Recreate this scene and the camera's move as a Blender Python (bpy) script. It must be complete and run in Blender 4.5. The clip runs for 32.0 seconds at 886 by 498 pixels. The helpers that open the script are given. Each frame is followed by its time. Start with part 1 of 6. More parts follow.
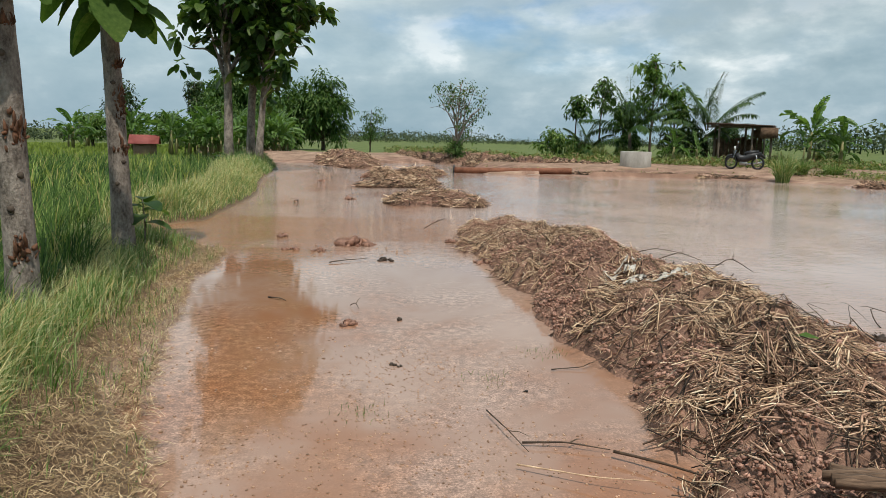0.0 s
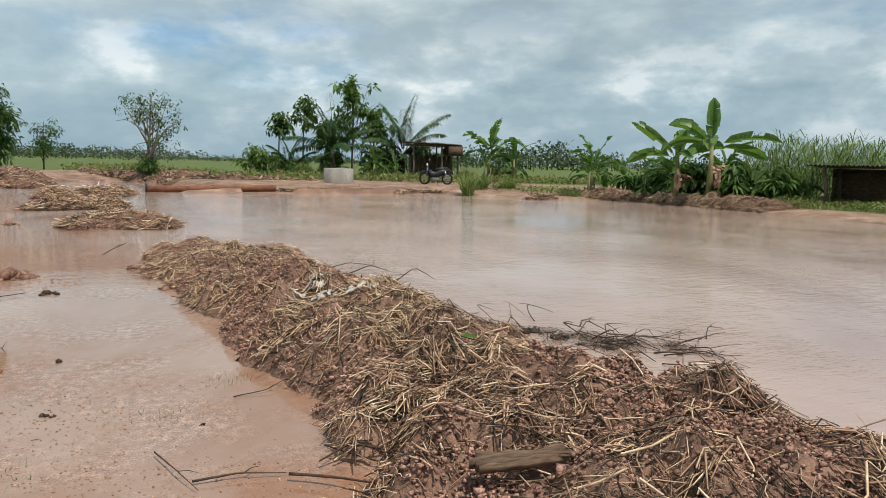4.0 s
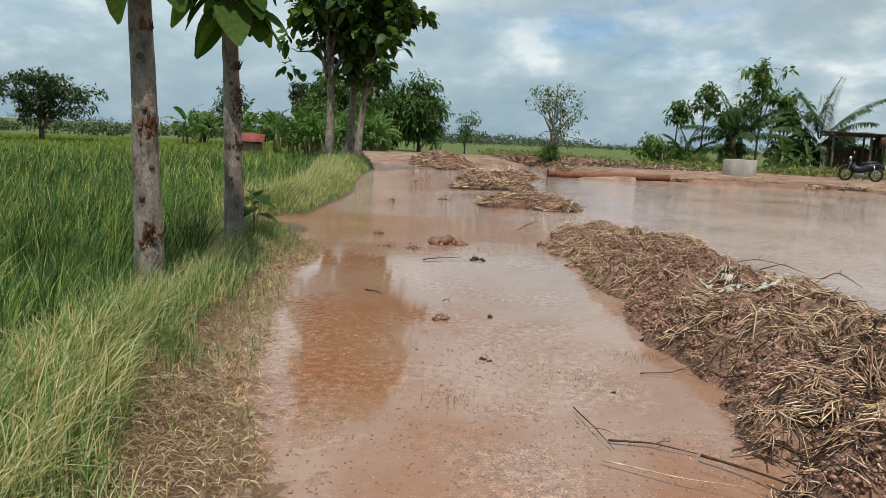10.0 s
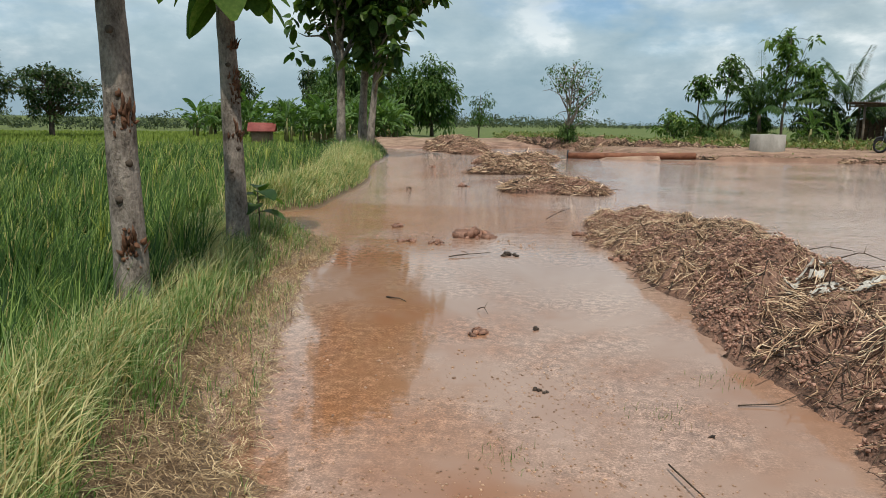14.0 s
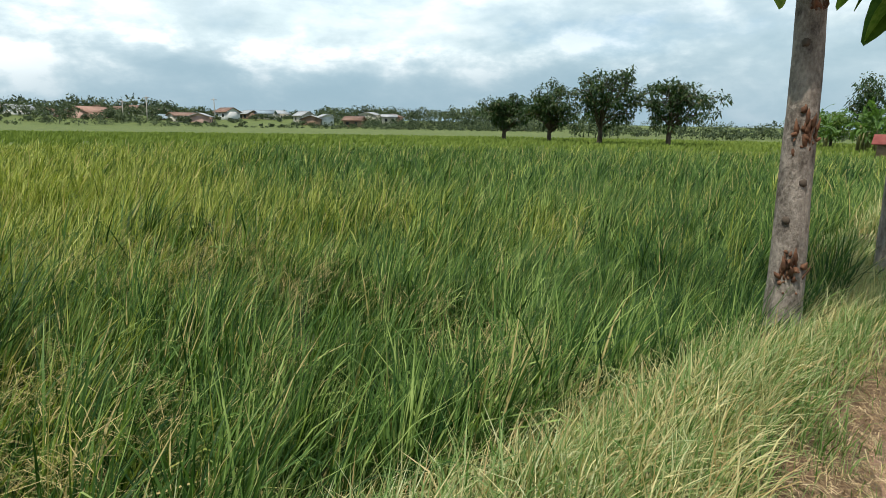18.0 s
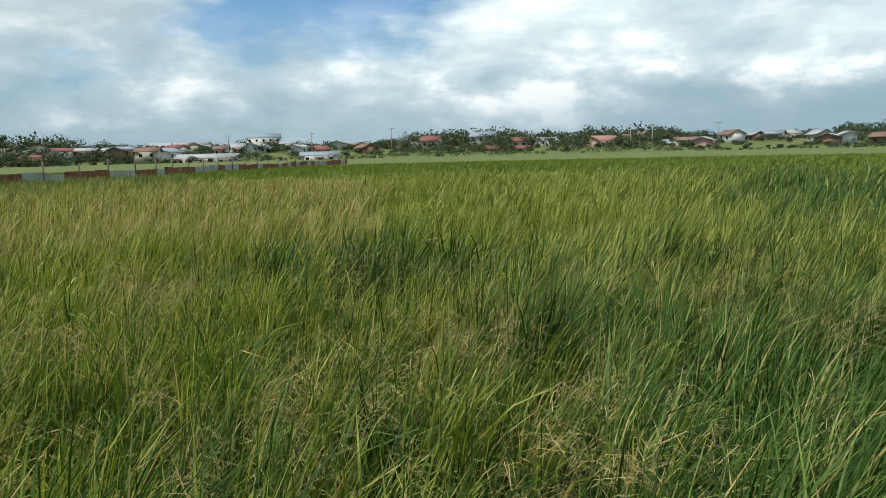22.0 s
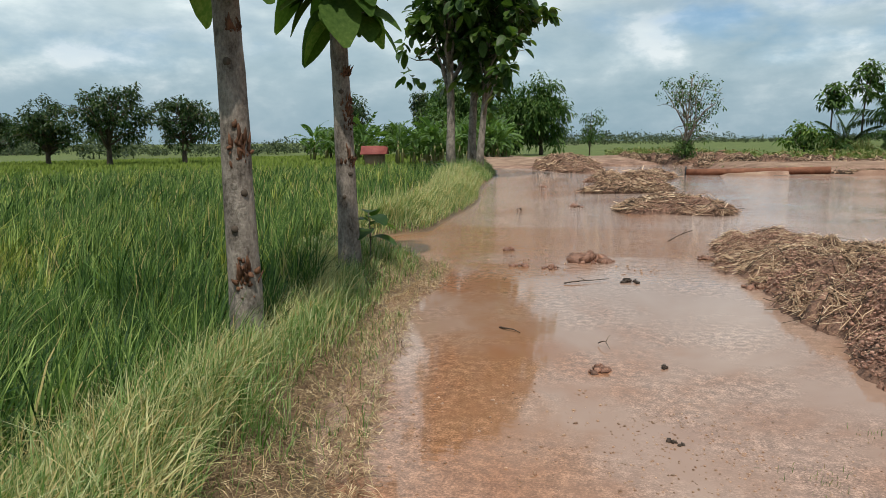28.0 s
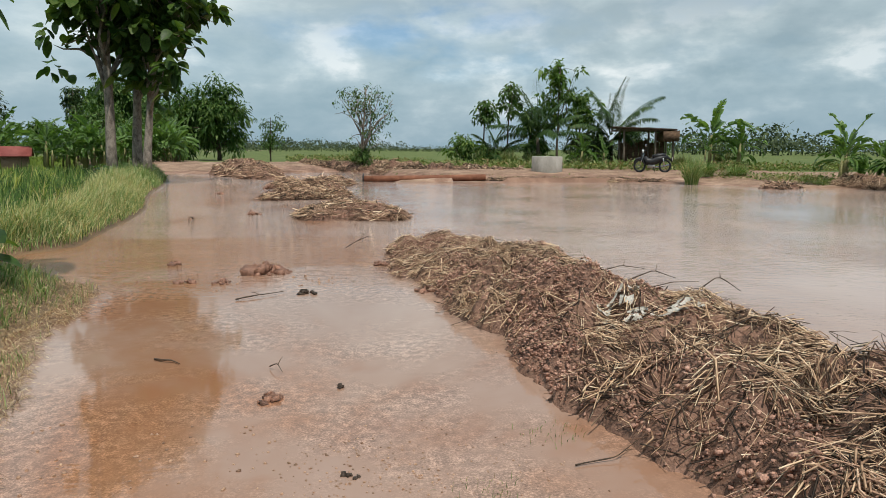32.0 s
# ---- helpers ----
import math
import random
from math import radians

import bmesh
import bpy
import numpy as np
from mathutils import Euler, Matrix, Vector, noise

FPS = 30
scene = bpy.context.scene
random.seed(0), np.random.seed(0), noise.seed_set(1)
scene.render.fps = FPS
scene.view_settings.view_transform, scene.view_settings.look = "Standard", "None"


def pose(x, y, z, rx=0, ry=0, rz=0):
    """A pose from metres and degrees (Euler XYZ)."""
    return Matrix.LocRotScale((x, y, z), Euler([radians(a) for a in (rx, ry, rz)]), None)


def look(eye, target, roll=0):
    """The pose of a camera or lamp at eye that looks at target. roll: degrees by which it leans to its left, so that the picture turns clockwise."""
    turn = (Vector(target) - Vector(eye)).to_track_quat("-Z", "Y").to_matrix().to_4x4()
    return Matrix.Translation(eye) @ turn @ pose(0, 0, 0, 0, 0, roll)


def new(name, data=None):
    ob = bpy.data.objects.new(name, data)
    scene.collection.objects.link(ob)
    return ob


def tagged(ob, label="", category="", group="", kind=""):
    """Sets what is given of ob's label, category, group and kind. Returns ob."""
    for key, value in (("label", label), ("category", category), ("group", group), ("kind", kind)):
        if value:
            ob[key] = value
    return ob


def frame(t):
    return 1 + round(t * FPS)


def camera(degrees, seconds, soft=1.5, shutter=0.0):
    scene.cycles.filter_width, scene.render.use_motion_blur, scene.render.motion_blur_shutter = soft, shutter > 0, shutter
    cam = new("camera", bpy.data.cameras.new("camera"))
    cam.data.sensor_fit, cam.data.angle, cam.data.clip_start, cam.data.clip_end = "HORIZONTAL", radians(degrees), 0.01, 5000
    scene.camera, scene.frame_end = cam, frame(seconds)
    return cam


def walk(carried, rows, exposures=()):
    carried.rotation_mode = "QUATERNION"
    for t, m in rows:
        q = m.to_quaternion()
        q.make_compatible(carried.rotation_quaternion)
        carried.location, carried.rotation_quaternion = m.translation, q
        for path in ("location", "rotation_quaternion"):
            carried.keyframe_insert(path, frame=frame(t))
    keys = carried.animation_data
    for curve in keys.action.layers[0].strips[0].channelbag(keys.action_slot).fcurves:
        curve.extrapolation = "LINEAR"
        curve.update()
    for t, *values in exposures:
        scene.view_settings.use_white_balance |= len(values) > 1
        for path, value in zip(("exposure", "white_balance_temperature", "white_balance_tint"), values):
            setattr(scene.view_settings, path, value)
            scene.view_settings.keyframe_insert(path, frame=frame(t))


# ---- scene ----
cam = camera(65.6, 32.0, 0.6)
PATH = [
    (0, (0.053, -0.752, 1.562), (0.035, 1.223, 1.248), 1.2),
    (0.5, (0.078, -0.724, 1.555), (0.155, 1.251, 1.246), 1.4),
    (1, (0.125, -0.725, 1.565), (0.335, 1.242, 1.276), 1.3),
    (1.5, (0.154, -0.732, 1.566), (0.509, 1.216, 1.283), 1.1),
    (2, (0.18, -0.757, 1.576), (0.652, 1.168, 1.308), 0.6),
    (2.5, (0.21, -0.766, 1.581), (0.799, 1.127, 1.32), 0.6),
    (3, (0.252, -0.763, 1.587), (0.958, 1.092, 1.341), 1.2),
    (3.5, (0.278, -0.772, 1.583), (1.074, 1.047, 1.337), 1.4),
    (5.5, (0.341, -0.647, 1.565), (0.964, 1.237, 1.319), 0.7),
    (6, (0.333, -0.652, 1.576), (0.892, 1.257, 1.364), 0.5),
    (6.5, (0.323, -0.66, 1.574), (0.844, 1.257, 1.339), 1.3),
    (7, (0.298, -0.641, 1.563), (0.707, 1.298, 1.296), 0.6),
    (7.5, (0.266, -0.629, 1.548), (0.511, 1.338, 1.279), 0.2),
    (8, (0.193, -0.627, 1.536), (0.265, 1.349, 1.235), 0.8),
    (8.5, (0.134, -0.707, 1.552), (0.059, 1.267, 1.239), -0.1),
    (9, (0.092, -0.79, 1.561), (-0.034, 1.181, 1.244), 0.1),
    (9.5, (0.061, -0.872, 1.552), (-0.152, 1.091, 1.234), 1.9),
    (10, (0.034, -0.911, 1.552), (-0.244, 1.045, 1.238), 2.3),
    (10.5, (0.03, -0.861, 1.559), (-0.315, 1.089, 1.28), 0.7),
    (11, (0.03, -0.729, 1.562), (-0.313, 1.222, 1.287), -1.4),
    (11.5, (0.019, -0.594, 1.548), (-0.351, 1.347, 1.239), -0.1),
    (12, (0.032, -0.493, 1.533), (-0.365, 1.442, 1.225), -0.6),
    (12.5, (0.004, -0.405, 1.514), (-0.36, 1.532, 1.177), -0.8),
    (13, (-0.087, -0.22, 1.513), (-0.418, 1.726, 1.187), -0.1),
    (13.5, (-0.186, -0.089, 1.515), (-0.472, 1.861, 1.172), 0.4),
    (15.5, (-0.395, 0.27, 1.549), (-1.063, 2.112, 1.146), 1.7),
    (16, (-0.469, 0.274, 1.553), (-1.305, 2.049, 1.165), 1.8),
    (16.5, (-0.548, 0.199, 1.556), (-1.626, 1.837, 1.162), 1.2),
    (17, (-0.621, 0.089, 1.554), (-1.938, 1.543, 1.165), 1.2),
    (17.5, (-0.7, 0.022, 1.557), (-2.194, 1.295, 1.173), 1.2),
    (18, (-0.754, -0.062, 1.562), (-2.388, 1.037, 1.21), 0.9),
    (18.5, (-0.796, -0.131, 1.605), (-2.526, 0.808, 1.251), -0.7),
    (19, (-0.752, -0.163, 1.597), (-2.589, 0.568, 1.291), 0.6),
    (19.5, (-0.743, -0.183, 1.6), (-2.638, 0.384, 1.306), -0.2),
    (20, (-0.753, -0.236, 1.605), (-2.689, 0.168, 1.311), -0.3),
    (20.5, (-0.741, -0.274, 1.61), (-2.707, -0.054, 1.314), -0.8),
    (21, (-0.765, -0.308, 1.605), (-2.744, -0.229, 1.321), -0.9),
    (21.5, (-0.759, -0.333, 1.6), (-2.737, -0.407, 1.314), -0.7),
    (22, (-0.743, -0.348, 1.604), (-2.712, -0.556, 1.325), -1.4),
    (22.5, (-0.741, -0.345, 1.604), (-2.707, -0.582, 1.327), -1.9),
    (23, (-0.73, -0.334, 1.607), (-2.703, -0.509, 1.333), -2.0),
    (23.5, (-0.732, -0.316, 1.618), (-2.716, -0.343, 1.361), -2.2),
    (24, (-0.743, -0.299, 1.614), (-2.723, -0.136, 1.381), -1.8),
    (24.5, (-0.752, -0.26, 1.627), (-2.694, 0.173, 1.426), -1.8),
    (25, (-0.734, -0.213, 1.619), (-2.575, 0.543, 1.423), -1.2),
    (25.5, (-0.695, -0.135, 1.611), (-2.291, 1.055, 1.415), 0.2),
    (26, (-0.641, -0.08, 1.609), (-1.984, 1.388, 1.407), 1.4),
    (26.5, (-0.558, -0.007, 1.607), (-1.686, 1.631, 1.389), 1.3),
    (28.5, (-0.315, 0.37, 1.531), (-0.813, 2.283, 1.225), -1.1),
    (29, (-0.288, 0.414, 1.524), (-0.683, 2.354, 1.236), -0.8),
    (29.5, (-0.287, 0.433, 1.521), (-0.633, 2.38, 1.221), -0.8),
    (30, (-0.26, 0.445, 1.521), (-0.505, 2.409, 1.234), -0.4),
    (30.5, (-0.255, 0.492, 1.523), (-0.39, 2.467, 1.241), -0.7),
    (31, (-0.244, 0.508, 1.522), (-0.309, 2.485, 1.232), -0.7),
    (31.5, (-0.234, 0.578, 1.525), (-0.159, 2.556, 1.236), 0.3),
    (32, (-0.272, 0.793, 1.518), (-0.015, 2.755, 1.229), 0.4),
]
walk(cam, [(t, look(eye, target, roll)) for t, eye, target, roll in PATH],
     [(0, -0.06), (13, -0.10), (16, -0.02), (17.5, 0.24), (19, 0.16), (21, 0.06), (24, 0.0), (25, -0.28), (26.0, -0.08), (28.5, -0.10), (32, -0.10)])

# ---- sky and sun ----
SUN_TURN, SUN_HIGH = 165.0, 64.0     # degrees clockwise from the road's line, degrees above the horizon
sun_way = Vector((math.sin(radians(SUN_TURN)) * math.cos(radians(SUN_HIGH)), math.cos(radians(SUN_TURN)) * math.cos(radians(SUN_HIGH)), math.sin(radians(SUN_HIGH))))
sun = new("sun", bpy.data.lights.new("sun", "SUN"))
sun.data.energy, sun.data.angle, sun.data.color = 4.0, radians(0.9), (1.0, 0.95, 0.87)
sun.matrix_world = look(sun_way * 50, (0, 0, 0))


class Nodes:
    """Short-hand for node trees."""

    def __init__(self, tree):
        self.tree = tree
        tree.nodes.clear()

    def add(self, kind, op="", **ins):
        n = self.tree.nodes.new(kind)
        if op:
            n.operation = op
        for k, v in ins.items():
            self.put(n, k, v)
        return n

    def put(self, n, key, v):
        key = int(key[1:]) if key[0] == "i" and key[1:].isdigit() else key.replace("_", " ")
        sock = n.inputs[key]
        if isinstance(v, bpy.types.NodeSocket):
            self.tree.links.new(v, sock)
        elif isinstance(v, bpy.types.Node):
            self.tree.links.new(v.outputs[0], sock)
        else:
            sock.default_value = v

    def math(self, op, a, b=0.0):
        return self.add("ShaderNodeMath", op, i0=a, i1=b).outputs[0]

    def ramp(self, fac, stops):
        n = self.add("ShaderNodeValToRGB", i0=fac)
        el = n.color_ramp.elements
        while len(el) < len(stops):
            el.new(0.5)
        for e, (p, c) in zip(el, stops):
            e.position, e.color = p, (c if isinstance(c, tuple) else (c, c, c)) + (1,)
        return n.outputs[0]

    def mix(self, fac, a, b, mode="MIX"):
        n = self.add("ShaderNodeMix")
        n.data_type, n.blend_type = "RGBA", mode
        self.put(n, "i0", fac)
        for k, v in ((6, a), (7, b)):
            self.put(n, "i%d" % k, v + (1,) if isinstance(v, tuple) and len(v) == 3 else v)
        return n.outputs[2]

    def noise(self, vec, scale, detail=4.0, rough=0.55, warp=0.0):
        return self.add("ShaderNodeTexNoise", Vector=vec, Scale=scale, Detail=detail, Roughness=rough, Distortion=warp).outputs[0]


world = bpy.data.worlds.new("sky")
scene.world = world
world.use_nodes = True
w = Nodes(world.node_tree)
gen = w.add("ShaderNodeTexCoord").outputs["Generated"]
sep = w.add("ShaderNodeSeparateXYZ", Vector=gen)
dx, dy, dz = sep.outputs
sky = w.add("ShaderNodeTexSky")
sky.sky_type, sky.sun_disc = "NISHITA", False
sky.sun_elevation, sky.sun_rotation = radians(SUN_HIGH), radians(SUN_TURN)
sky.air_density, sky.dust_density, sky.ozone_density = 1.0, 1.2, 1.5
clear = w.mix(1.0, sky.outputs[0], (0.06, 0.088, 0.108), "MULTIPLY")
up = w.math("MAXIMUM", dz, 0.0)
flat = w.math("ADD", up, 0.34)
plane = w.add("ShaderNodeCombineXYZ", X=w.math("DIVIDE", dx, flat), Y=w.math("DIVIDE", dy, flat), Z=w.math("MULTIPLY", dz, 3.0)).outputs[0]
big = w.noise(plane, 1.05, 4, 0.5, 0.1)
fine = w.noise(plane, 2.9, 9, 0.54, 0.1)
cells = w.add("ShaderNodeTexVoronoi")
cells.feature = "SMOOTH_F1"
w.put(cells, "Vector", plane), w.put(cells, "Scale", 3.4), w.put(cells, "Smoothness", 0.6), w.put(cells, "Detail", 3.0), w.put(cells, "Roughness", 0.5)
billow = w.math("SUBTRACT", 0.55, cells.outputs[0])
cover = w.math("ADD", w.math("MULTIPLY", big, 0.7), w.math("MULTIPLY", fine, 0.35))
cover = w.math("ADD", cover, w.math("MULTIPLY", billow, 0.10))
def lobe(way, edge, core):
    """A soft round share of the sky about one direction."""
    d = w.add("ShaderNodeVectorMath", "DOT_PRODUCT", i0=gen, i1=tuple(Vector(way).normalized())).outputs["Value"]
    return w.ramp(d, [(edge, 0.0), (core, 1.0)])


# one break in the cloud over the fence side, one towering cumulus beside it
cover = w.math("SUBTRACT", w.math("ADD", cover, 0.075), w.math("MULTIPLY", lobe((-0.95, -0.24, 0.23), 0.968, 0.997), 0.13))
tower = lobe((-0.80, 0.53, 0.24), 0.93, 0.992)
veil = w.ramp(cover, [(0.45, 0.0), (0.52, 0.75), (0.60, 1.0)])
wisp = w.noise(w.add("ShaderNodeVectorMath", "MULTIPLY", i0=plane, i1=(1.0, 0.6, 1.0)).outputs[0], 6.5, 8, 0.58, 0.25)
shade = w.math("ADD", w.math("MULTIPLY", fine, 0.50), w.math("MULTIPLY", billow, 0.14))
shade = w.math("ADD", shade, w.math("MULTIPLY", w.noise(gen, 3.0, 5, 0.5), 0.30))
shade = w.math("ADD", shade, w.math("MULTIPLY", w.math("SUBTRACT", wisp, 0.30), 0.26))
shade = w.math("ADD", shade, w.math("MULTIPLY", tower, 0.05))
bright = w.ramp(shade, [(0.36, (0.40, 0.49, 0.54)), (0.47, (0.55, 0.64, 0.675)), (0.54, (0.70, 0.77, 0.79)), (0.64, (0.98, 1.0, 1.0))])
# clouds away from the sun are lit full on
away = w.add("ShaderNodeVectorMath", "DOT_PRODUCT", i0=gen, i1=(-0.78, 0.45, 0.43)).outputs["Value"]
glow = w.ramp(away, [(0.0, (0.79, 0.80, 0.81)), (0.5, (0.98, 0.96, 0.95)), (0.95, (1.46, 1.37, 1.32))])
cloudy = w.mix(1.0, bright, glow, "MULTIPLY")
both = w.mix(veil, clear, cloudy)
# cumulus rows and the far rain band low over the land
tall = w.add("ShaderNodeCombineXYZ", X=w.math("MULTIPLY", dx, 4.0), Y=w.math("MULTIPLY", dy, 4.0), Z=w.math("MULTIPLY", dz, 8.5)).outputs[0]
bank = w.math("ADD", w.noise(tall, 1.9, 9, 0.56, 0.1), w.math("MULTIPLY", lobe((0.52, 0.84, 0.13), 0.93, 0.99), 0.035))
bands = w.ramp(bank, [(0.36, (0.30, 0.41, 0.47)), (0.50, (0.45, 0.55, 0.60)), (0.565, (0.62, 0.70, 0.73)), (0.64, (0.95, 0.97, 0.97))])
bands = w.mix(1.0, bands, w.ramp(away, [(0.0, (0.95, 0.95, 0.95)), (0.9, (1.24, 1.18, 1.15))]), "MULTIPLY")
low = w.ramp(up, [(0.0, 0.9), (0.09, 0.75), (0.22, 0.0)])
both = w.mix(low, both, bands)
# a far shower hangs ahead over the village side
rain = w.add("ShaderNodeVectorMath", "DOT_PRODUCT", i0=gen, i1=(-0.52, 0.85, 0.08)).outputs["Value"]
rain = w.math("MULTIPLY", w.ramp(rain, [(0.82, 0.0), (0.96, 0.45)]), w.ramp(w.math("ADD", up, w.math("MULTIPLY", w.math("SUBTRACT", bank, 0.5), 0.25)), [(0.08, 1.0), (0.30, 0.12)]))
both = w.mix(rain, both, (0.29, 0.40, 0.46))
strip = w.math("MULTIPLY", lobe((-0.87, 0.48, 0.05), 0.86, 0.97), w.ramp(w.math("ADD", up, w.math("MULTIPLY", w.math("SUBTRACT", bank, 0.5), 0.10)), [(0.0, 0.3), (0.025, 0.8), (0.065, 0.6), (0.11, 0.0)]))
both = w.mix(strip, both, (0.27, 0.38, 0.45))
haze = w.ramp(up, [(0.0, 0.85), (0.04, 0.55), (0.11, 0.0)])
both = w.mix(haze, both, (0.27, 0.37, 0.44))
below = w.math("LESS_THAN", dz, -0.01)
both = w.mix(1.0, both, (0.955, 1.0, 1.005), "MULTIPLY")
both = w.mix(below, both, (0.10, 0.10, 0.07))
w.tree.links.new(w.add("ShaderNodeBackground", Color=both, Strength=1.15).outputs[0], w.add("ShaderNodeOutputWorld").inputs[0])


# ---- materials ----
def shader(name):
    m = bpy.data.materials.new(name)
    m.use_nodes = True
    n = Nodes(m.node_tree)
    return m, n, n.add("ShaderNodeNewGeometry").outputs["Position"]


def finish(n, surface, bump=None, strength=0.3, distance=0.02):
    n.tree.links.new(surface.outputs[0], n.add("ShaderNodeOutputMaterial").inputs[0])
    if bump is not None:
        b = n.add("ShaderNodeBump", Height=bump, Strength=strength, Distance=distance)
        n.tree.links.new(b.outputs[0], surface.inputs["Normal"])


def rough_mat(name, dark, light, scale=6.0, fine=60.0, rough=0.85, bump=0.4, distance=0.01, stretch=None, metal=0.0, spec=0.3, random_by=None, spread=0.0):
    """A worn surface: two scales of noise between two colours, with fine relief."""
    m, n, pos = shader(name)
    if stretch:
        pos = n.add("ShaderNodeVectorMath", "MULTIPLY", i0=pos, i1=stretch).outputs[0]
    a, b = n.noise(pos, scale, 5), n.noise(pos, fine, 6, 0.65)
    both = n.math("ADD", n.math("MULTIPLY", a, 0.55), n.math("MULTIPLY", b, 0.45))
    col = n.ramp(both, [(0.36, dark), (0.62, light)])
    if random_by:
        r = n.add("ShaderNodeObjectInfo").outputs["Random"] if random_by == "object" else n.add("ShaderNodeNewGeometry").outputs["Random Per Island"]
        k = n.math("ADD", n.math("MULTIPLY", r, 2 * spread), 1.0 - spread)
        col = n.mix(1.0, col, k, "MULTIPLY")
    s = n.add("ShaderNodeBsdfPrincipled", Base_Color=col, Roughness=rough, Metallic=metal)
    s.inputs["Specular IOR Level"].default_value = spec
    finish(n, s, both, bump, distance)
    return m


def leaf_mat(name, dark, light, tip=None, rough=0.5, through_light=0.35, patch=0.5, brown=None, brown_share=0.0, gloss=0.25):
    """Leaves or blades: each island its own tone, drifting patches, light that passes through."""
    m, n, pos = shader(name)
    r = n.add("ShaderNodeNewGeometry").outputs["Random Per Island"]
    p = n.noise(pos, patch, 3)
    q = n.noise(pos, patch * 16.0, 2)
    t = n.math("ADD", n.math("ADD", n.math("MULTIPLY", r, 0.72), n.math("MULTIPLY", p, 0.5)), n.math("MULTIPLY", q, 0.9))
    t = n.math("SUBTRACT", t, 0.53)
    stops = [(0.25, dark), (0.72, light)]
    if tip:
        stops.append((0.95, tip))
    col = n.ramp(t, stops)
    if brown:
        white = n.add("ShaderNodeTexWhiteNoise")
        white.noise_dimensions = "1D"
        n.put(white, "W", r)
        u = white.outputs[0]
        col = n.mix(n.math("LESS_THAN", u, brown_share), col, brown)
    s = n.add("ShaderNodeBsdfPrincipled", Base_Color=col, Roughness=rough)
    s.inputs["Specular IOR Level"].default_value = gloss
    k = n.mix(1.0, col, (1.25, 1.35, 0.6), "MULTIPLY")
    tr = n.add("ShaderNodeBsdfTranslucent", Color=k)
    mx = n.add("ShaderNodeMixShader", i0=through_light)
    n.tree.links.new(s.outputs[0], mx.inputs[1])
    n.tree.links.new(tr.outputs[0], mx.inputs[2])
    n.tree.links.new(mx.outputs[0], n.add("ShaderNodeOutputMaterial").inputs[0])
    return m


def ground_mat():
    """Red laterite mud, pale track, dry litter and field soil, laid by the plan's own weights."""
    m, n, pos = shader("laterite ground")

    def att(key):
        a = n.add("ShaderNodeAttribute")
        a.attribute_name = key
        return a.outputs["Fac"]

    a, b = n.noise(pos, 1.3, 6), n.noise(pos, 45.0, 6, 0.7)
    grain = n.math("ADD", n.math("MULTIPLY", a, 0.5), n.math("MULTIPLY", b, 0.5))
    mud = n.ramp(grain, [(0.38, (0.11, 0.060, 0.040)), (0.52, (0.255, 0.148, 0.100)), (0.64, (0.44, 0.30, 0.22))])
    sand = n.ramp(grain, [(0.40, (0.16, 0.095, 0.06)), (0.55, (0.31, 0.20, 0.135)), (0.66, (0.50, 0.36, 0.26))])
    green = n.ramp(n.math("ADD", n.math("MULTIPLY", n.noise(pos, 0.35, 6, 0.7), 0.6), n.math("MULTIPLY", n.noise(pos, 6.0, 6, 0.75), 0.4)),
                   [(0.36, (0.05, 0.075, 0.016)), (0.5, (0.092, 0.122, 0.028)), (0.64, (0.155, 0.175, 0.05))])
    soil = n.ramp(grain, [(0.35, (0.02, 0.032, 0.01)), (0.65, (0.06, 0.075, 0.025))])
    litter = n.ramp(grain, [(0.38, (0.07, 0.045, 0.025)), (0.6, (0.22, 0.135, 0.075))])
    edge = n.math("MULTIPLY", n.math("SUBTRACT", n.noise(pos, 4.0, 5, 0.7), 0.5), 1.1)
    weight = lambda key: n.ramp(n.math("ADD", att(key), edge), [(0.38, 0.0), (0.62, 1.0)])
    col = n.mix(weight("sand"), mud, sand)
    col = n.mix(weight("litter"), col, litter)
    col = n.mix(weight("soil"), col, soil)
    col = n.mix(weight("field"), col, green)
    wet = n.ramp(n.add("ShaderNodeSeparateXYZ", Vector=pos).outputs[2], [(0.0, 0.35), (0.06, 0.85)])
    wet = n.math("MAXIMUM", wet, n.math("MAXIMUM", att("soil"), att("field")))
    s = n.add("ShaderNodeBsdfPrincipled", Base_Color=col, Roughness=wet)
    s.inputs["Specular IOR Level"].default_value = 0.35
    finish(n, s, grain, 0.55, 0.03)
    return m


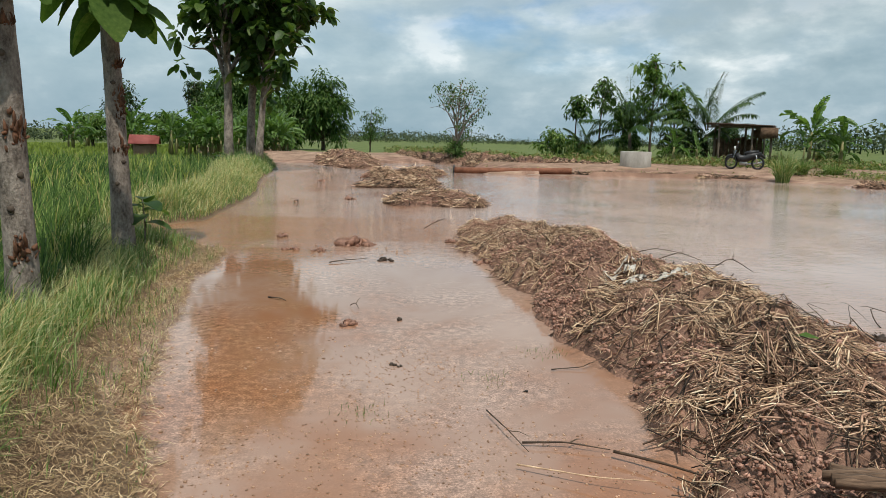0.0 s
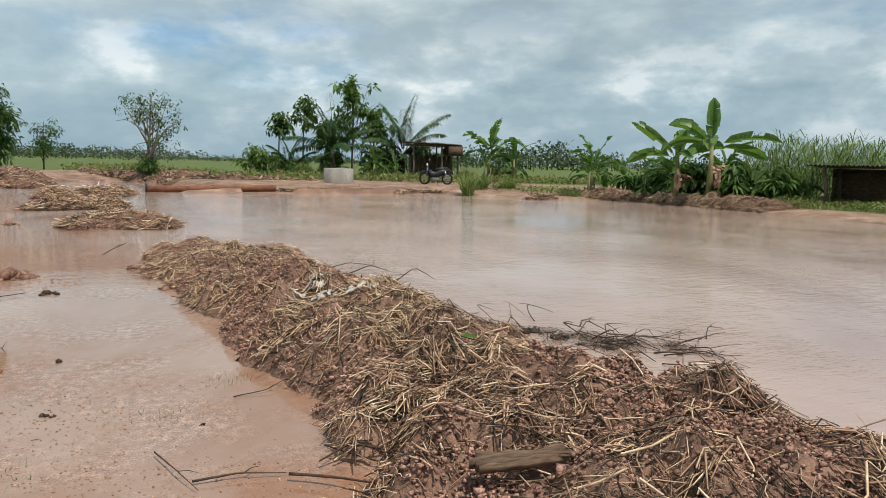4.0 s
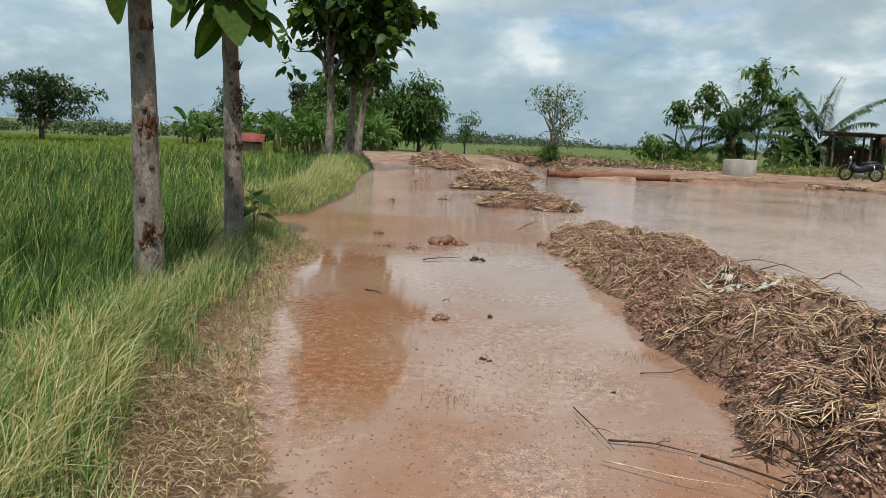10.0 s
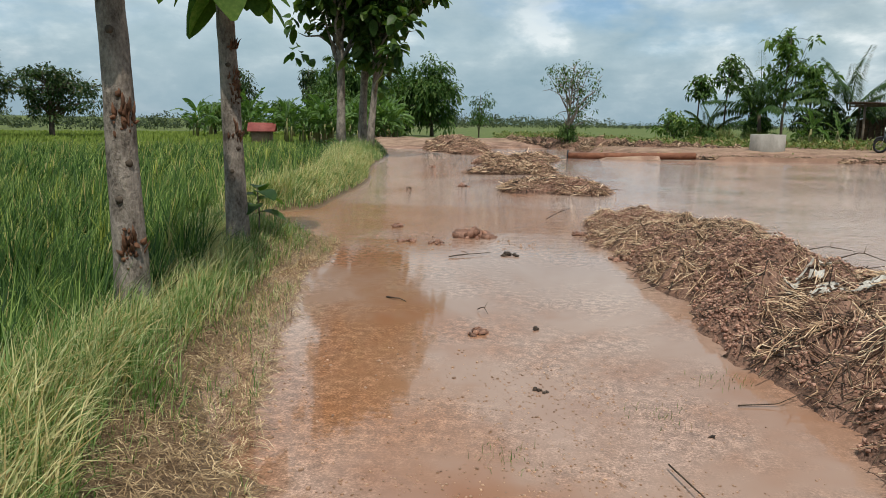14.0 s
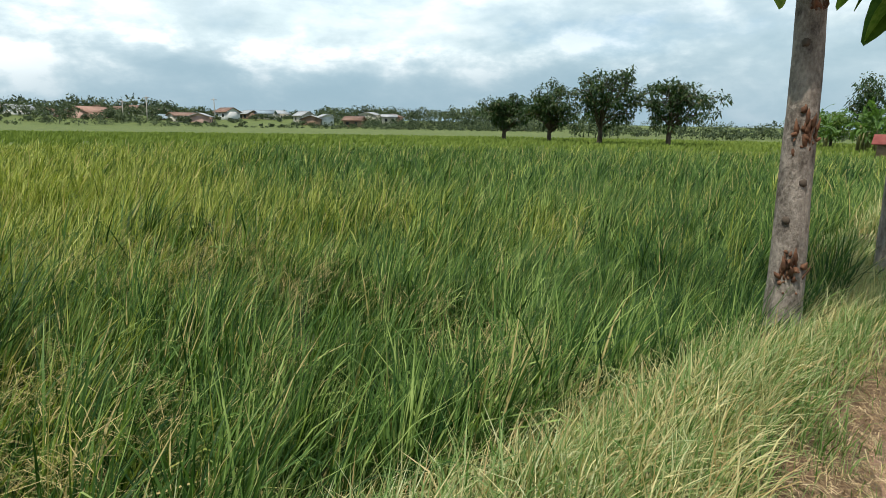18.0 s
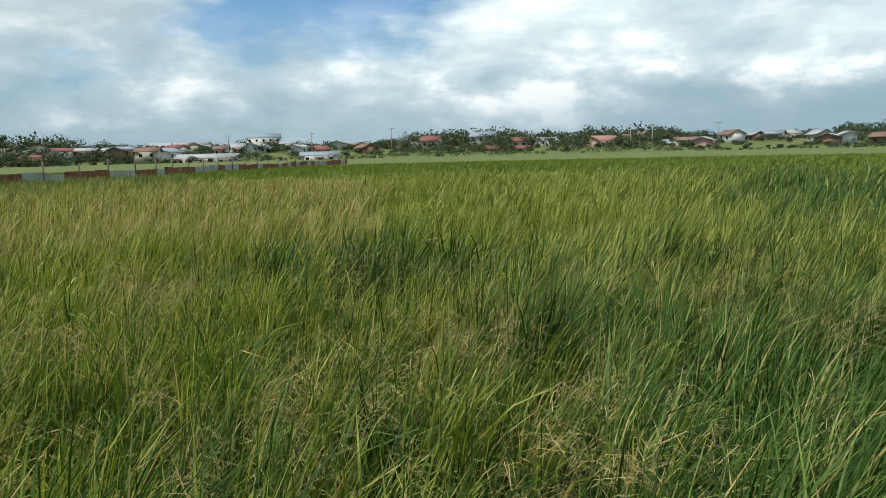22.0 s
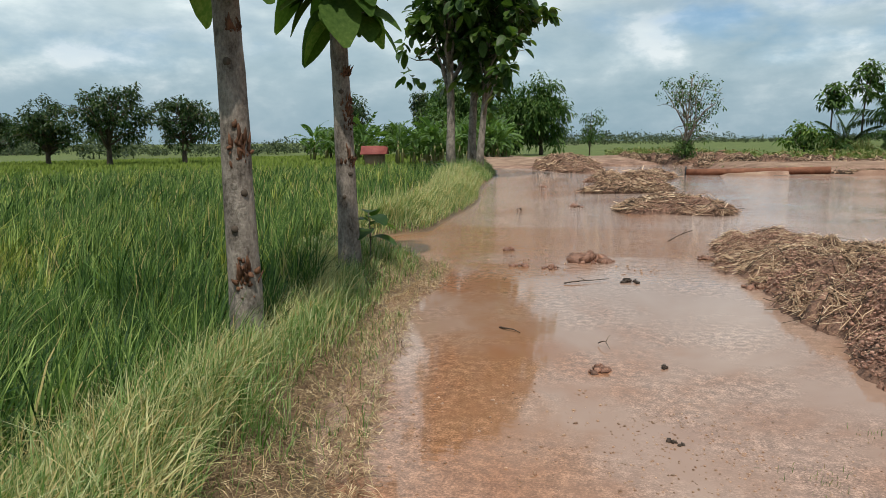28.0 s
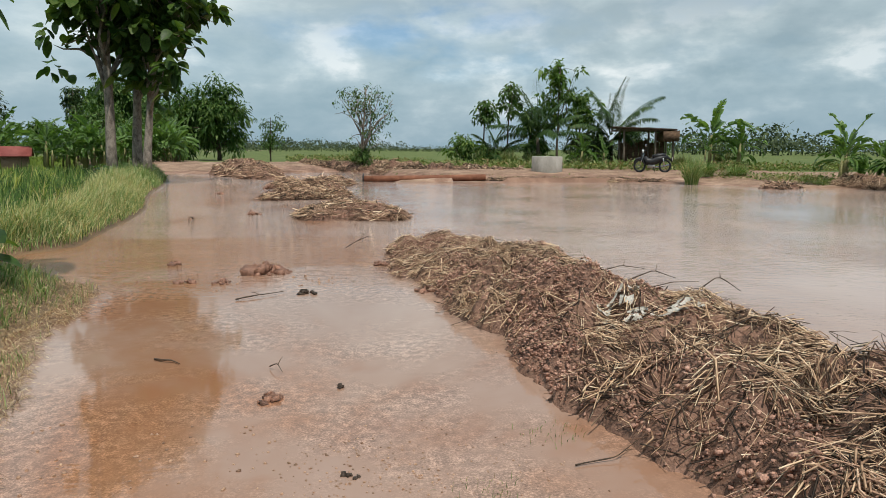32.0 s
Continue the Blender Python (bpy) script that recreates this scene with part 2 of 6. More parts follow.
def water_mat():
    """Silt-laden flood water: an opaque brown body under a clear, lightly rippled skin; redder and calmer over the track."""
    m, n, pos = shader("silty flood water")
    share = n.add("ShaderNodeAttribute")
    share.attribute_name = "pond"
    pond = share.outputs["Fac"]
    drift = n.noise(n.add("ShaderNodeVectorMath", "MULTIPLY", i0=pos, i1=(1.0, 0.55, 1.0)).outputs[0], 0.35, 5, 0.6, 0.6)
    deep = n.ramp(drift, [(0.36, (0.352, 0.238, 0.188)), (0.62, (0.455, 0.332, 0.272))])
    thin = n.ramp(drift, [(0.40, (0.27, 0.125, 0.064)), (0.50, (0.31, 0.195, 0.14)), (0.62, (0.36, 0.25, 0.195))])
    stones = n.ramp(n.math("ADD", n.math("MULTIPLY", n.noise(pos, 70.0, 4, 0.7), 0.6), n.math("MULTIPLY", n.noise(pos, 16.0, 4, 0.6), 0.4)), [(0.40, 0.50), (0.51, 1.0), (0.61, 1.9)])
    bare = n.math("MULTIPLY", n.ramp(n.noise(pos, 0.8, 4, 0.6), [(0.42, 0.0), (0.56, 1.0)]), n.math("SUBTRACT", 1.0, pond))
    thin = n.mix(n.math("MULTIPLY", bare, 0.85), thin, n.mix(1.0, thin, stones, "MULTIPLY"))
    # orange lane: silt, its colour also darkened to imitate the trees' reflection
    lane = n.add("ShaderNodeAttribute")
    lane.attribute_name = "silt_mirror"
    silt_mirror = n.ramp(n.math("ADD", lane.outputs["Fac"], n.math("MULTIPLY", n.math("SUBTRACT", n.noise(pos, 1.6, 5, 0.65, 0.5), 0.5), 1.0)), [(0.35, 0.0), (0.75, 1.0)])
    thin = n.mix(silt_mirror, thin, n.mix(n.math("MULTIPLY", bare, 0.6), (0.275, 0.138, 0.074), n.mix(1.0, (0.31, 0.172, 0.102), stones, "MULTIPLY")))
    s = n.add("ShaderNodeBsdfPrincipled", Base_Color=n.mix(pond, thin, deep), Roughness=0.035, IOR=1.42)
    turn = n.add("ShaderNodeMapping", Vector=pos, Rotation=(0, 0, radians(-25)), Scale=(1.0, 2.6, 1.0))
    gust = n.ramp(n.noise(pos, 0.22, 4, 0.6), [(0.36, 0.22), (0.58, 1.0)])
    stream = n.add("ShaderNodeAttribute")
    stream.attribute_name = "stream"
    gust = n.math("ADD", n.math("ADD", n.math("MULTIPLY", gust, pond), 0.04), n.math("MULTIPLY", stream.outputs["Fac"], 2.2))
    rip = n.math("ADD", n.math("MULTIPLY", n.noise(turn.outputs[0], 2.6, 3, 0.55, 0.4), 0.6), n.math("MULTIPLY", n.noise(turn.outputs[0], 9.0, 3, 0.55), 0.4))
    finish(n, s, n.math("MULTIPLY", rip, gust), 0.6, 0.035)
    return m


M = {}
M["ground"] = ground_mat()
M["water"] = water_mat()
M["rice"] = leaf_mat("rice blades", (0.017, 0.048, 0.011), (0.095, 0.168, 0.036), (0.31, 0.39, 0.12), 0.5, 0.28, 0.25, (0.40, 0.33, 0.14), 0.03, 0.12)
# ripening rice, with the brightening by sun through the blades painted in
M["rice_ripe_lit"] = leaf_mat("yellowing rice blades", (0.042, 0.080, 0.012), (0.230, 0.278, 0.044), (0.50, 0.49, 0.16), 0.5, 0.30, 0.3, (0.48, 0.38, 0.17), 0.07, 0.12)
# same rice, lightened in colour for its sunlit look farther off
M["rice_lit"] = leaf_mat("rice tops", (0.058, 0.098, 0.016), (0.285, 0.318, 0.060), (0.50, 0.50, 0.17), 0.5, 0.28, 0.14, (0.44, 0.36, 0.15), 0.06, 0.12)
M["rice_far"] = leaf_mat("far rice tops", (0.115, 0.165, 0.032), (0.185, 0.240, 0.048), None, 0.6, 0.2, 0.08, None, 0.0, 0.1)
M["rice_dry"] = leaf_mat("bleached grass in the field", (0.13, 0.135, 0.040), (0.36, 0.34, 0.13), (0.58, 0.52, 0.26), 0.6, 0.25, 0.3, (0.50, 0.38, 0.20), 0.12, 0.1)
M["rice_lush"] = leaf_mat("lush dark rice blades", (0.016, 0.042, 0.010), (0.062, 0.120, 0.024), (0.20, 0.28, 0.08), 0.5, 0.2, 0.3, None, 0.0, 0.12)
M["verge"] = leaf_mat("verge grass", (0.070, 0.145, 0.028), (0.240, 0.325, 0.120), (0.57, 0.57, 0.35), 0.5, 0.30, 0.6, (0.52, 0.43, 0.22), 0.14, 0.15)
M["pale_grass"] = leaf_mat("bleached verge grass", (0.24, 0.26, 0.10), (0.58, 0.54, 0.28), (0.80, 0.70, 0.40), 0.6, 0.35, 0.8, (0.45, 0.33, 0.16), 0.2)
M["straw_litter"] = leaf_mat("dry grass litter", (0.13, 0.078, 0.044), (0.46, 0.325, 0.185), (0.74, 0.59, 0.37), 0.7, 0.1, 1.0)
M["seed"] = leaf_mat("ripe seed heads", (0.24, 0.19, 0.07), (0.50, 0.40, 0.18), None, 0.7, 0.2, 1.0)
M["bark"] = rough_mat("grey teak bark", (0.075, 0.058, 0.045), (0.37, 0.315, 0.26), 7.0, 42.0, 0.9, 1.0, 0.05, (1, 1, 0.6))
M["bark_dark"] = rough_mat("dark bark", (0.04, 0.03, 0.022), (0.12, 0.09, 0.065), 3.0, 30.0, 0.9, 0.8, 0.02, (1, 1, 0.35))
M["scar"] = rough_mat("torn reddish bark", (0.035, 0.018, 0.011), (0.21, 0.10, 0.055), 14.0, 60.0, 0.9, 0.9, 0.02, (1, 1, 0.3))
M["teak_leaf"] = leaf_mat("teak leaves", (0.028, 0.065, 0.014), (0.075, 0.135, 0.028), (0.13, 0.17, 0.045), 0.45, 0.4, 0.8)
M["near_leaf"] = leaf_mat("broad teak leaves", (0.045, 0.095, 0.018), (0.095, 0.160, 0.034), (0.16, 0.21, 0.06), 0.65, 0.45, 1.5, None, 0.0, 0.08)
M["mango_leaf"] = leaf_mat("mango leaves", (0.018, 0.042, 0.012), (0.045, 0.085, 0.022), (0.12, 0.11, 0.05), 0.45, 0.2, 0.5)
M["bush_leaf"] = leaf_mat("bush leaves", (0.03, 0.075, 0.014), (0.085, 0.155, 0.035), (0.15, 0.21, 0.06), 0.5, 0.3, 0.5)
M["light_leaf"] = leaf_mat("young leaves", (0.05, 0.11, 0.02), (0.13, 0.21, 0.045), (0.22, 0.28, 0.08), 0.5, 0.35, 0.5)
M["banana_leaf"] = leaf_mat("banana leaves", (0.035, 0.09, 0.018), (0.14, 0.235, 0.062), (0.31, 0.39, 0.15), 0.38, 0.35, 0.9)
M["banana_stem"] = rough_mat("banana stem", (0.10, 0.10, 0.035), (0.26, 0.24, 0.10), 5.0, 40.0, 0.6, 0.4, 0.01, (1, 1, 0.3))
M["palm_leaf"] = leaf_mat("palm leaflets", (0.022, 0.055, 0.014), (0.06, 0.11, 0.028), (0.11, 0.15, 0.04), 0.45, 0.3, 0.5)
M["cane"] = leaf_mat("cane leaves", (0.045, 0.085, 0.022), (0.15, 0.21, 0.07), (0.36, 0.41, 0.19), 0.5, 0.3, 0.4)
M["mud"] = rough_mat("wet clay", (0.05, 0.026, 0.018), (0.33, 0.185, 0.125), 5.0, 55.0, 0.62, 0.9, 0.03)
M["clod"] = rough_mat("red clay clod", (0.17, 0.078, 0.050), (0.54, 0.32, 0.235), 9.0, 70.0, 0.7, 0.9, 0.02, None, 0, 0.3, "island", 0.35)
M["straw"] = leaf_mat("dead reed straw", (0.26, 0.15, 0.09), (0.66, 0.46, 0.29), (0.85, 0.70, 0.50), 0.7, 0.0, 1.2, (0.07, 0.04, 0.024), 0.13)
M["straw_brown"] = leaf_mat("muddy brown straw", (0.13, 0.068, 0.042), (0.44, 0.265, 0.175), (0.68, 0.49, 0.34), 0.7, 0.0, 1.6)
M["board"] = rough_mat("old split board", (0.04, 0.024, 0.015), (0.22, 0.14, 0.09), 14.0, 90.0, 0.85, 0.8, 0.01, (0.12, 1, 1))
M["dark_reed"] = leaf_mat("rotting reed", (0.02, 0.014, 0.01), (0.085, 0.055, 0.035), (0.2, 0.14, 0.085), 0.7, 0.0, 1.2)
M["clod_wet"] = rough_mat("wet red clay", (0.10, 0.046, 0.03), (0.36, 0.19, 0.125), 16.0, 90.0, 0.55, 0.9, 0.02, None, 0, 0.4, "object", 0.35)
M["concrete"] = rough_mat("grey concrete", (0.24, 0.22, 0.19), (0.42, 0.39, 0.345), 2.2, 50.0, 0.9, 0.4, 0.01, (1, 1, 0.5))
M["wood"] = rough_mat("weathered timber", (0.085, 0.062, 0.045), (0.24, 0.19, 0.145), 8.0, 60.0, 0.85, 0.6, 0.01, (1, 1, 0.15))
M["rust"] = rough_mat("rusty iron", (0.10, 0.035, 0.018), (0.30, 0.13, 0.075), 3.0, 50.0, 0.8, 0.4, 0.01)
M["old_iron"] = rough_mat("old dark sheet iron", (0.03, 0.018, 0.014), (0.11, 0.065, 0.05), 3.0, 50.0, 0.8, 0.4, 0.01)
M["zinc"] = rough_mat("dull zinc sheet", (0.26, 0.27, 0.27), (0.44, 0.45, 0.45), 1.5, 40.0, 0.55, 0.2, 0.01, None, 0.4)
M["thatch"] = rough_mat("old thatch", (0.06, 0.035, 0.022), (0.19, 0.12, 0.075), 6.0, 70.0, 0.9, 0.9, 0.03, (1, 1, 3))
M["mud_dark"] = rough_mat("black wet mud", (0.02, 0.014, 0.01), (0.07, 0.045, 0.03), 9, 70, 0.6, 0.8)
M["weed"] = leaf_mat("bank weeds", (0.07, 0.11, 0.028), (0.20, 0.25, 0.08), (0.36, 0.35, 0.16), 0.6, 0.3, 0.6, (0.28, 0.20, 0.11), 0.15)
# distant haze is mixed into this leaf colour: lighter, greyer, less contrast
M["hazed_wood"] = leaf_mat("far trees", (0.035, 0.055, 0.030), (0.085, 0.112, 0.052), (0.13, 0.16, 0.07), 0.7, 0.1, 0.06)
M["white"] = rough_mat("dirty white plastic", (0.26, 0.23, 0.185), (0.62, 0.585, 0.52), 9, 60, 0.6, 0.3)
M["black"] = rough_mat("black plastic and rubber", (0.008, 0.008, 0.009), (0.03, 0.03, 0.032), 9, 60, 0.45, 0.2)
M["chrome"] = rough_mat("bright metal", (0.5, 0.5, 0.5), (0.7, 0.7, 0.7), 9, 60, 0.25, 0.05, 0.005, None, 1.0)
M["plate"] = rough_mat("white plate", (0.6, 0.6, 0.58), (0.75, 0.75, 0.72), 9, 60, 0.5, 0.05)
M["red_paint"] = rough_mat("red sheet roof", (0.16, 0.035, 0.03), (0.30, 0.085, 0.07), 1.5, 30, 0.7, 0.2)
M["pebble"] = rough_mat("laterite pebbles", (0.20, 0.10, 0.058), (0.44, 0.28, 0.18), 12, 90, 0.6, 0.4, 0.005, None, 0, 0.3, "island", 0.4)
for nm, dk, lt in (("wall_cream", (0.42, 0.38, 0.30), (0.60, 0.56, 0.47)), ("wall_white", (0.55, 0.55, 0.53), (0.74, 0.74, 0.72)), ("wall_brown", (0.16, 0.10, 0.065), (0.30, 0.20, 0.14)), ("wall_pink", (0.42, 0.25, 0.20), (0.56, 0.38, 0.32)),
                   ("roof_red", (0.14, 0.05, 0.04), (0.24, 0.10, 0.08)), ("roof_orange", (0.24, 0.13, 0.09), (0.36, 0.22, 0.17)), ("roof_grey", (0.22, 0.23, 0.24), (0.40, 0.41, 0.42)), ("roof_blue", (0.16, 0.21, 0.25), (0.27, 0.33, 0.37)), ("roof_brown", (0.13, 0.07, 0.05), (0.24, 0.15, 0.11)), ("window_dark", (0.015, 0.017, 0.02), (0.04, 0.045, 0.05))):
    M[nm] = rough_mat(nm.replace("_", " "), dk, lt, 0.6, 8.0, 0.8, 0.2)


# ---- geometry helpers ----
rng = np.random.default_rng(7)


def unit(a):
    return a / np.maximum(np.linalg.norm(a, axis=-1, keepdims=True), 1e-9)


class Geo:
    """Quads gathered from many pieces into one mesh."""

    def __init__(self):
        self.v, self.f, self.count = [], [], 0

    def put(self, v, f):
        v = np.asarray(v, float).reshape(-1, 3)
        self.v.append(v)
        self.f.append(np.asarray(f, int).reshape(-1, 4) + self.count)
        self.count += len(v)
        return self

    def mesh(self, name, smooth=False):
        v, f = np.concatenate(self.v), np.concatenate(self.f)
        me = bpy.data.meshes.new(name)
        me.vertices.add(len(v))
        me.vertices.foreach_set("co", v.astype(np.float32).ravel())
        me.loops.add(f.size)
        me.loops.foreach_set("vertex_index", f.astype(np.int32).ravel())
        me.polygons.add(len(f))
        me.polygons.foreach_set("loop_start", np.arange(0, f.size, 4, dtype=np.int32))
        me.update(calc_edges=True)
        if smooth:
            me.polygons.foreach_set("use_smooth", np.ones(len(f), bool))
        return me


def place(name, data, material, parent=None, label=""):
    """One mesh object; a Geo or a bmesh or a mesh."""
    if isinstance(data, Geo):
        data = data.mesh(name)
    elif isinstance(data, bmesh.types.BMesh):
        me = bpy.data.meshes.new(name)
        data.to_mesh(me)
        data.free()
        data = me
    if material and not data.materials:
        data.materials.append(material)
    ob = new(name, data)
    if parent:
        ob.parent = parent
    if label:
        ob["label"] = label
    return ob


part = place


def thing(name, label, category, x=0, y=0, z=0, turn=0, group="", kind=""):
    """An Empty at the thing's base."""
    ob = new(name)
    ob.empty_display_size = 0.2
    ob.matrix_world = pose(x, y, z, 0, 0, turn)
    return tagged(ob, label, category, group, kind)


def blades(n_geo, base, tall, wide, lean, bend=1.0, stations=3):
    """Grass blades: base (n,3), height, width, lean (n,2) at the tip in metres."""
    n = len(base)
    side = rng.uniform(0, 2 * math.pi, n)
    s = np.stack([np.cos(side), np.sin(side), np.zeros(n)], 1) * (wide / 2)[:, None]
    rows = []
    for k in range(stations):
        t = k / (stations - 1)
        p = base.copy()
        p[:, :2] += lean * (t ** (1 + bend))
        drop = 0.5 * np.linalg.norm(lean, axis=1) * t ** 3
        p[:, 2] += tall * t - drop
        taper = 1.0 if k == 0 else (0.85 if k < stations - 1 else 0.08)
        rows += [p - s * taper, p + s * taper]
    v = np.stack(rows, 1)
    f = []
    for k in range(stations - 1):
        f.append([2 * k, 2 * k + 1, 2 * k + 3, 2 * k + 2])
    f = np.asarray(f)[None] + (np.arange(n) * 2 * stations)[:, None, None]
    return n_geo.put(v, f)


def leaves(geo, at, way, up, length, wide, profile=(0.12, 0.9, 1.0, 0.65, 0.04), droop=0.3, fold=0.15):
    """Leaves with a midrib: at (n,3), way = direction of the midrib, up = rough normal."""
    n, k = len(at), len(profile)
    way, up = unit(way), unit(up)
    side = unit(np.cross(way, up))
    nor = np.cross(side, way)
    rows = []
    for i, p in enumerate(profile):
        t = i / (k - 1)
        c = at + way * (length * t)[:, None] - np.array([0, 0, 1.0]) * (length * droop * t * t)[:, None]
        h = side * (wide * 0.5 * p)[:, None]
        lift = nor * (wide * fold * p)[:, None]
        rows += [c - h + lift, c, c + h + lift]
    v = np.stack(rows, 1)
    f = []
    for i in range(k - 1):
        a = 3 * i
        f += [[a, a + 1, a + 4, a + 3], [a + 1, a + 2, a + 5, a + 4]]
    f = np.asarray(f)[None] + (np.arange(n) * 3 * k)[:, None, None]
    return geo.put(v, f)


def tube(geo, pts, radii, sides=8, wobble=0.0):
    """A tapered round bar along points, closed at both ends."""
    pts = np.asarray(pts, float)
    radii = np.broadcast_to(np.asarray(radii, float), (len(pts),))
    d = unit(np.gradient(pts, axis=0))
    ref = np.array([0.31, 0.17, 0.93]) if abs(d[0][2]) < 0.8 else np.array([0.9, 0.3, 0.1])
    u = unit(np.cross(d, ref))
    w2 = np.cross(d, u)
    a = np.arange(sides) * 2 * math.pi / sides
    ring = u[:, None] * np.cos(a)[None, :, None] + w2[:, None] * np.sin(a)[None, :, None]
    r = radii[:, None, None] * (1 + wobble * rng.normal(0, 1, (len(pts), sides, 1)))
    v = pts[:, None] + ring * r
    v = np.concatenate([v[:1] * 0 + pts[0], v, v[:1] * 0 + pts[-1]], 0)
    m = len(pts) + 2
    i, j = np.meshgrid(np.arange(m - 1), np.arange(sides), indexing="ij")
    f = np.stack([i * sides + j, i * sides + (j + 1) % sides, (i + 1) * sides + (j + 1) % sides, (i + 1) * sides + j], -1)
    return geo.put(v, f)


def box(geo, lo, hi, m=None):
    x0, y0, z0 = lo
    x1, y1, z1 = hi
    v = np.array([[x0, y0, z0], [x1, y0, z0], [x1, y1, z0], [x0, y1, z0], [x0, y0, z1], [x1, y0, z1], [x1, y1, z1], [x0, y1, z1]])
    if m is not None:
        v = np.array([tuple(m @ Vector(p)) for p in v])
    return geo.put(v, [[3, 2, 1, 0], [4, 5, 6, 7], [0, 1, 5, 4], [1, 2, 6, 5], [2, 3, 7, 6], [3, 0, 4, 7]])


def crumbs(geo, at, size, flat=0.8):
    """Many small broken lumps, each a knocked-about block."""
    n = len(at)
    c = np.array([[x, y, z] for z in (-1, 1) for y in (-1, 1) for x in (-1, 1)], float)
    v = c[None] * rng.uniform(0.35, 0.95, (n, 8, 1)) + rng.normal(0, 0.12, (n, 8, 3))
    v *= rng.uniform(0.7, 1.25, (n, 1, 3)) * np.array([1, 1, flat])
    a = rng.uniform(0, 6.28, n)
    b = rng.uniform(-0.7, 0.7, n)
    x, z = v[..., 0] * np.cos(b)[:, None] - v[..., 2] * np.sin(b)[:, None], v[..., 0] * np.sin(b)[:, None] + v[..., 2] * np.cos(b)[:, None]
    v = np.stack([x * np.cos(a)[:, None] - v[..., 1] * np.sin(a)[:, None], x * np.sin(a)[:, None] + v[..., 1] * np.cos(a)[:, None], z], -1)
    v = v * np.asarray(size)[:, None, None] + at[:, None]
    f = np.array([[0, 2, 3, 1], [4, 5, 7, 6], [0, 1, 5, 4], [1, 3, 7, 5], [3, 2, 6, 7], [2, 0, 4, 6]])[None] + (np.arange(n) * 8)[:, None, None]
    return geo.put(v, f)


def smooth_noise(x, y, scale, seed=0, octaves=4):
    """Repeatable value noise on a plane, about -1 to 1."""
    out, amp, total = np.zeros_like(x, float), 1.0, 0.0
    for o in range(octaves):
        gx, gy = x / scale * 2 ** o + seed * 17.3, y / scale * 2 ** o - seed * 9.7
        ix, iy = np.floor(gx), np.floor(gy)
        fx, fy = gx - ix, gy - iy
        fx, fy = fx * fx * (3 - 2 * fx), fy * fy * (3 - 2 * fy)

        def h(a, b):
            q = np.sin(a * 127.1 + b * 311.7 + seed * 74.7 + o * 13.1) * 43758.5453
            return (q - np.floor(q)) * 2 - 1

        out += amp * ((h(ix, iy) * (1 - fx) + h(ix + 1, iy) * fx) * (1 - fy) + (h(ix, iy + 1) * (1 - fx) + h(ix + 1, iy + 1) * fx) * fy)
        total += amp
        amp *= 0.5
    return out / total


def step(a, b, x):
    t = np.clip((x - a) / (b - a), 0, 1)
    return t * t * (3 - 2 * t)


def line_x(y, pts):
    """x of a line given as (y, x) pairs."""
    p = np.asarray(pts, float)
    return np.interp(y, p[:, 0], p[:, 1])


def line_gap(x, y, pts):
    """Distance from a polyline of (x, y), and the share of the way along it."""
    p = np.asarray(pts, float)
    best, along = np.full(np.shape(x), 1e9), np.zeros(np.shape(x))
    for i in range(len(p) - 1):
        d = p[i + 1] - p[i]
        t = np.clip(((x - p[i, 0]) * d[0] + (y - p[i, 1]) * d[1]) / (d @ d), 0, 1)
        g = np.hypot(x - p[i, 0] - t * d[0], y - p[i, 1] - t * d[1])
        along = np.where(g < best, (i + t) / (len(p) - 1), along)
        best = np.minimum(best, g)
    return best, along


# ---- the lie of the land ----
VERGE = [(-30, 3.0), (-6, 0.6), (-2, -0.2), (1.0, -0.95), (2.1, -1.3), (3.6, -1.95), (5.0, -2.33), (6.4, -2.72), (8.3, -2.95), (8.7, -3.15), (9.1, -4.9), (9.9, -5.3), (10.6, -4.7), (11.8, -4.15), (13.4, -4.35), (17, -4.8), (19, -5.2), (24, -6.5), (32, -7.9), (36, -9.0), (42, -11.5), (60, -17), (120, -36)]
RICE = [(-30, 1.0), (-6, -1.5), (-2, -2.3), (1.2, -2.75), (1.8, -2.9), (2.5, -3.05), (3.6, -3.15), (6.0, -3.5), (7.6, -4.4), (9.0, -6.0), (11, -5.9), (13, -5.7), (17, -6.5), (24, -8.6), (32, -11.0), (45, -16), (60, -22), (120, -42)]
EAST = [(-40, 20.0), (-5, 20.6), (5, 21.0), (11, 21.2), (14.8, 21.15), (18.3, 21.2), (21, 21.1), (24, 20.7), (25.6, 20.0), (26.5, 19.3), (26.9, 18.0), (28.9, 16.3), (30.6, 14.9), (31.6, 13.6), (32.2, 10.0), (31.8, 6.0), (31.4, 3.0), (31.6, 1.5)]


def north_shore(x):
    """Where the flood ends ahead, by x."""
    return np.interp(x, [-14, -9, -7, -5.5, -3.5, -0.7, 1.0, 1.8, 3.0, 4.5, 6.2, 8.9, 11.9, 13.6, 15, 17.5], [41, 40.5, 41, 42, 44, 46, 43, 36.0, 32.6, 31.7, 31.9, 32.1, 31.8, 30.8, 29.6, 27.2])


PILE = [(3.2, -2.0), (2.75, 1.0), (2.45, 2.4), (2.10, 4.0), (1.91, 5.5), (1.56, 7.0), (1.40, 9.0), (0.95, 10.7)]
PILE_HALF, PILE_TOP = (1.6, 1.62, 1.30, 0.92, 0.98, 0.95, 1.1, 0.8), (0.28, 0.29, 0.33, 0.37, 0.35, 0.34, 0.29, 0.17)


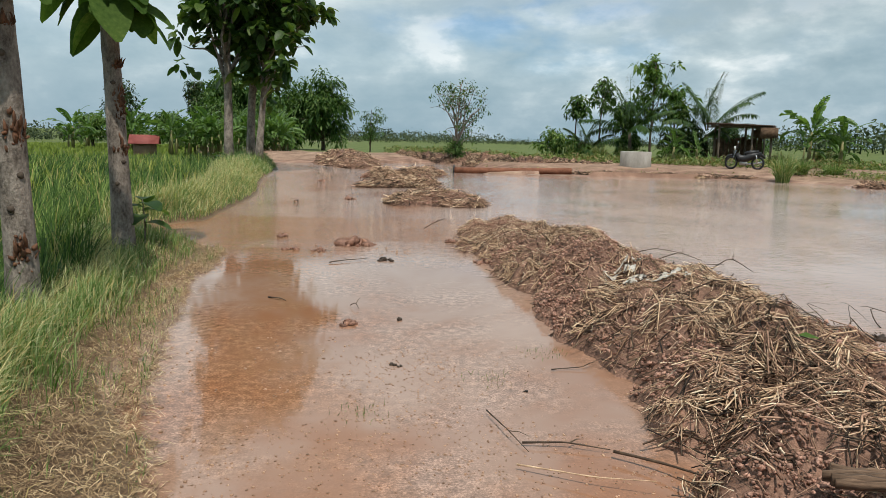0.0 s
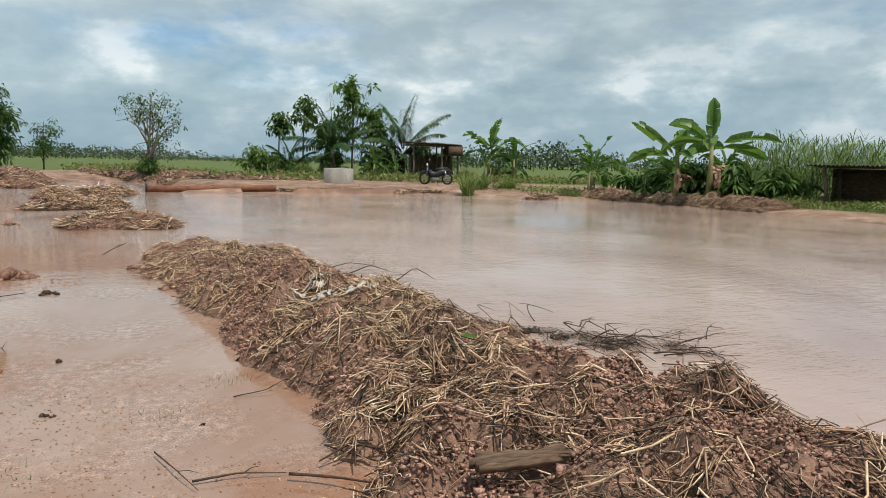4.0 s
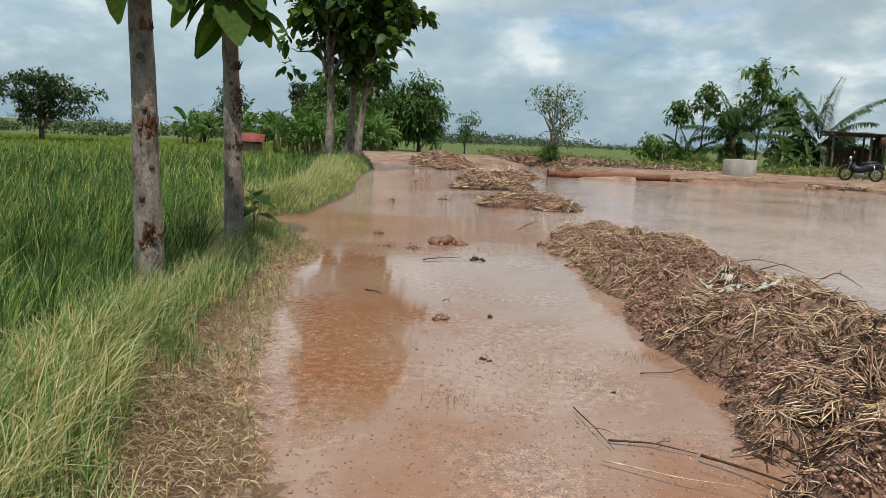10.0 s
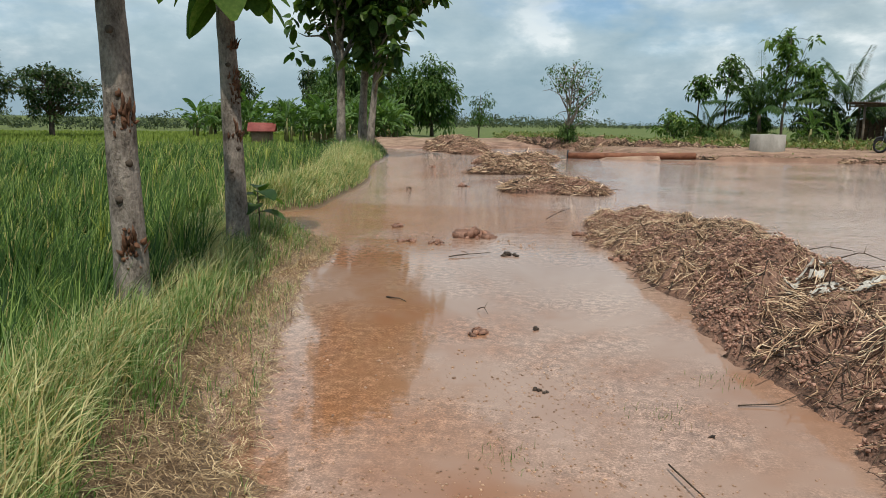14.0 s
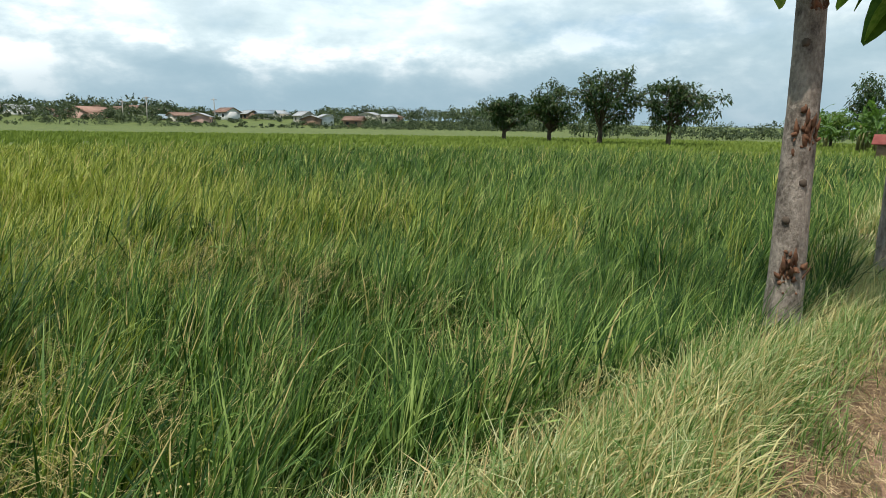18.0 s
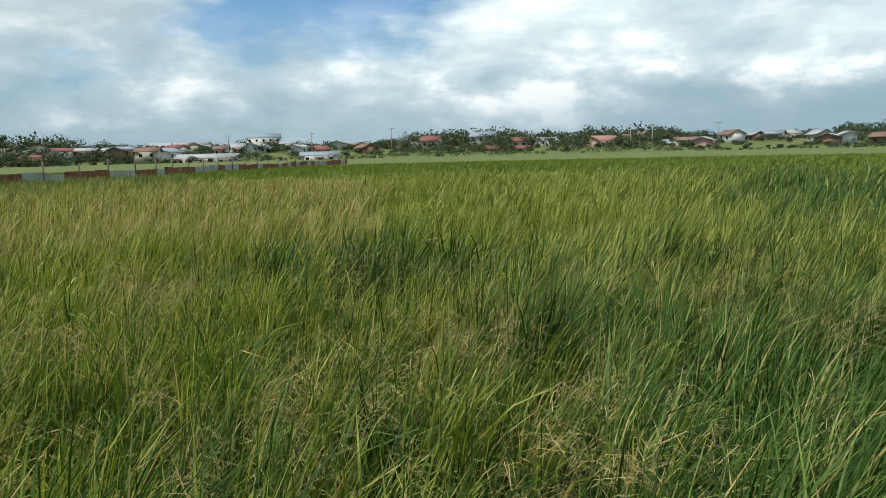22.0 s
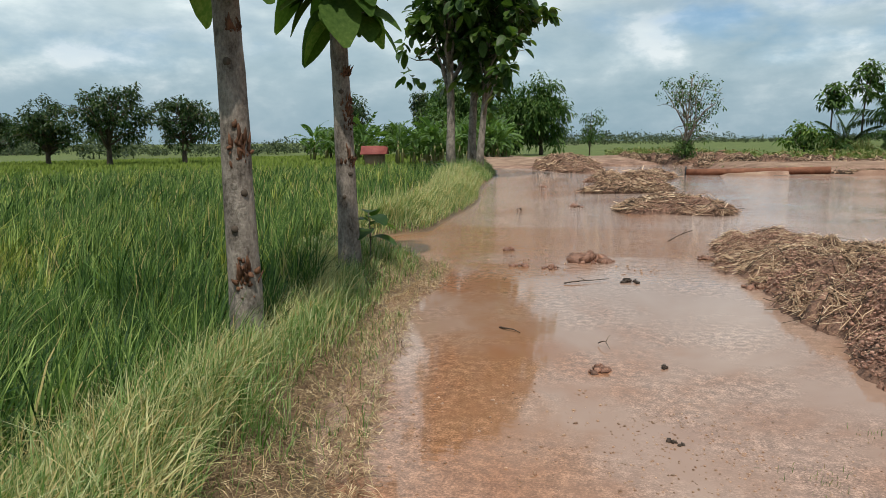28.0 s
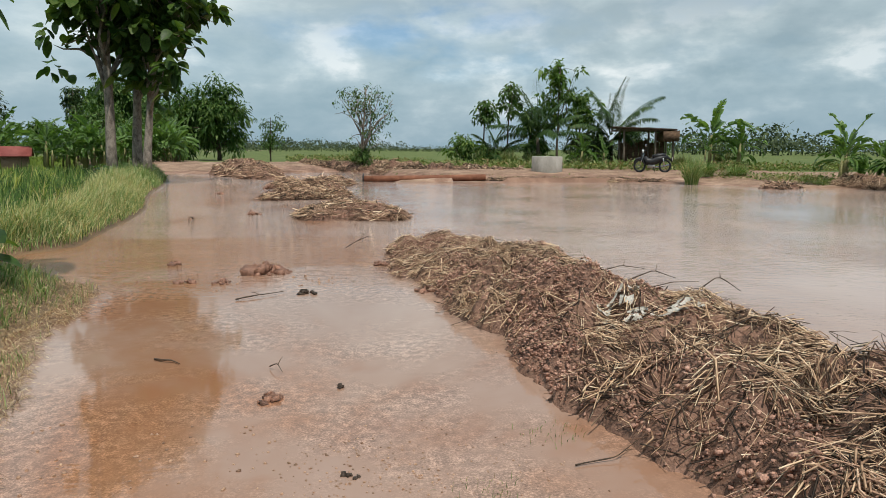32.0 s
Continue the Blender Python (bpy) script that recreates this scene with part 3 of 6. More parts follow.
def land(x, y):
    """Height of the ground over the flood's level."""
    w = line_x(y, VERGE) + 0.12 * smooth_noise(x, y, 0.7, 3)
    r = line_x(y, RICE)
    z = -0.05 + 0.03 * smooth_noise(x, y, 1.1, 5)                                  # drowned track
    near = step(2.9, 1.6, y + 0.35 * x + 0.5 * smooth_noise(x, y, 0.8, 8))
    z = z + 0.016 * smooth_noise(x, y, 0.3, 44, 3)
    z = z + near * 0.048 * step(2.2, 0.6, x) + near * 0.022 * smooth_noise(x, y, 0.35, 46, 4)                                       # the track comes up out of the flood
    bank = step(0.0, 0.9, w - x)
    z = np.where(x < w, z * (1 - bank) + bank * (0.16 + 0.04 * smooth_noise(x, y, 0.9, 2)), z)
    z = np.where(x < r + 0.5, z + step(0.0, 0.9, r + 0.5 - x) * (-0.27 - z), z)     # rice bed
    # a rill that leaves the track through the verge
    g, _ = line_gap(x, y, [(-3.4, 10.4), (-4.6, 9.9), (-5.4, 9.2), (-6.2, 8.6)])
    rill = (g < 0.5) & (x < w)
    z = np.where(rill, np.minimum(z, -0.02 + 0.1 * (g / 0.5) ** 2), z)
    pond = step(2.6, 4.6, x - 0.02 * y) * step(-0.2, 0.5, line_x(y, EAST) - x) * (y < 32.5)
    z = z - 0.4 * pond
    # land beyond the flood
    ns = north_shore(x) + 0.5 * smooth_noise(x, y, 2.0, 4)
    north = step(0.0, 1.2, y - ns) * 0.10 + step(0.8, 5.0, y - ns) * 0.32 - step(11, 16, y - ns) * 0.25
    es = line_x(y, EAST) + 0.3 * smooth_noise(x, y, 2.2, 6)
    east = step(0.0, 0.5, x - es) * 0.10 + step(0.6, 2.6, x - es) * 0.12
    dry_n = (y > ns) & (x > w - 0.3)
    dry_e = (x > es) & (y < 34)
    z = np.where(dry_n, np.maximum(0.0, north) + 0.05 * smooth_noise(x, y, 1.2, 9), z)
    z = np.where(dry_e & ~dry_n, east + 0.03 * smooth_noise(x, y, 1.2, 9), z)
    z = np.where(dry_n & (x < 2) & (x > -20) & (y < 60), z + 0.10 * step(41, 44, y), z)
    # fields, with the crop's own height far off
    far = step(34, 60, np.hypot(x + 2, y)) * (x < r - 0.5)
    z = np.where(x < r - 0.5, z + far * 0.45, z)
    rise = step(-205, -275, x)
    return z + rise * 3.5


def axis(cuts):
    out = []
    for a, b, d in cuts:
        out.append(np.arange(a, b, d))
    return np.concatenate(out + [[cuts[-1][1]]])


gx = axis([(-3000, -600, 240), (-600, -120, 30), (-120, -40, 6), (-40, -12, 1.0), (-12, -5.2, 0.3), (-5.2, 4.4, 0.09), (4.4, 12, 0.4), (12, 22, 0.22), (22, 40, 1.0), (40, 120, 6), (120, 600, 30), (600, 3000, 240)])
gy = axis([(-3000, -600, 240), (-600, -120, 30), (-120, -30, 6), (-30, -6, 1.0), (-6, 0, 0.25), (0, 14, 0.09), (14, 28, 0.25), (28, 50, 0.25), (50, 80, 1.2), (80, 160, 6), (160, 640, 30), (640, 3000, 240)])
X, Y = np.meshgrid(gx, gy, indexing="ij")
Z = land(X, Y)
ni, nj = X.shape
I, J = np.meshgrid(np.arange(ni - 1), np.arange(nj - 1), indexing="ij")
quads = np.stack([I * nj + J, (I + 1) * nj + J, (I + 1) * nj + J + 1, I * nj + J + 1], -1)
me = Geo().put(np.stack([X, Y, Z], -1), quads).mesh("ground", True)
r_line, w_line = line_x(Y, RICE), line_x(Y, VERGE)
sand = np.maximum(step(0.0, 0.4, X - line_x(Y, EAST)) * step(2.4, 1.4, X - line_x(Y, EAST)) * (Y < 34),
                  step(1.2, 4.6, Y - north_shore(X)) * step(8.5, 6.8, Y - north_shore(X)) * (X > w_line))
sand = np.maximum(sand, step(40, 44, Y) * (np.abs(X + 10.5 + 0.28 * (Y - 42)) < 2.2) * (Y < 75))
field = np.where(X < r_line - 0.4, step(20, 45, np.hypot(X, Y)), 0.0)
field = np.maximum(field, step(8.0, 9.5, Y - north_shore(X)) * (Y > 40) * (X > w_line - 4))
field = np.maximum(field, step(2.2, 3.0, X - line_x(Y, EAST)) * ((Y < 26) | (X > 19.5)) * (Y < 32))
field = np.maximum(field, step(21, 24, X) * (Y < 60))
field = np.maximum(field, 1.0 * (Y < -14)) * (1 - sand)
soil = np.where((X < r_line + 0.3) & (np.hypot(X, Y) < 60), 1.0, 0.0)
litter = np.where((X > r_line) & (X < w_line + 0.25), 0.85, 0.0)
for key, val in (("sand", sand), ("field", field), ("soil", soil), ("litter", litter)):
    me.attributes.new(key, "FLOAT", "POINT").data.foreach_set("value", np.asarray(val, np.float32).ravel())
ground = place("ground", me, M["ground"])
tagged(ground, "red laterite earth with muddy track, grassy verge and open fields", "ground", kind="structure")


def on_land(x, y):
    return float(land(np.array([float(x)]), np.array([float(y)]))[0])


# ---- flood water: the drowned track and the pond ----
wx, wy = axis([(-14, -6, 0.5), (-6, 5, 0.25), (5, 24, 1.0)]), axis([(-40, -4, 2.0), (-4, 40, 0.25), (40, 50, 0.5)])
U, V = np.meshgrid(wx, wy, indexing="ij")
ni, nj = U.shape
I, J = np.meshgrid(np.arange(ni - 1), np.arange(nj - 1), indexing="ij")
keep = (land(U, V) < 0.06)
keep = keep[:-1, :-1] | keep[1:, 1:] | keep[1:, :-1] | keep[:-1, 1:]
keep &= U[1:, :-1] > line_x(V[1:, :-1], RICE) + 0.2
f = np.stack([I * nj + J, (I + 1) * nj + J, (I + 1) * nj + J + 1, I * nj + J + 1], -1)[keep]
me = Geo().put(np.stack([U, V, np.zeros_like(U)], -1), f).mesh("water", True)
split = np.interp(V, [-40, 1, 5, 11, 17, 26, 36], [2.6, 2.5, 2.2, 1.0, -0.3, -1.6, -2.2])
share = step(-1.6, 1.2, U - split + 0.5 * smooth_noise(U, V, 1.5, 12))
me.attributes.new("pond", "FLOAT", "POINT").data.foreach_set("value", share.astype(np.float32).ravel())
off_verge = U - line_x(V, VERGE)
# lane by the verge carries painted tree reflection; band beyond is the rill's silt
silt_mirror = np.maximum(step(1.9, 0.9, off_verge) * step(13.5, 11.5, V) * step(0.1, 0.5, off_verge) * (0.55 + 0.45 * step(6.5, 9.0, V)), step(9.3, 10.0, V) * step(13.4, 12.0, V) * step(1.6, -0.8, U))
stream = step(7.5, 10.0, V) * step(45, 38, V) * (1 - share)
me.attributes.new("silt_mirror", "FLOAT", "POINT").data.foreach_set("value", silt_mirror.astype(np.float32).ravel())
me.attributes.new("stream", "FLOAT", "POINT").data.foreach_set("value", stream.astype(np.float32).ravel())
water = place("water", me, M["water"])
tagged(water, "silty reddish-brown flood water over track and pond", "water", kind="structure")


# ---- heaps of dredged mud and dead reeds ----
def heap_height(x, y, spine, half, top, seed):
    g, along = line_gap(x, y, spine)
    hw = np.interp(along, np.linspace(0, 1, len(half)), half) * (1 + 0.18 * smooth_noise(x, y, 1.1, seed))
    tp = np.interp(along, np.linspace(0, 1, len(top)), top)
    u = np.clip(1 - (g / hw) ** 2, -0.25, 1)
    z = tp * np.sign(u) * np.abs(u) ** 0.65
    return z * (1 + 0.65 * smooth_noise(x, y, 0.6, seed + 1) + 0.45 * smooth_noise(x, y, 0.3, seed + 3, 2)) + 0.20 * smooth_noise(x, y, 0.22, seed + 2, 5) * np.minimum(1, tp / 0.3) * (u > -0.2)


def heap(name, label, spine, half, top, seed, d, stalks, clods, dark_share=0.25, long=0.5, dry=0.5, body="mud", thick=1.0):
    """A mound of clay with reeds, clods and straw strewn over it."""
    root = thing(name, label, "debris heap", float(spine[0][0]), float(spine[0][1]), 0)
    off = np.array(root.matrix_world.translation)
    p = np.asarray(spine, float)
    m = max(half) + 0.4
    xs, ys = np.arange(p[:, 0].min() - m, p[:, 0].max() + m, d), np.arange(p[:, 1].min() - m, p[:, 1].max() + m, d)
    U, V = np.meshgrid(xs, ys, indexing="ij")
    H = heap_height(U, V, spine, half, top, seed)
    a, b = U.shape
    I, J = np.meshgrid(np.arange(a - 1), np.arange(b - 1), indexing="ij")
    keep = (H[:-1, :-1] > -0.04) | (H[1:, 1:] > -0.04)
    f = np.stack([I * b + J, (I + 1) * b + J, (I + 1) * b + J + 1, I * b + J + 1], -1)[keep]
    me = Geo().put(np.stack([U, V, H], -1) - off, f).mesh("mud_mound", True)
    place("mud_mound", me, M[body], root)

    def spots(n, spread=1.0):
        out = np.zeros((0, 3))
        while len(out) < n:
            q = np.stack([rng.uniform(xs[0], xs[-1], n), rng.uniform(ys[0], ys[-1], n)], 1)
            h = heap_height(q[:, 0], q[:, 1], spine, half, top, seed)
            ok = h > 0.015 / spread
            out = np.concatenate([out, np.column_stack([q[ok], h[ok]])])
        return out[:n]

    def reeds(n, mat, lengths, wide, lift, nm, lab, drift=0.0, per=1):
        g = Geo()
        n = max(1, n // per)
        q = spots(3 * n, 1.5)
        bare = smooth_noise(q[:, 0], q[:, 1], 0.7, seed + 9, 3) + drift * (q[:, 1] - ys.mean())
        q = q[np.argsort(rng.normal(0, 0.34, len(q)) - bare)[:n]]          # some of the clay stays bare
        turn = rng.normal(0.9, 1.15, n) + 1.5 * smooth_noise(q[:, 0], q[:, 1], 0.8, seed + 5)
        if per > 1:                                                         # sheaves of stalks that lie side by side
            q, turn = np.repeat(q, per, 0), np.repeat(turn, per) + rng.normal(0, 0.22, n * per)
            q[:, :2] += rng.normal(0, 0.035 * (0.5 + 0.5 * thick), (n * per, 2))
            n *= per
            q[:, 2] = np.maximum(heap_height(q[:, 0], q[:, 1], spine, half, top, seed), 0.0)
        ln = rng.uniform(lengths[0], lengths[1], n) * rng.uniform(0.5, 1.0, n)
        wd = rng.uniform(wide[0], wide[1], n) * thick
        dirn = np.stack([np.cos(turn), np.sin(turn)], 1)
        bow = rng.normal(0, 0.30, n) * ln
        side = np.stack([-dirn[:, 1], dirn[:, 0]], 1)
        rows = []
        tilt = rng.normal(0, 0.24, n)
        raise_ = rng.uniform(0.0, lift, n)
        for k in range(3):
            t = k / 2 - 0.5
            c = q[:, :2] + dirn * (ln * t)[:, None] + side * (bow * (t * t - 0.1) * 2)[:, None]
            hz = heap_height(c[:, 0], c[:, 1], spine, half, top, seed)
            z = np.maximum(hz, 0.0) * 0.55 + q[:, 2] * 0.45 + 0.012 + raise_ + tilt * ln * t
            c3 = np.column_stack([c, np.maximum(z, 0.004)])
            w3 = np.column_stack([side, np.zeros(n)]) * (wd * 0.5)[:, None]
            up = np.array([0, 0, 1.0]) * (wd * 0.55)[:, None]
            rows += [c3 - w3, c3 + up, c3 + w3]
        v = np.stack(rows, 1)
        f = []
        for k in range(2):
            for s0, s1 in ((0, 1), (1, 2), (2, 0)):
                f.append([3 * k + s0, 3 * k + s1, 3 * k + 3 + s1, 3 * k + 3 + s0])
        f = np.asarray(f)[None] + (np.arange(n) * 9)[:, None, None]
        g.put(v - off, f)
        ob = place(nm, g, mat, root, lab)
        ob["kind"] = "stuff"

    reeds(int(stalks * dry * 0.50), M["straw"], (0.06, long * 0.8), (0.0025, 0.006), 0.05, "straw", "tangle of pale dry straw", 0.14)
    reeds(int(stalks * dry * 0.70), M["straw_brown"], (0.05, long * 0.6), (0.0025, 0.007), 0.04, "brown_straw", "tangle of muddy brown straw", -0.14)
    reeds(int(stalks * dry * 0.16), M["straw"], (0.14, long * 0.95), (0.005, 0.012), 0.05, "reed_sheaf", "sheaves of pale dry reed stalks", 0.05, 14)
    reeds(int(stalks * 0.10), M["straw_brown"], (0.14, long), (0.006, 0.014), 0.05, "brown_sheaf", "sheaves of muddy brown reed stalks", -0.08, 11)
    reeds(int(stalks * 0.045), M["straw"], (0.12, long), (0.007, 0.015), 0.06, "reed_litter", "broken dry reed stalks", -0.04)
    reeds(int(stalks * dark_share), M["dark_reed"], (0.10, long), (0.003, 0.011), 0.04, "rotting_reeds", "dark wet rotting reeds")
    # crumbs, thickest where the clay is bare
    q = spots(3 * clods)
    bare = smooth_noise(q[:, 0], q[:, 1], 0.7, seed + 9, 3)
    q = q[np.argsort(bare + rng.normal(0, 0.24, len(q)))[:clods]]
    r = rng.uniform(0.004, 0.015, clods) * (0.5 + 0.5 * thick) * np.where(rng.random(clods) < 0.04, 1.6, 1.0)
    q[:, 2] += r * 0.4 + rng.uniform(0.0, 0.045, clods)
    ob = place("clay_crumb", crumbs(Geo(), q - off, r), M["clod"], root, "crumbs and clods of red clay")
    ob["kind"] = "stuff"
    return root


_ball = None


def lump(r, flat=0.75):
    """An uneven clod of about radius r."""
    global _ball
    if _ball is None:
        n = 4
        v, f = [], []
        for a in range(n + 1):
            for b in range(6):
                th, ph = math.pi * a / n, 2 * math.pi * b / 6
                v.append((math.sin(th) * math.cos(ph), math.sin(th) * math.sin(ph), math.cos(th)))
        for a in range(n):
            for b in range(6):
                f.append([a * 6 + b, (a + 1) * 6 + b, (a + 1) * 6 + (b + 1) % 6, a * 6 + (b + 1) % 6])
        _ball = np.array(v), np.array(f)
    v, f = _ball
    k = rng.uniform(0.65, 1.25, (5, 6))
    k[0], k[-1] = k[0, 0], k[-1, 0]
    v = v * k.reshape(-1, 1) * r * np.array([1, rng.uniform(0.7, 1.2), flat])
    t = rng.uniform(0, 6.28)
    c, s = math.cos(t), math.sin(t)
    return v @ np.array([[c, s, 0], [-s, c, 0], [0, 0, 1]]), f


heap("debris_heap", "long heap of dredged mud and dead reeds beside the track", PILE, PILE_HALF, PILE_TOP, 21, 0.035, 25000, 36000, 0.22, 0.44, 0.85)
heap("debris_heap", "low heap of straw and mud standing in flood water", [(-0.8, 16.0), (0.3, 16.0), (-0.5, 18.2)], (0.7, 0.7, 0.6), (0.2, 0.2, 0.16), 31, 0.06, 5000, 1200, 0.2, 0.6, 0.9, thick=2.2)
heap("debris_heap", "low heap of straw and mud standing in flood water", [(-2.4, 21.6), (-1.2, 22.4), (-1.0, 24.2)], (0.6, 0.8, 0.6), (0.18, 0.2, 0.16), 41, 0.08, 3600, 700, 0.2, 0.7, 0.9, thick=3.0)
heap("debris_heap", "low heap of straw and mud standing in flood water", [(-2.9, 27.5), (-1.6, 28.5), (-0.9, 30.5)], (0.7, 0.9, 0.7), (0.18, 0.22, 0.2), 51, 0.1, 3400, 500, 0.2, 0.8, 0.9, thick=3.6)
heap("debris_heap", "broad heap of straw and clay where the track ends", [(-4.6, 35.5), (-6.0, 40.0), (-7.2, 45)], (0.9, 1.9, 1.6), (0.22, 0.6, 0.5), 61, 0.14, 5000, 800, 0.2, 0.9, 0.8, thick=4.5)
heap("debris_heap", "low spread of straw and clods on the far bank", [(1.8, 41.0), (4.5, 37.6), (8.6, 37.6)], (1.1, 1.3, 0.9), (0.5, 0.55, 0.42), 141, 0.14, 7000, 1500, 0.5, 0.7, 0.7, thick=3.5)
heap("debris_heap", "low spread of straw and clods on the far bank", [(-3.4, 48.5), (-0.4, 49.2), (3.5, 46.5)], (0.9, 1.0, 0.9), (0.5, 0.55, 0.5), 151, 0.16, 5000, 1200, 0.5, 0.8, 0.7, thick=4)
heap("debris_heap", "strip of wet weeds and clods along the far waterline", [(2.2, 34.2), (4.5, 32.9), (8.6, 33.0), (11.8, 32.7), (14.0, 31.6)], (0.5, 0.55, 0.5, 0.5, 0.4), (0.09, 0.11, 0.09, 0.10, 0.08), 161, 0.10, 5000, 1800, 0.7, 0.6, 0.6, thick=3)
heap("debris_heap", "long low bund of earth and dead weeds on the far bank", [(8.0, 38.2), (3.0, 43.6), (-1.5, 47.6), (-5.0, 50.0)], (1.2, 1.3, 1.3, 1.2), (0.42, 0.5, 0.5, 0.4), 171, 0.2, 6000, 1800, 0.5, 0.8, 0.6, thick=4)
heap("brush_heap", "heap of dead weeds under the banana plants", [(20.3, 27.0), (21.4, 25.0)], (0.8, 0.8), (0.42, 0.36), 71, 0.10, 6500, 10, 0.2, 0.7, 0.9, "thatch", 1.6)
heap("brush_heap", "heap of dead weeds under the banana plants", [(21.8, 23.6), (22.3, 18.8)], (0.9, 1.0), (0.42, 0.36), 81, 0.10, 9000, 10, 0.2, 0.7, 0.9, "thatch", 1.6)
for k, (hx, hy) in enumerate(((16.9, 26.6), (17.6, 27.6), (7.5, 32.3), (12.2, 32.0), (2.2, 45.5), (-2.6, 46.5), (5.0, 39.0))):
    heap("debris_heap", "small wet heap of weeds and clay at the waterline", [(hx - 0.5, hy), (hx + 0.6, hy + 0.3)], (0.4, 0.35), (0.14, 0.12), 91 + k, 0.12, 500, 80, 0.5, 0.7, 0.8, thick=3.5)


# ---- trees ----
def limb_path(a, b, sag, n=5):
    a, b = np.array(a, float), np.array(b, float)
    t = np.linspace(0, 1, n)[:, None]
    p = a + (b - a) * t
    p[:, 2] += sag * np.sin(t[:, 0] * math.pi)
    p[1:-1] += rng.normal(0, 0.03, (n - 2, 3)) * np.linalg.norm(b - a)
    return p


BIG = (0.2, 0.8, 1.0, 0.98, 0.75, 0.2)
MID = (0.2, 1.0, 0.1)


def tree(name, label, x, y, trunk, crown, leaf, mats, tall_leaf=BIG, category="tree", z=None, droop=0.45, fork=0.35, twig_r=0.02, hang=0.25, clump=0.30):
    """trunk = (height, base radius, lean x, lean y); crown = (centre height, radii, limbs, leaves, clumps); leaf = (length, width)."""
    z = on_land(x, y) if z is None else z
    root = thing(name, label, category, x, y, z)
    h, r0, lx, ly = trunk
    n = 12
    t = np.linspace(0, 1, n)
    p = np.stack([lx * t ** 1.3 + 0.03 * h * 0.2 * smooth_noise(t * 9, t * 0 + x, 2.0, 3), ly * t ** 1.3, h * t - 0.25 * (t == 0)], 1)
    rad = r0 * (1 - 0.72 * t) * (1 + 0.3 * np.exp(-t * 14))
    g = tube(Geo(), p, rad, 12, 0.03)
    ch, (rx, ry, rz), limbs, count, clumps = crown
    ends = []
    for k in range(limbs):
        s = rng.uniform(fork, 0.97)
        a = np.array([np.interp(s, t, p[:, i]) for i in range(3)])
        th = 2.4 * k + rng.uniform(-0.5, 0.5)
        hgt = rng.uniform(-0.9, 1.0)
        q = math.sqrt(max(0.05, 1 - hgt * hgt)) * rng.uniform(0.55, 0.95)
        b = np.array([lx + rx * q * math.cos(th), ly + ry * q * math.sin(th), ch + rz * hgt * 0.9])
        b[2] = max(b[2], a[2] - 0.1 * rz)
        pts = limb_path(a, b, 0.06 * rz)
        tube(g, pts, np.linspace(np.interp(s, t, rad) * 0.55, twig_r * 0.5, 5), 6)
        ends += [pts[2], pts[3], pts[4]]
    part("trunk", g, mats[0], root)
    ends = np.array(ends)
    centres = ends[rng.integers(0, len(ends), clumps)] + rng.normal(0, 0.12, (clumps, 3)) * np.array([rx, ry, rz])
    pick = rng.integers(0, clumps, count)
    out = unit(rng.normal(0, 1, (count, 3)))
    size = min(rx, ry, rz) * clump
    at = centres[pick] + out * rng.uniform(0.1, 1.0, (count, 1)) ** 0.6 * size * np.array([1, 1, 0.8])
    up = unit(np.array([0, 0, 1.0]) + rng.normal(0, 0.45, (count, 3)))
    way = unit(out * np.array([1, 1, 0.5]) + rng.normal(0, 0.5, (count, 3)) - np.array([0, 0, hang]))
    k = rng.uniform(0.6, 1.15, count)
    g = leaves(Geo(), at, way, up, leaf[0] * k, leaf[1] * k, tall_leaf, droop, 0.12)
    part("crown", g, mats[1], root)
    return root


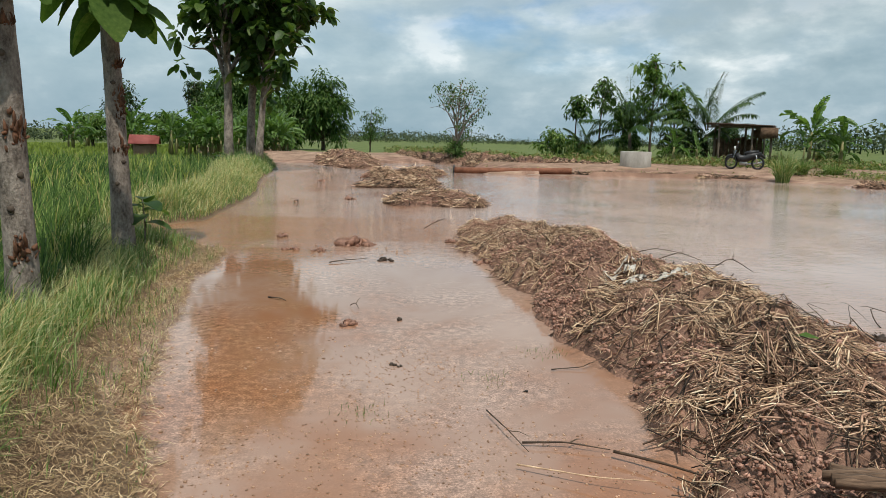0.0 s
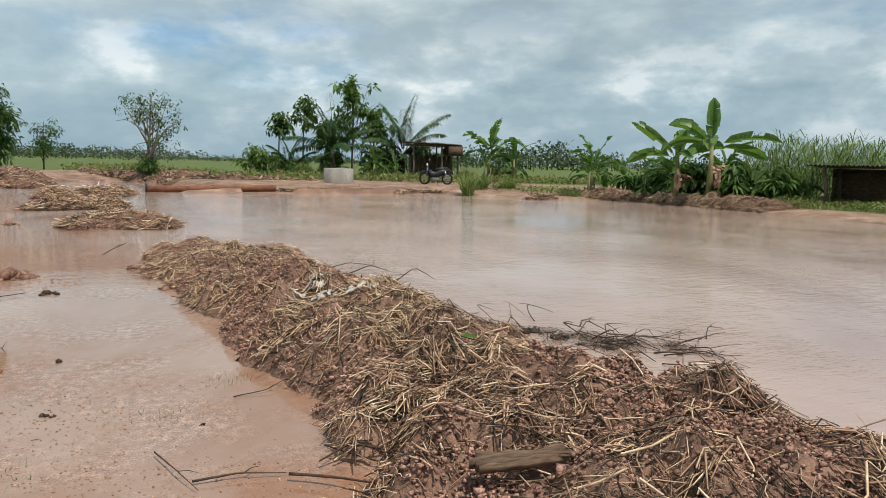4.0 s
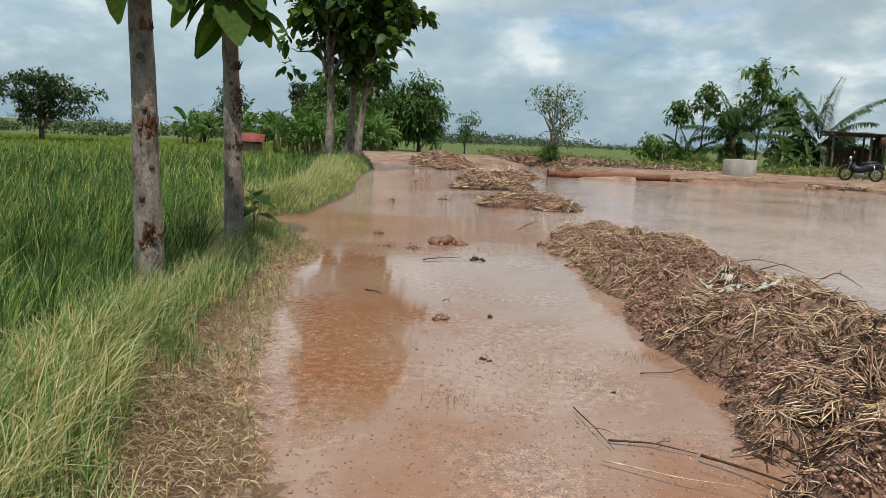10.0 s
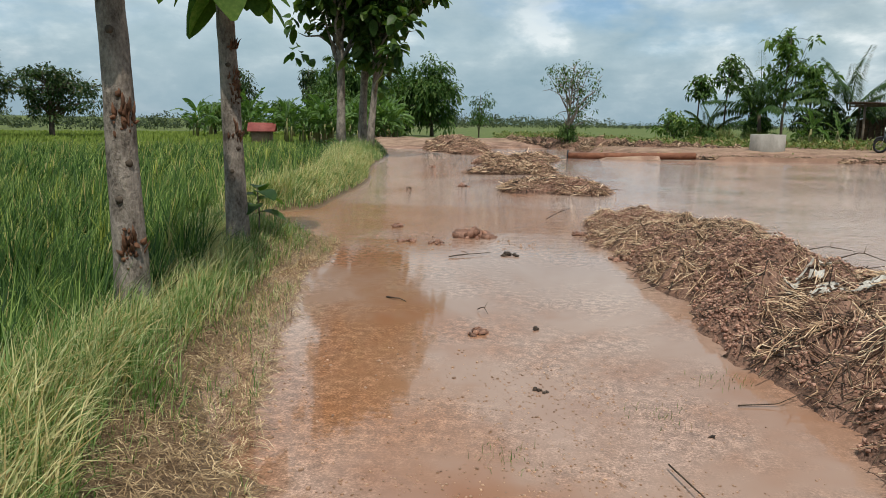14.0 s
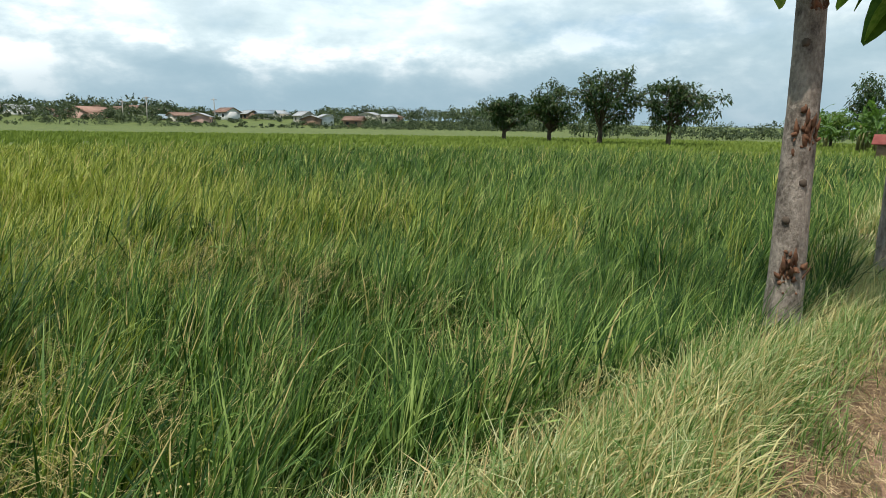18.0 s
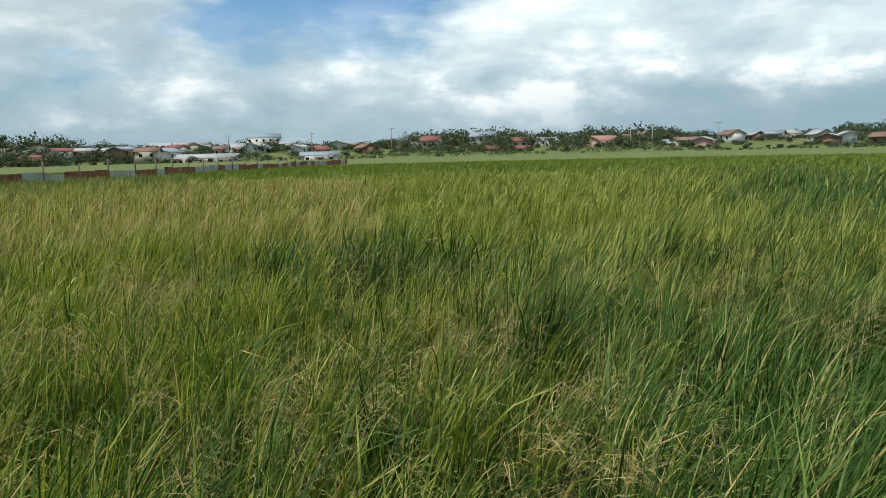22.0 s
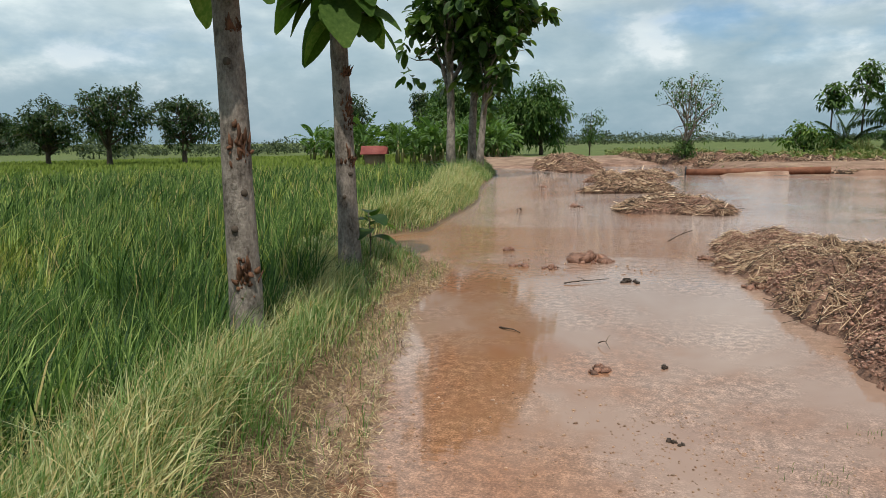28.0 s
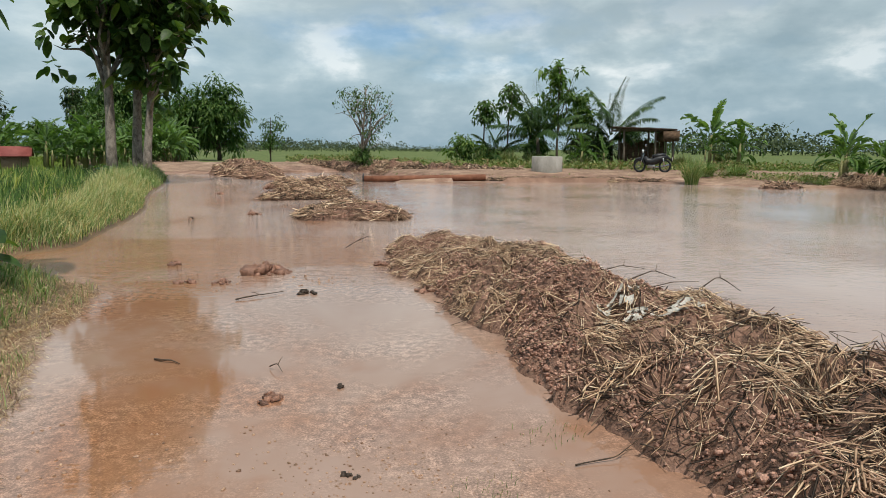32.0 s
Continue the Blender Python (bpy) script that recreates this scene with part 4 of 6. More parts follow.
# two teaks on the verge, with scarred trunks and their crowns overhead
def teak(x, y, h, r, lean, low, reach, scars):
    """Straight scarred trunk; from the height "low" on, short shoots that carry huge drooping leaves."""
    root = thing("teak_tree", "young teak with scarred grey-brown trunk and huge leaves", "tree", x, y, 0.02)
    n = 30
    t = np.linspace(0, 1, n)
    p = np.stack([lean[0] * t + 0.012 * smooth_noise(t * 9, t * 0 + x, 2.0, 3), lean[1] * t + 0.012 * smooth_noise(t * 9, t * 0 - x, 2.0, 5), h * t - 0.2 * (t == 0)], 1)
    rad = r * (1 - 0.5 * t) * (1 + 0.25 * np.exp(-t * 22)) * (1 + 0.035 * smooth_noise(t * 14, t * 0 + y, 1.0, 7))
    g = tube(Geo(), p, rad, 16, 0.018)
    shoots = int((h - low) / 0.065)
    at, way = [], []
    for k in range(shoots):
        z = low + 0.065 * k
        c = np.array([np.interp(z / h, t, p[:, i]) for i in range(3)])
        th = 2.4 * k + rng.uniform(-0.5, 0.5)
        ln = reach * rng.uniform(0.25, 0.75) * (1 + 0.45 * (z - low))
        d = np.array([math.cos(th), math.sin(th), 0.45])
        e = c + d * ln
        tube(g, limb_path(c, e, 0.03, 4), [0.014, 0.012, 0.009, 0.006], 5)
        for q in range(4):
            at.append(c + (e - c) * rng.uniform(0.45, 1.0))
            a = th + rng.normal(0, 0.8)
            way.append((math.cos(a), math.sin(a), rng.uniform(-0.75, 0.35)))
    part("trunk", g, M["bark"], root)
    m = len(at)
    k = rng.uniform(0.75, 1.25, m)
    up = unit(np.array([0, 0, 1.0]) + rng.normal(0, 0.35, (m, 3)))
    part("crown", leaves(Geo(), np.array(at), np.array(way), up, 0.40 * k, 0.37 * k, (0.25, 0.75, 0.98, 1.0, 0.9, 0.62, 0.15), 0.6, 0.10), M["near_leaf"], root)
    for zc, turn, ln, deep in scars:
        c = np.array([np.interp(zc / h, t, p[:, i]) for i in range(3)])
        rr = float(np.interp(zc / h, t, rad))
        g = Geo()
        for k in range(int(14 + 160 * ln)):
            a = turn + rng.normal(0, 0.42)
            d = np.array([math.cos(a), math.sin(a), 0])
            o = c + d * rr * 0.98 + np.array([0, 0, rng.normal(0, 0.5 * ln)])
            e = o + np.array([rng.normal(0, 0.012), rng.normal(0, 0.012), rng.uniform(-0.03, 0.12)]) + d * deep * rng.random() ** 2
            tube(g, limb_path(o, e, 0.0, 4), np.array([0.010, 0.016, 0.010, 0.002]) * rng.uniform(0.5, 1.3), 5, 0.25)
        part("bark_scar", g, M["scar"], root, "torn reddish-brown bark wound")["kind"] = "stuff"
    for zc, turn in ((0.95, -1.4), (1.2, -0.6), (2.1, -1.2)):
        c = np.array([np.interp(zc / h, t, p[:, i]) for i in range(3)])
        rr = float(np.interp(zc / h, t, rad))
        d = np.array([math.cos(turn), math.sin(turn), 0.1])
        part("knot", tube(Geo(), [c + d * rr * 0.8, c + d * (rr + 0.008), c + d * (rr + 0.014)], [0.034, 0.024, 0.008], 9, 0.12), M["bark_dark"], root, "dark healed knot")
    return root


teak(-3.255, 4.45, 5.4, 0.120, (-0.10, 0.1), 2.86, 0.42, [(1.50, -0.75, 0.12, 0.035), (0.62, -0.9, 0.11, 0.06), (2.32, -0.8, 0.02, 0.01)])
teak(-3.82, 7.3, 5.6, 0.124, (-0.13, 0.1), 2.80, 0.58, [(1.85, -0.45, 0.20, 0.03), (1.35, -0.5, 0.08, 0.02), (2.3, -0.3, 0.015, 0.08)])
# three teaks together further up the verge
for tx, ty, th, tr, lx, cr in ((-9.95, 30.4, 13.5, 0.2, -0.1, (8.1, (2.4, 2.4, 5.1), 50, 2000, 150)), (-9.3, 31.4, 12.5, 0.19, 0.7, (7.6, (2.2, 2.2, 4.8), 46, 1800, 140)), (-8.7, 30.6, 10.0, 0.17, 1.3, (5.9, (2.0, 1.9, 3.2), 38, 1150, 95))):
    tree("teak_tree", "tall teak with dark broad leaves in a row on the verge", tx, ty, (th, tr, lx, 0.1), cr, (0.50, 0.38), (M["bark"], M["teak_leaf"]), BIG, fork=0.24, droop=0.35, hang=0.2, clump=0.22)

# four mango trees out in the rice
for mx, my, mh, mw in ((-57.5, 45.5, 5.2, 3.0), (-51.8, 46.6, 5.9, 3.5), (-43.6, 45.0, 6.8, 4.0), (-39.1, 48.5, 6.1, 4.4)):
    tree("mango_tree", "dark round mango tree standing in the rice field", mx, my, (mh * 0.8, 0.22, 0.1, 0.1), (mh * 0.60, (mw, mw, mh * 0.37), 46, 4200, 120), (0.34, 0.16), (M["bark_dark"], M["mango_leaf"]), MID, z=0.0, fork=0.22, droop=0.3, clump=0.22)

# thin half-bare tree on the far bank
tree("thin_tree", "half-bare pale tree with sparse leaves on the muddy bank", 0.3, 45.4, (5.0, 0.09, 0.3, 0.0), (3.3, (2.2, 1.7, 2.2), 60, 1250, 110), (0.17, 0.09), (M["bark"], M["bush_leaf"]), MID, fork=0.1, clump=0.16)
tree("bush", "dense dark green bush at the foot of a thin tree", 0.35, 45.1, (1.0, 0.05, 0, 0), (0.75, (0.85, 0.7, 0.8), 16, 1100, 40), (0.16, 0.08), (M["bark_dark"], M["bush_leaf"]), MID, "bush", fork=0.05)
tree("small_tree", "slender small tree on the far bank", -7.3, 62, (3.9, 0.07, 0.1, 0), (2.1, (1.25, 1.2, 1.8), 24, 1100, 60), (0.22, 0.10), (M["bark_dark"], M["bush_leaf"]), MID, fork=0.05)
# bushy green clump by the end of the track
for bx, by, bh, bw in ((-17.5, 74, 7.0, 3.2), (-13.6, 73, 8.0, 3.3), (-21.5, 77, 7.6, 3.4), (-24.5, 75, 9.0, 2.6)):
    tree("bushy_tree", "broad bushy green tree near the end of the track", bx, by, (bh * 0.7, 0.2, 0, 0), (bh * 0.5, (bw, bw * 0.9, bh * 0.46), 40, 6500, 170), (0.55, 0.20), (M["bark_dark"], M["bush_leaf"]), MID, fork=0.1, droop=0.5)
for bx, by, bh, bw, nm, mt in ((-30.3, 63, 6.4, 1.9, "leafy_tree", "mango_leaf"), (-32.5, 62, 3.4, 1.7, "olive_bush", "light_leaf"), (-25.6, 69, 7.6, 1.0, "columnar_tree", "mango_leaf"), (-22.5, 66, 5.4, 2.6, "leafy_tree", "bush_leaf"), (-27, 66, 3.6, 2.0, "leafy_tree", "bush_leaf"), (-19.0, 64, 3.6, 2.2, "leafy_tree", "bush_leaf")):
    tree(nm, "leafy green tree among bananas beyond the rice", bx, by, (bh * 0.8, 0.14, 0, 0), (bh * 0.56, (bw, bw, bh * 0.42), 26, 2200, 100), (0.32, 0.15), (M["bark_dark"], M[mt]), MID, fork=0.12)
for bx, by, bh in ((23.2, 21.2, 1.7), (23.4, 23.4, 1.9), (22.4, 24.6, 1.6), (23.6, 25.6, 1.7), (22.4, 26.2, 1.3), (24.2, 20.0, 1.6)):
    tree("bush", "dark broad-leaved undergrowth behind the banana plants", bx, by, (bh * 0.6, 0.05, 0, 0), (bh * 0.5, (1.1, 1.1, bh * 0.5), 18, 420, 40), (0.55, 0.17), (M["bark_dark"], M["bush_leaf"]), MID, "bush", fork=0.05, droop=0.5)
# grove by the shed
for bx, by, bh, bw, low_crown, mt in ((13.9, 48.0, 7.5, 1.9, 0.66, "light_leaf"), (15.6, 48.4, 5.6, 1.5, 0.6, "light_leaf"), (12.2, 49, 4.6, 1.2, 0.6, "bush_leaf")):
    tree("grove_tree", "leafy young tree in the grove behind the shed", bx, by, (bh * 0.95, 0.09, 0.1, 0), (bh * low_crown, (bw, bw * 0.9, bh * 0.30), 30, 620, 46), (0.42, 0.22), (M["bark_dark"], M[mt]), MID, fork=0.3, clump=0.22)
for bx, by, bh in ((8.3, 46.2, 4.9), (10.0, 46.5, 6.1)):
    tree("grove_tree", "slender tree with a bare lower trunk in the grove", bx, by, (bh * 0.9, 0.07, 0.15, 0), (bh * 0.76, (0.95, 0.9, bh * 0.19), 16, 420, 30), (0.34, 0.17), (M["bark_dark"], M["bush_leaf"]), MID, fork=0.6, clump=0.3)
for bx, by, bh, mt in ((6.9, 45.6, 2.2, "light_leaf"), (8.2, 45.0, 1.6, "bush_leaf"), (12.0, 46, 2.4, "bush_leaf"), (14.6, 45.5, 2.8, "mango_leaf"), (16.2, 46.0, 3.0, "mango_leaf"), (18.6, 46.5, 2.8, "mango_leaf"), (20.6, 46.5, 2.2, "bush_leaf")):
    tree("bush", "dense undergrowth in the grove behind the shed", bx, by, (bh * 0.7, 0.05, 0, 0), (bh * 0.5, (1.2, 1.0, bh * 0.5), 18, 700, 44), (0.3, 0.13), (M["bark_dark"], M[mt]), MID, "bush", fork=0.05)


# ---- bananas, palms, cane ----
def frond(at, turn, rise, curl, length, wide, tatter, roll=None):
    """One banana leaf: an arching rib with a blade torn into strips on both sides, all one sheet."""
    n = 26
    t = np.linspace(0, 1, n)
    ang = rise - curl * t ** 1.4
    ds = length / (n - 1)
    out, up = np.cumsum(np.cos(ang)) * ds, np.cumsum(np.sin(ang)) * ds
    way = np.array([math.cos(turn), math.sin(turn), 0])
    rib = np.array(at) + way * out[:, None] + np.array([0, 0, 1.0]) * up[:, None]
    side = np.array([-math.sin(turn), math.cos(turn), 0])
    nor = np.stack([-np.sin(ang) * way[0], -np.sin(ang) * way[1], np.cos(ang)], 1)
    roll = rng.normal(0, 0.5) if roll is None else roll
    side, nor = side * math.cos(roll) + nor * math.sin(roll), nor * math.cos(roll) - side * math.sin(roll)
    half = wide * 0.5 * np.interp(t, [0, 0.12, 0.24, 0.55, 0.85, 1], [0.03, 0.04, 0.75, 1.0, 0.75, 0.05])
    v, f = list(rib), []
    for s in (-1, 1):
        fold, reach = rng.uniform(0.1, 0.5), 1.0
        for i in range(n - 1):
            if rng.random() < tatter:
                fold, reach = rng.uniform(-0.5, 0.6), rng.uniform(0.72, 1.08)
            k = len(v)
            shift = rib[min(i + 1, n - 1)] - rib[i]
            for j, h in ((i, half[i]), (i + 1, half[i + 1])):
                v.append(rib[j] + side[j] * s * h * reach * math.cos(fold) + nor[j] * h * reach * math.sin(fold) + shift * 0.9)
            f.append([i, i + 1, k + 1, k])
    return v, f


def banana(x, y, h, fronds, label, scale=1.0, z=None):
    root = thing("banana_plant", label, "banana plant", x, y, on_land(x, y) if z is None else z)
    shoots = [(0, 0, 1.0)] + [(rng.uniform(-0.5, 0.5), rng.uniform(-0.5, 0.5), rng.uniform(0.45, 0.75)) for _ in range(2)]
    for sx, sy, k in shoots:
        hh = h * k
        part("stem", tube(Geo(), [(sx, sy, -0.1), (sx + 0.02, sy, hh * 0.22), (sx + 0.05, sy + 0.02, hh * 0.46)], [0.12 * scale * k, 0.10 * scale * k, 0.05 * scale * k], 9), M["banana_stem"], root)
        count = int(fronds * (0.6 + 0.4 * k))
        for q in range(count):
            u = q / max(1, count - 1)                               # the youngest stand upright
            v, f = frond((sx + 0.04, sy + 0.01, hh * (0.36 + 0.08 * u)), q * 2.4 + rng.uniform(-0.4, 0.4), 0.5 + 0.95 * u + rng.uniform(-0.2, 0.1), rng.uniform(1.3, 2.4) * (1.15 - 0.68 * u), hh * rng.uniform(0.50, 0.66), 0.155 * hh * rng.uniform(0.8, 1.15), 0.35)
            part("frond", Geo().put(v, f), M["banana_leaf"], root)
    return root


for bx, by, bh, bf, bl in ((20.2, 38.6, 4.3, 9, "banana plant with torn upright fronds beside the shed"), (21.6, 37.9, 3.2, 8, "banana plant with torn upright fronds beside the shed"),
                           (20.4, 27.7, 3.2, 7, "yellowing banana plant on the pond bank"), (21.6, 27.2, 2.5, 6, "yellowing banana plant on the pond bank"),
                           (22.3, 24.0, 3.2, 8, "banana plant with broad dark fronds on the pond bank"), (23.6, 22.4, 3.0, 7, "banana plant with broad dark fronds on the pond bank"), (22.9, 25.4, 2.6, 7, "banana plant with broad dark fronds on the pond bank"),
                           (13.5, 41.5, 2.2, 8, "low banana plant in front of the grove"), (15.0, 41.8, 2.0, 7, "low banana plant in front of the grove")):
    banana(bx, by, bh, bf, bl)


def tall_banana(x, y, label, stems):
    """A plant with few broad leaves: stems of (x, y, height, [(turn, rise, curl, length)])."""
    root = thing("banana_plant", label, "banana plant", x, y, on_land(x, y))
    for sx, sy, h, fronds in stems:
        part("stem", tube(Geo(), [(sx, sy, -0.1), (sx + 0.03, sy, h * 0.5), (sx + 0.02, sy + 0.02, h)], [0.15, 0.12, 0.07], 10), M["banana_stem"], root)
        for turn, rise, curl, ln, roll in fronds:
            v, f = frond((sx + 0.02, sy + 0.02, h - 0.12), turn, rise, curl, ln, 0.68, 0.12, roll)
            part("frond", Geo().put(v, f), M["banana_leaf"], root)
        for k in range(3):
            v, f = frond((sx + 0.02, sy + 0.02, h * 0.62), rng.uniform(-2.6, 0.6), 0.2, 2.4, h * 0.62, 0.35, 0.6)
            part("dead_frond", Geo().put(v, f), M["straw_brown"], root, "withered brown hanging frond")


tall_banana(22.3, 21.9, "tall banana plant with broad dark fronds on the pond bank",
            [(0.0, 0.0, 2.5, [(0.9, 1.45, 0.1, 2.0, 0.2), (2.36, 0.95, 1.1, 2.0, 0.9), (-0.8, 0.40, 0.75, 2.6, -0.7), (-0.5, 0.05, 0.6, 2.3, -0.6), (2.6, 0.5, 1.5, 2.2, 0.8), (-2.4, 0.6, 1.6, 1.9, 0.0), (0.9, 0.8, 1.3, 1.9, 0.0)]),
             (-0.9, 1.0, 1.9, [(2.3, 0.9, 0.5, 2.5, 0.9), (2.7, 0.5, 1.3, 2.2, 0.8), (-0.6, 0.8, 1.2, 2.0, -0.8), (-2.0, 0.7, 1.5, 1.9, 0.3), (0.6, 1.2, 0.8, 1.8, 0.0)])])
for k in range(14):
    bx = -31 + 1.3 * k + rng.uniform(-0.4, 0.4)
    banana(bx, 56 + rng.uniform(-3, 5), rng.uniform(3.0, 4.4), 9, "banana plant in the grove beyond the rice", 1.1, 0.3)


for k in range(13):
    banana(-19.6 + 0.62 * k + rng.uniform(-0.25, 0.25), 47.5 + rng.uniform(-1.0, 2.5) + 0.25 * k, rng.uniform(2.6, 3.6), 9, "banana plant in the grove beyond the rice", 1.1, 0.2)


def palm(x, y, h, fronds, ln, label, droop=0.36, z=None):
    root = thing("coconut_palm", label, "palm", x, y, on_land(x, y) if z is None else z)
    part("trunk", tube(Geo(), [(0, 0, -0.2), (0.05, 0, h * 0.5), (0.0, 0.05, h)], [0.16, 0.12, 0.1], 9, 0.05), M["bark_dark"], root)
    for k in range(fronds):
        th = k * 2.4 + rng.uniform(-0.3, 0.3)
        u = k / max(1, fronds - 1)
        n = 10
        t = np.linspace(0, 1, n)
        ang = 0.25 + 1.2 * u + rng.uniform(-0.12, 0.12) - (1.0 + 0.7 * (1 - u)) * droop * 1.9 * t ** 1.5
        d = np.array([math.cos(th), math.sin(th), 0])
        size = ln * rng.uniform(0.85, 1.05)
        p = np.array([0, 0, h]) + (d * np.cumsum(np.cos(ang))[:, None] + np.array([0, 0, 1.0]) * np.cumsum(np.sin(ang))[:, None]) * size / n
        g = tube(Geo(), p, np.linspace(0.03, 0.006, n), 4)
        m = 104
        s = np.repeat(np.linspace(0.16, 1, m // 2), 2)
        c = np.stack([np.interp(s, t, p[:, i]) for i in range(3)], 1)
        tang = unit(np.stack([np.interp(s, t, np.gradient(p[:, i])) for i in range(3)], 1))
        side = unit(np.cross(tang, [0, 0, 1.0])) * np.where(np.arange(m) % 2 == 0, 1, -1)[:, None]
        way = side * 0.8 + tang * 0.6 - np.array([0, 0, 0.35]) + rng.normal(0, 0.12, (m, 3))
        leaves(g, c, way, np.tile([0, 0, 1.0], (m, 1)), 0.19 * size * (1.2 - 0.85 * s) * np.minimum(1, s * 4), np.full(m, 0.075), MID, 0.5, 0.0)
        part("frond", g, M["palm_leaf"], root)
    return root


palm(9.0, 45.4, 0.6, 13, 2.6, "short coconut palm with arching fronds in the grove")
palm(11.7, 45.0, 2.0, 17, 3.9, "coconut palm with arching fronds in the grove", 0.26)
palm(17.3, 46.6, 2.0, 19, 4.4, "coconut palm with arching fronds behind the shed", 0.32)


# ---- rice, verge and bank growth ----
def scatter(n, x0, x1, y0, y1, keep):
    q = np.stack([rng.uniform(x0, x1, n), rng.uniform(y0, y1, n)], 1)
    return q[keep(q[:, 0], q[:, 1])]


def stand(name, q, tall, wide, lean, mat, label, category, stations=3, sink=0.0, clump=0.0):
    """A growth of blades on the ground; one object of kind stuff."""
    n = len(q)
    z = land(q[:, 0], q[:, 1]) - sink
    patch = smooth_noise(q[:, 0], q[:, 1], 2.2, 77, 3)
    small = smooth_noise(q[:, 0], q[:, 1], 0.45, 78, 2)
    h = rng.uniform(tall[0], tall[1], n) * (1 + 0.16 * patch + clump * small)
    wd = rng.uniform(wide[0], wide[1], n)
    swirl = np.stack([smooth_noise(q[:, 0], q[:, 1], 0.5, 79, 2), smooth_noise(q[:, 0], q[:, 1], 0.5, 80, 2)], 1)
    ln = np.array(lean)[None] * (1 + 0.6 * patch[:, None] + 0.6 * small[:, None]) + 0.30 * swirl + rng.normal(0, 0.14, (n, 2)) * (h / 0.7)[:, None]
    g = blades(Geo(), np.column_stack([q, z]), h, wd, ln * (h / 0.75)[:, None], 1.0, stations)
    ob = place(name, g, mat)
    return tagged(ob, label, category, kind="stuff")


def arch_blades(geo, base, length, wide, turn, tilt, curl, stations=5):
    """Blades that rise and arch over to one side, flat side up where they bend."""
    n = len(base)
    d = np.stack([np.cos(turn), np.sin(turn)], 1)
    a = turn + math.pi / 2 + rng.normal(0, 0.45, n)
    side = np.stack([np.cos(a), np.sin(a), rng.normal(0, 0.25, n)], 1) * (wide / 2)[:, None]
    p, rows, fine = base.copy(), [], 3
    for k in range(stations):
        t = k / (stations - 1)
        rows += [p - side * np.interp(t, [0, 0.4, 0.75, 1], [0.6, 1.0, 0.7, 0.06]), p + side * np.interp(t, [0, 0.4, 0.75, 1], [0.6, 1.0, 0.7, 0.06])]
        for j in range(fine):
            ang = tilt + curl * (t + (j + 0.5) / fine / (stations - 1)) ** 1.6
            ds = length / (stations - 1) / fine
            p = p + np.column_stack([d * (np.sin(ang) * ds)[:, None], np.cos(ang) * ds])
    f = np.asarray([[2 * k, 2 * k + 1, 2 * k + 3, 2 * k + 2] for k in range(stations - 1)])[None] + (np.arange(n) * 2 * stations)[:, None, None]
    return geo.put(np.stack(rows, 1), f)


def lush(x, y):
    """Patches of a darker, ranker growth pressed over by the wind."""
    a = np.exp(-((x + 8.7) / 0.95) ** 2 - ((y + 1.6 + 0.2 * np.sin(3 * y)) / 1.6) ** 2)
    b = np.exp(-((x + 5.4) / 0.35) ** 2 - ((y + 0.5) / 0.4) ** 2)
    c = np.exp(-((x + 9.4) / 0.5) ** 2 - ((y - 2.2) / 0.9) ** 2)
    return np.maximum(np.maximum(a, b), 0.8 * c)


def rice_hills(q, per, length, wide, mat, label, stations):
    """Rice in tufts: each tuft has its own height and lean, its blades fan out and arch downwind."""
    small = smooth_noise(q[:, 0], q[:, 1], 0.55, 83, 3)
    q = q[small + rng.normal(0, 0.18, len(q)) > -0.30]
    m = len(q)
    size = np.clip(rng.normal(1.0, 0.10, m) * (1 + 0.12 * smooth_noise(q[:, 0], q[:, 1], 2.2, 77, 3) + 0.34 * smooth_noise(q[:, 0], q[:, 1], 0.6, 78, 2)), 0.5, 1.4)
    sway = math.pi / 2 + 0.9 * smooth_noise(q[:, 0], q[:, 1], 1.3, 79, 2) + rng.normal(0, 0.35, m)
    k = np.repeat(np.arange(m), per)
    n = len(k)
    at = q[k] + rng.normal(0, 0.035, (n, 2))
    turn = sway[k] + rng.normal(0, 0.85, n)
    curl = np.where(rng.random(n) < 0.14, rng.uniform(1.5, 2.6, n), rng.uniform(0.15, 1.15, n))
    g = arch_blades(Geo(), np.column_stack([at, land(at[:, 0], at[:, 1])]), rng.uniform(length[0], length[1], n) * size[k] * (1 + 0.10 * curl), rng.uniform(wide[0], wide[1], n), turn, np.abs(rng.normal(0.10, 0.10, n)), curl, stations)
    tagged(place("rice_crop", g, mat), label, "rice", kind="stuff")


def in_rice(x, y):
    return x < line_x(y, RICE) - 0.02


def ring(a, b):
    return lambda x, y: in_rice(x, y) & (np.hypot(x + 0.6, y) >= a) & (np.hypot(x + 0.6, y) < b) & ((y > -1.2 * np.abs(x) - 2))


WIND = (0.03, 0.17)


def ripe(q):
    """Which blades take the yellower tone: yellowing crop, plus sun through the blades put into the colour."""
    return rng.random(len(q)) < 0.7 * step(1.4, -1.6, q[:, 1] + 0.33 * (q[:, 0] + 4) + 0.8 * smooth_noise(q[:, 0], q[:, 1], 1.8, 61, 2))


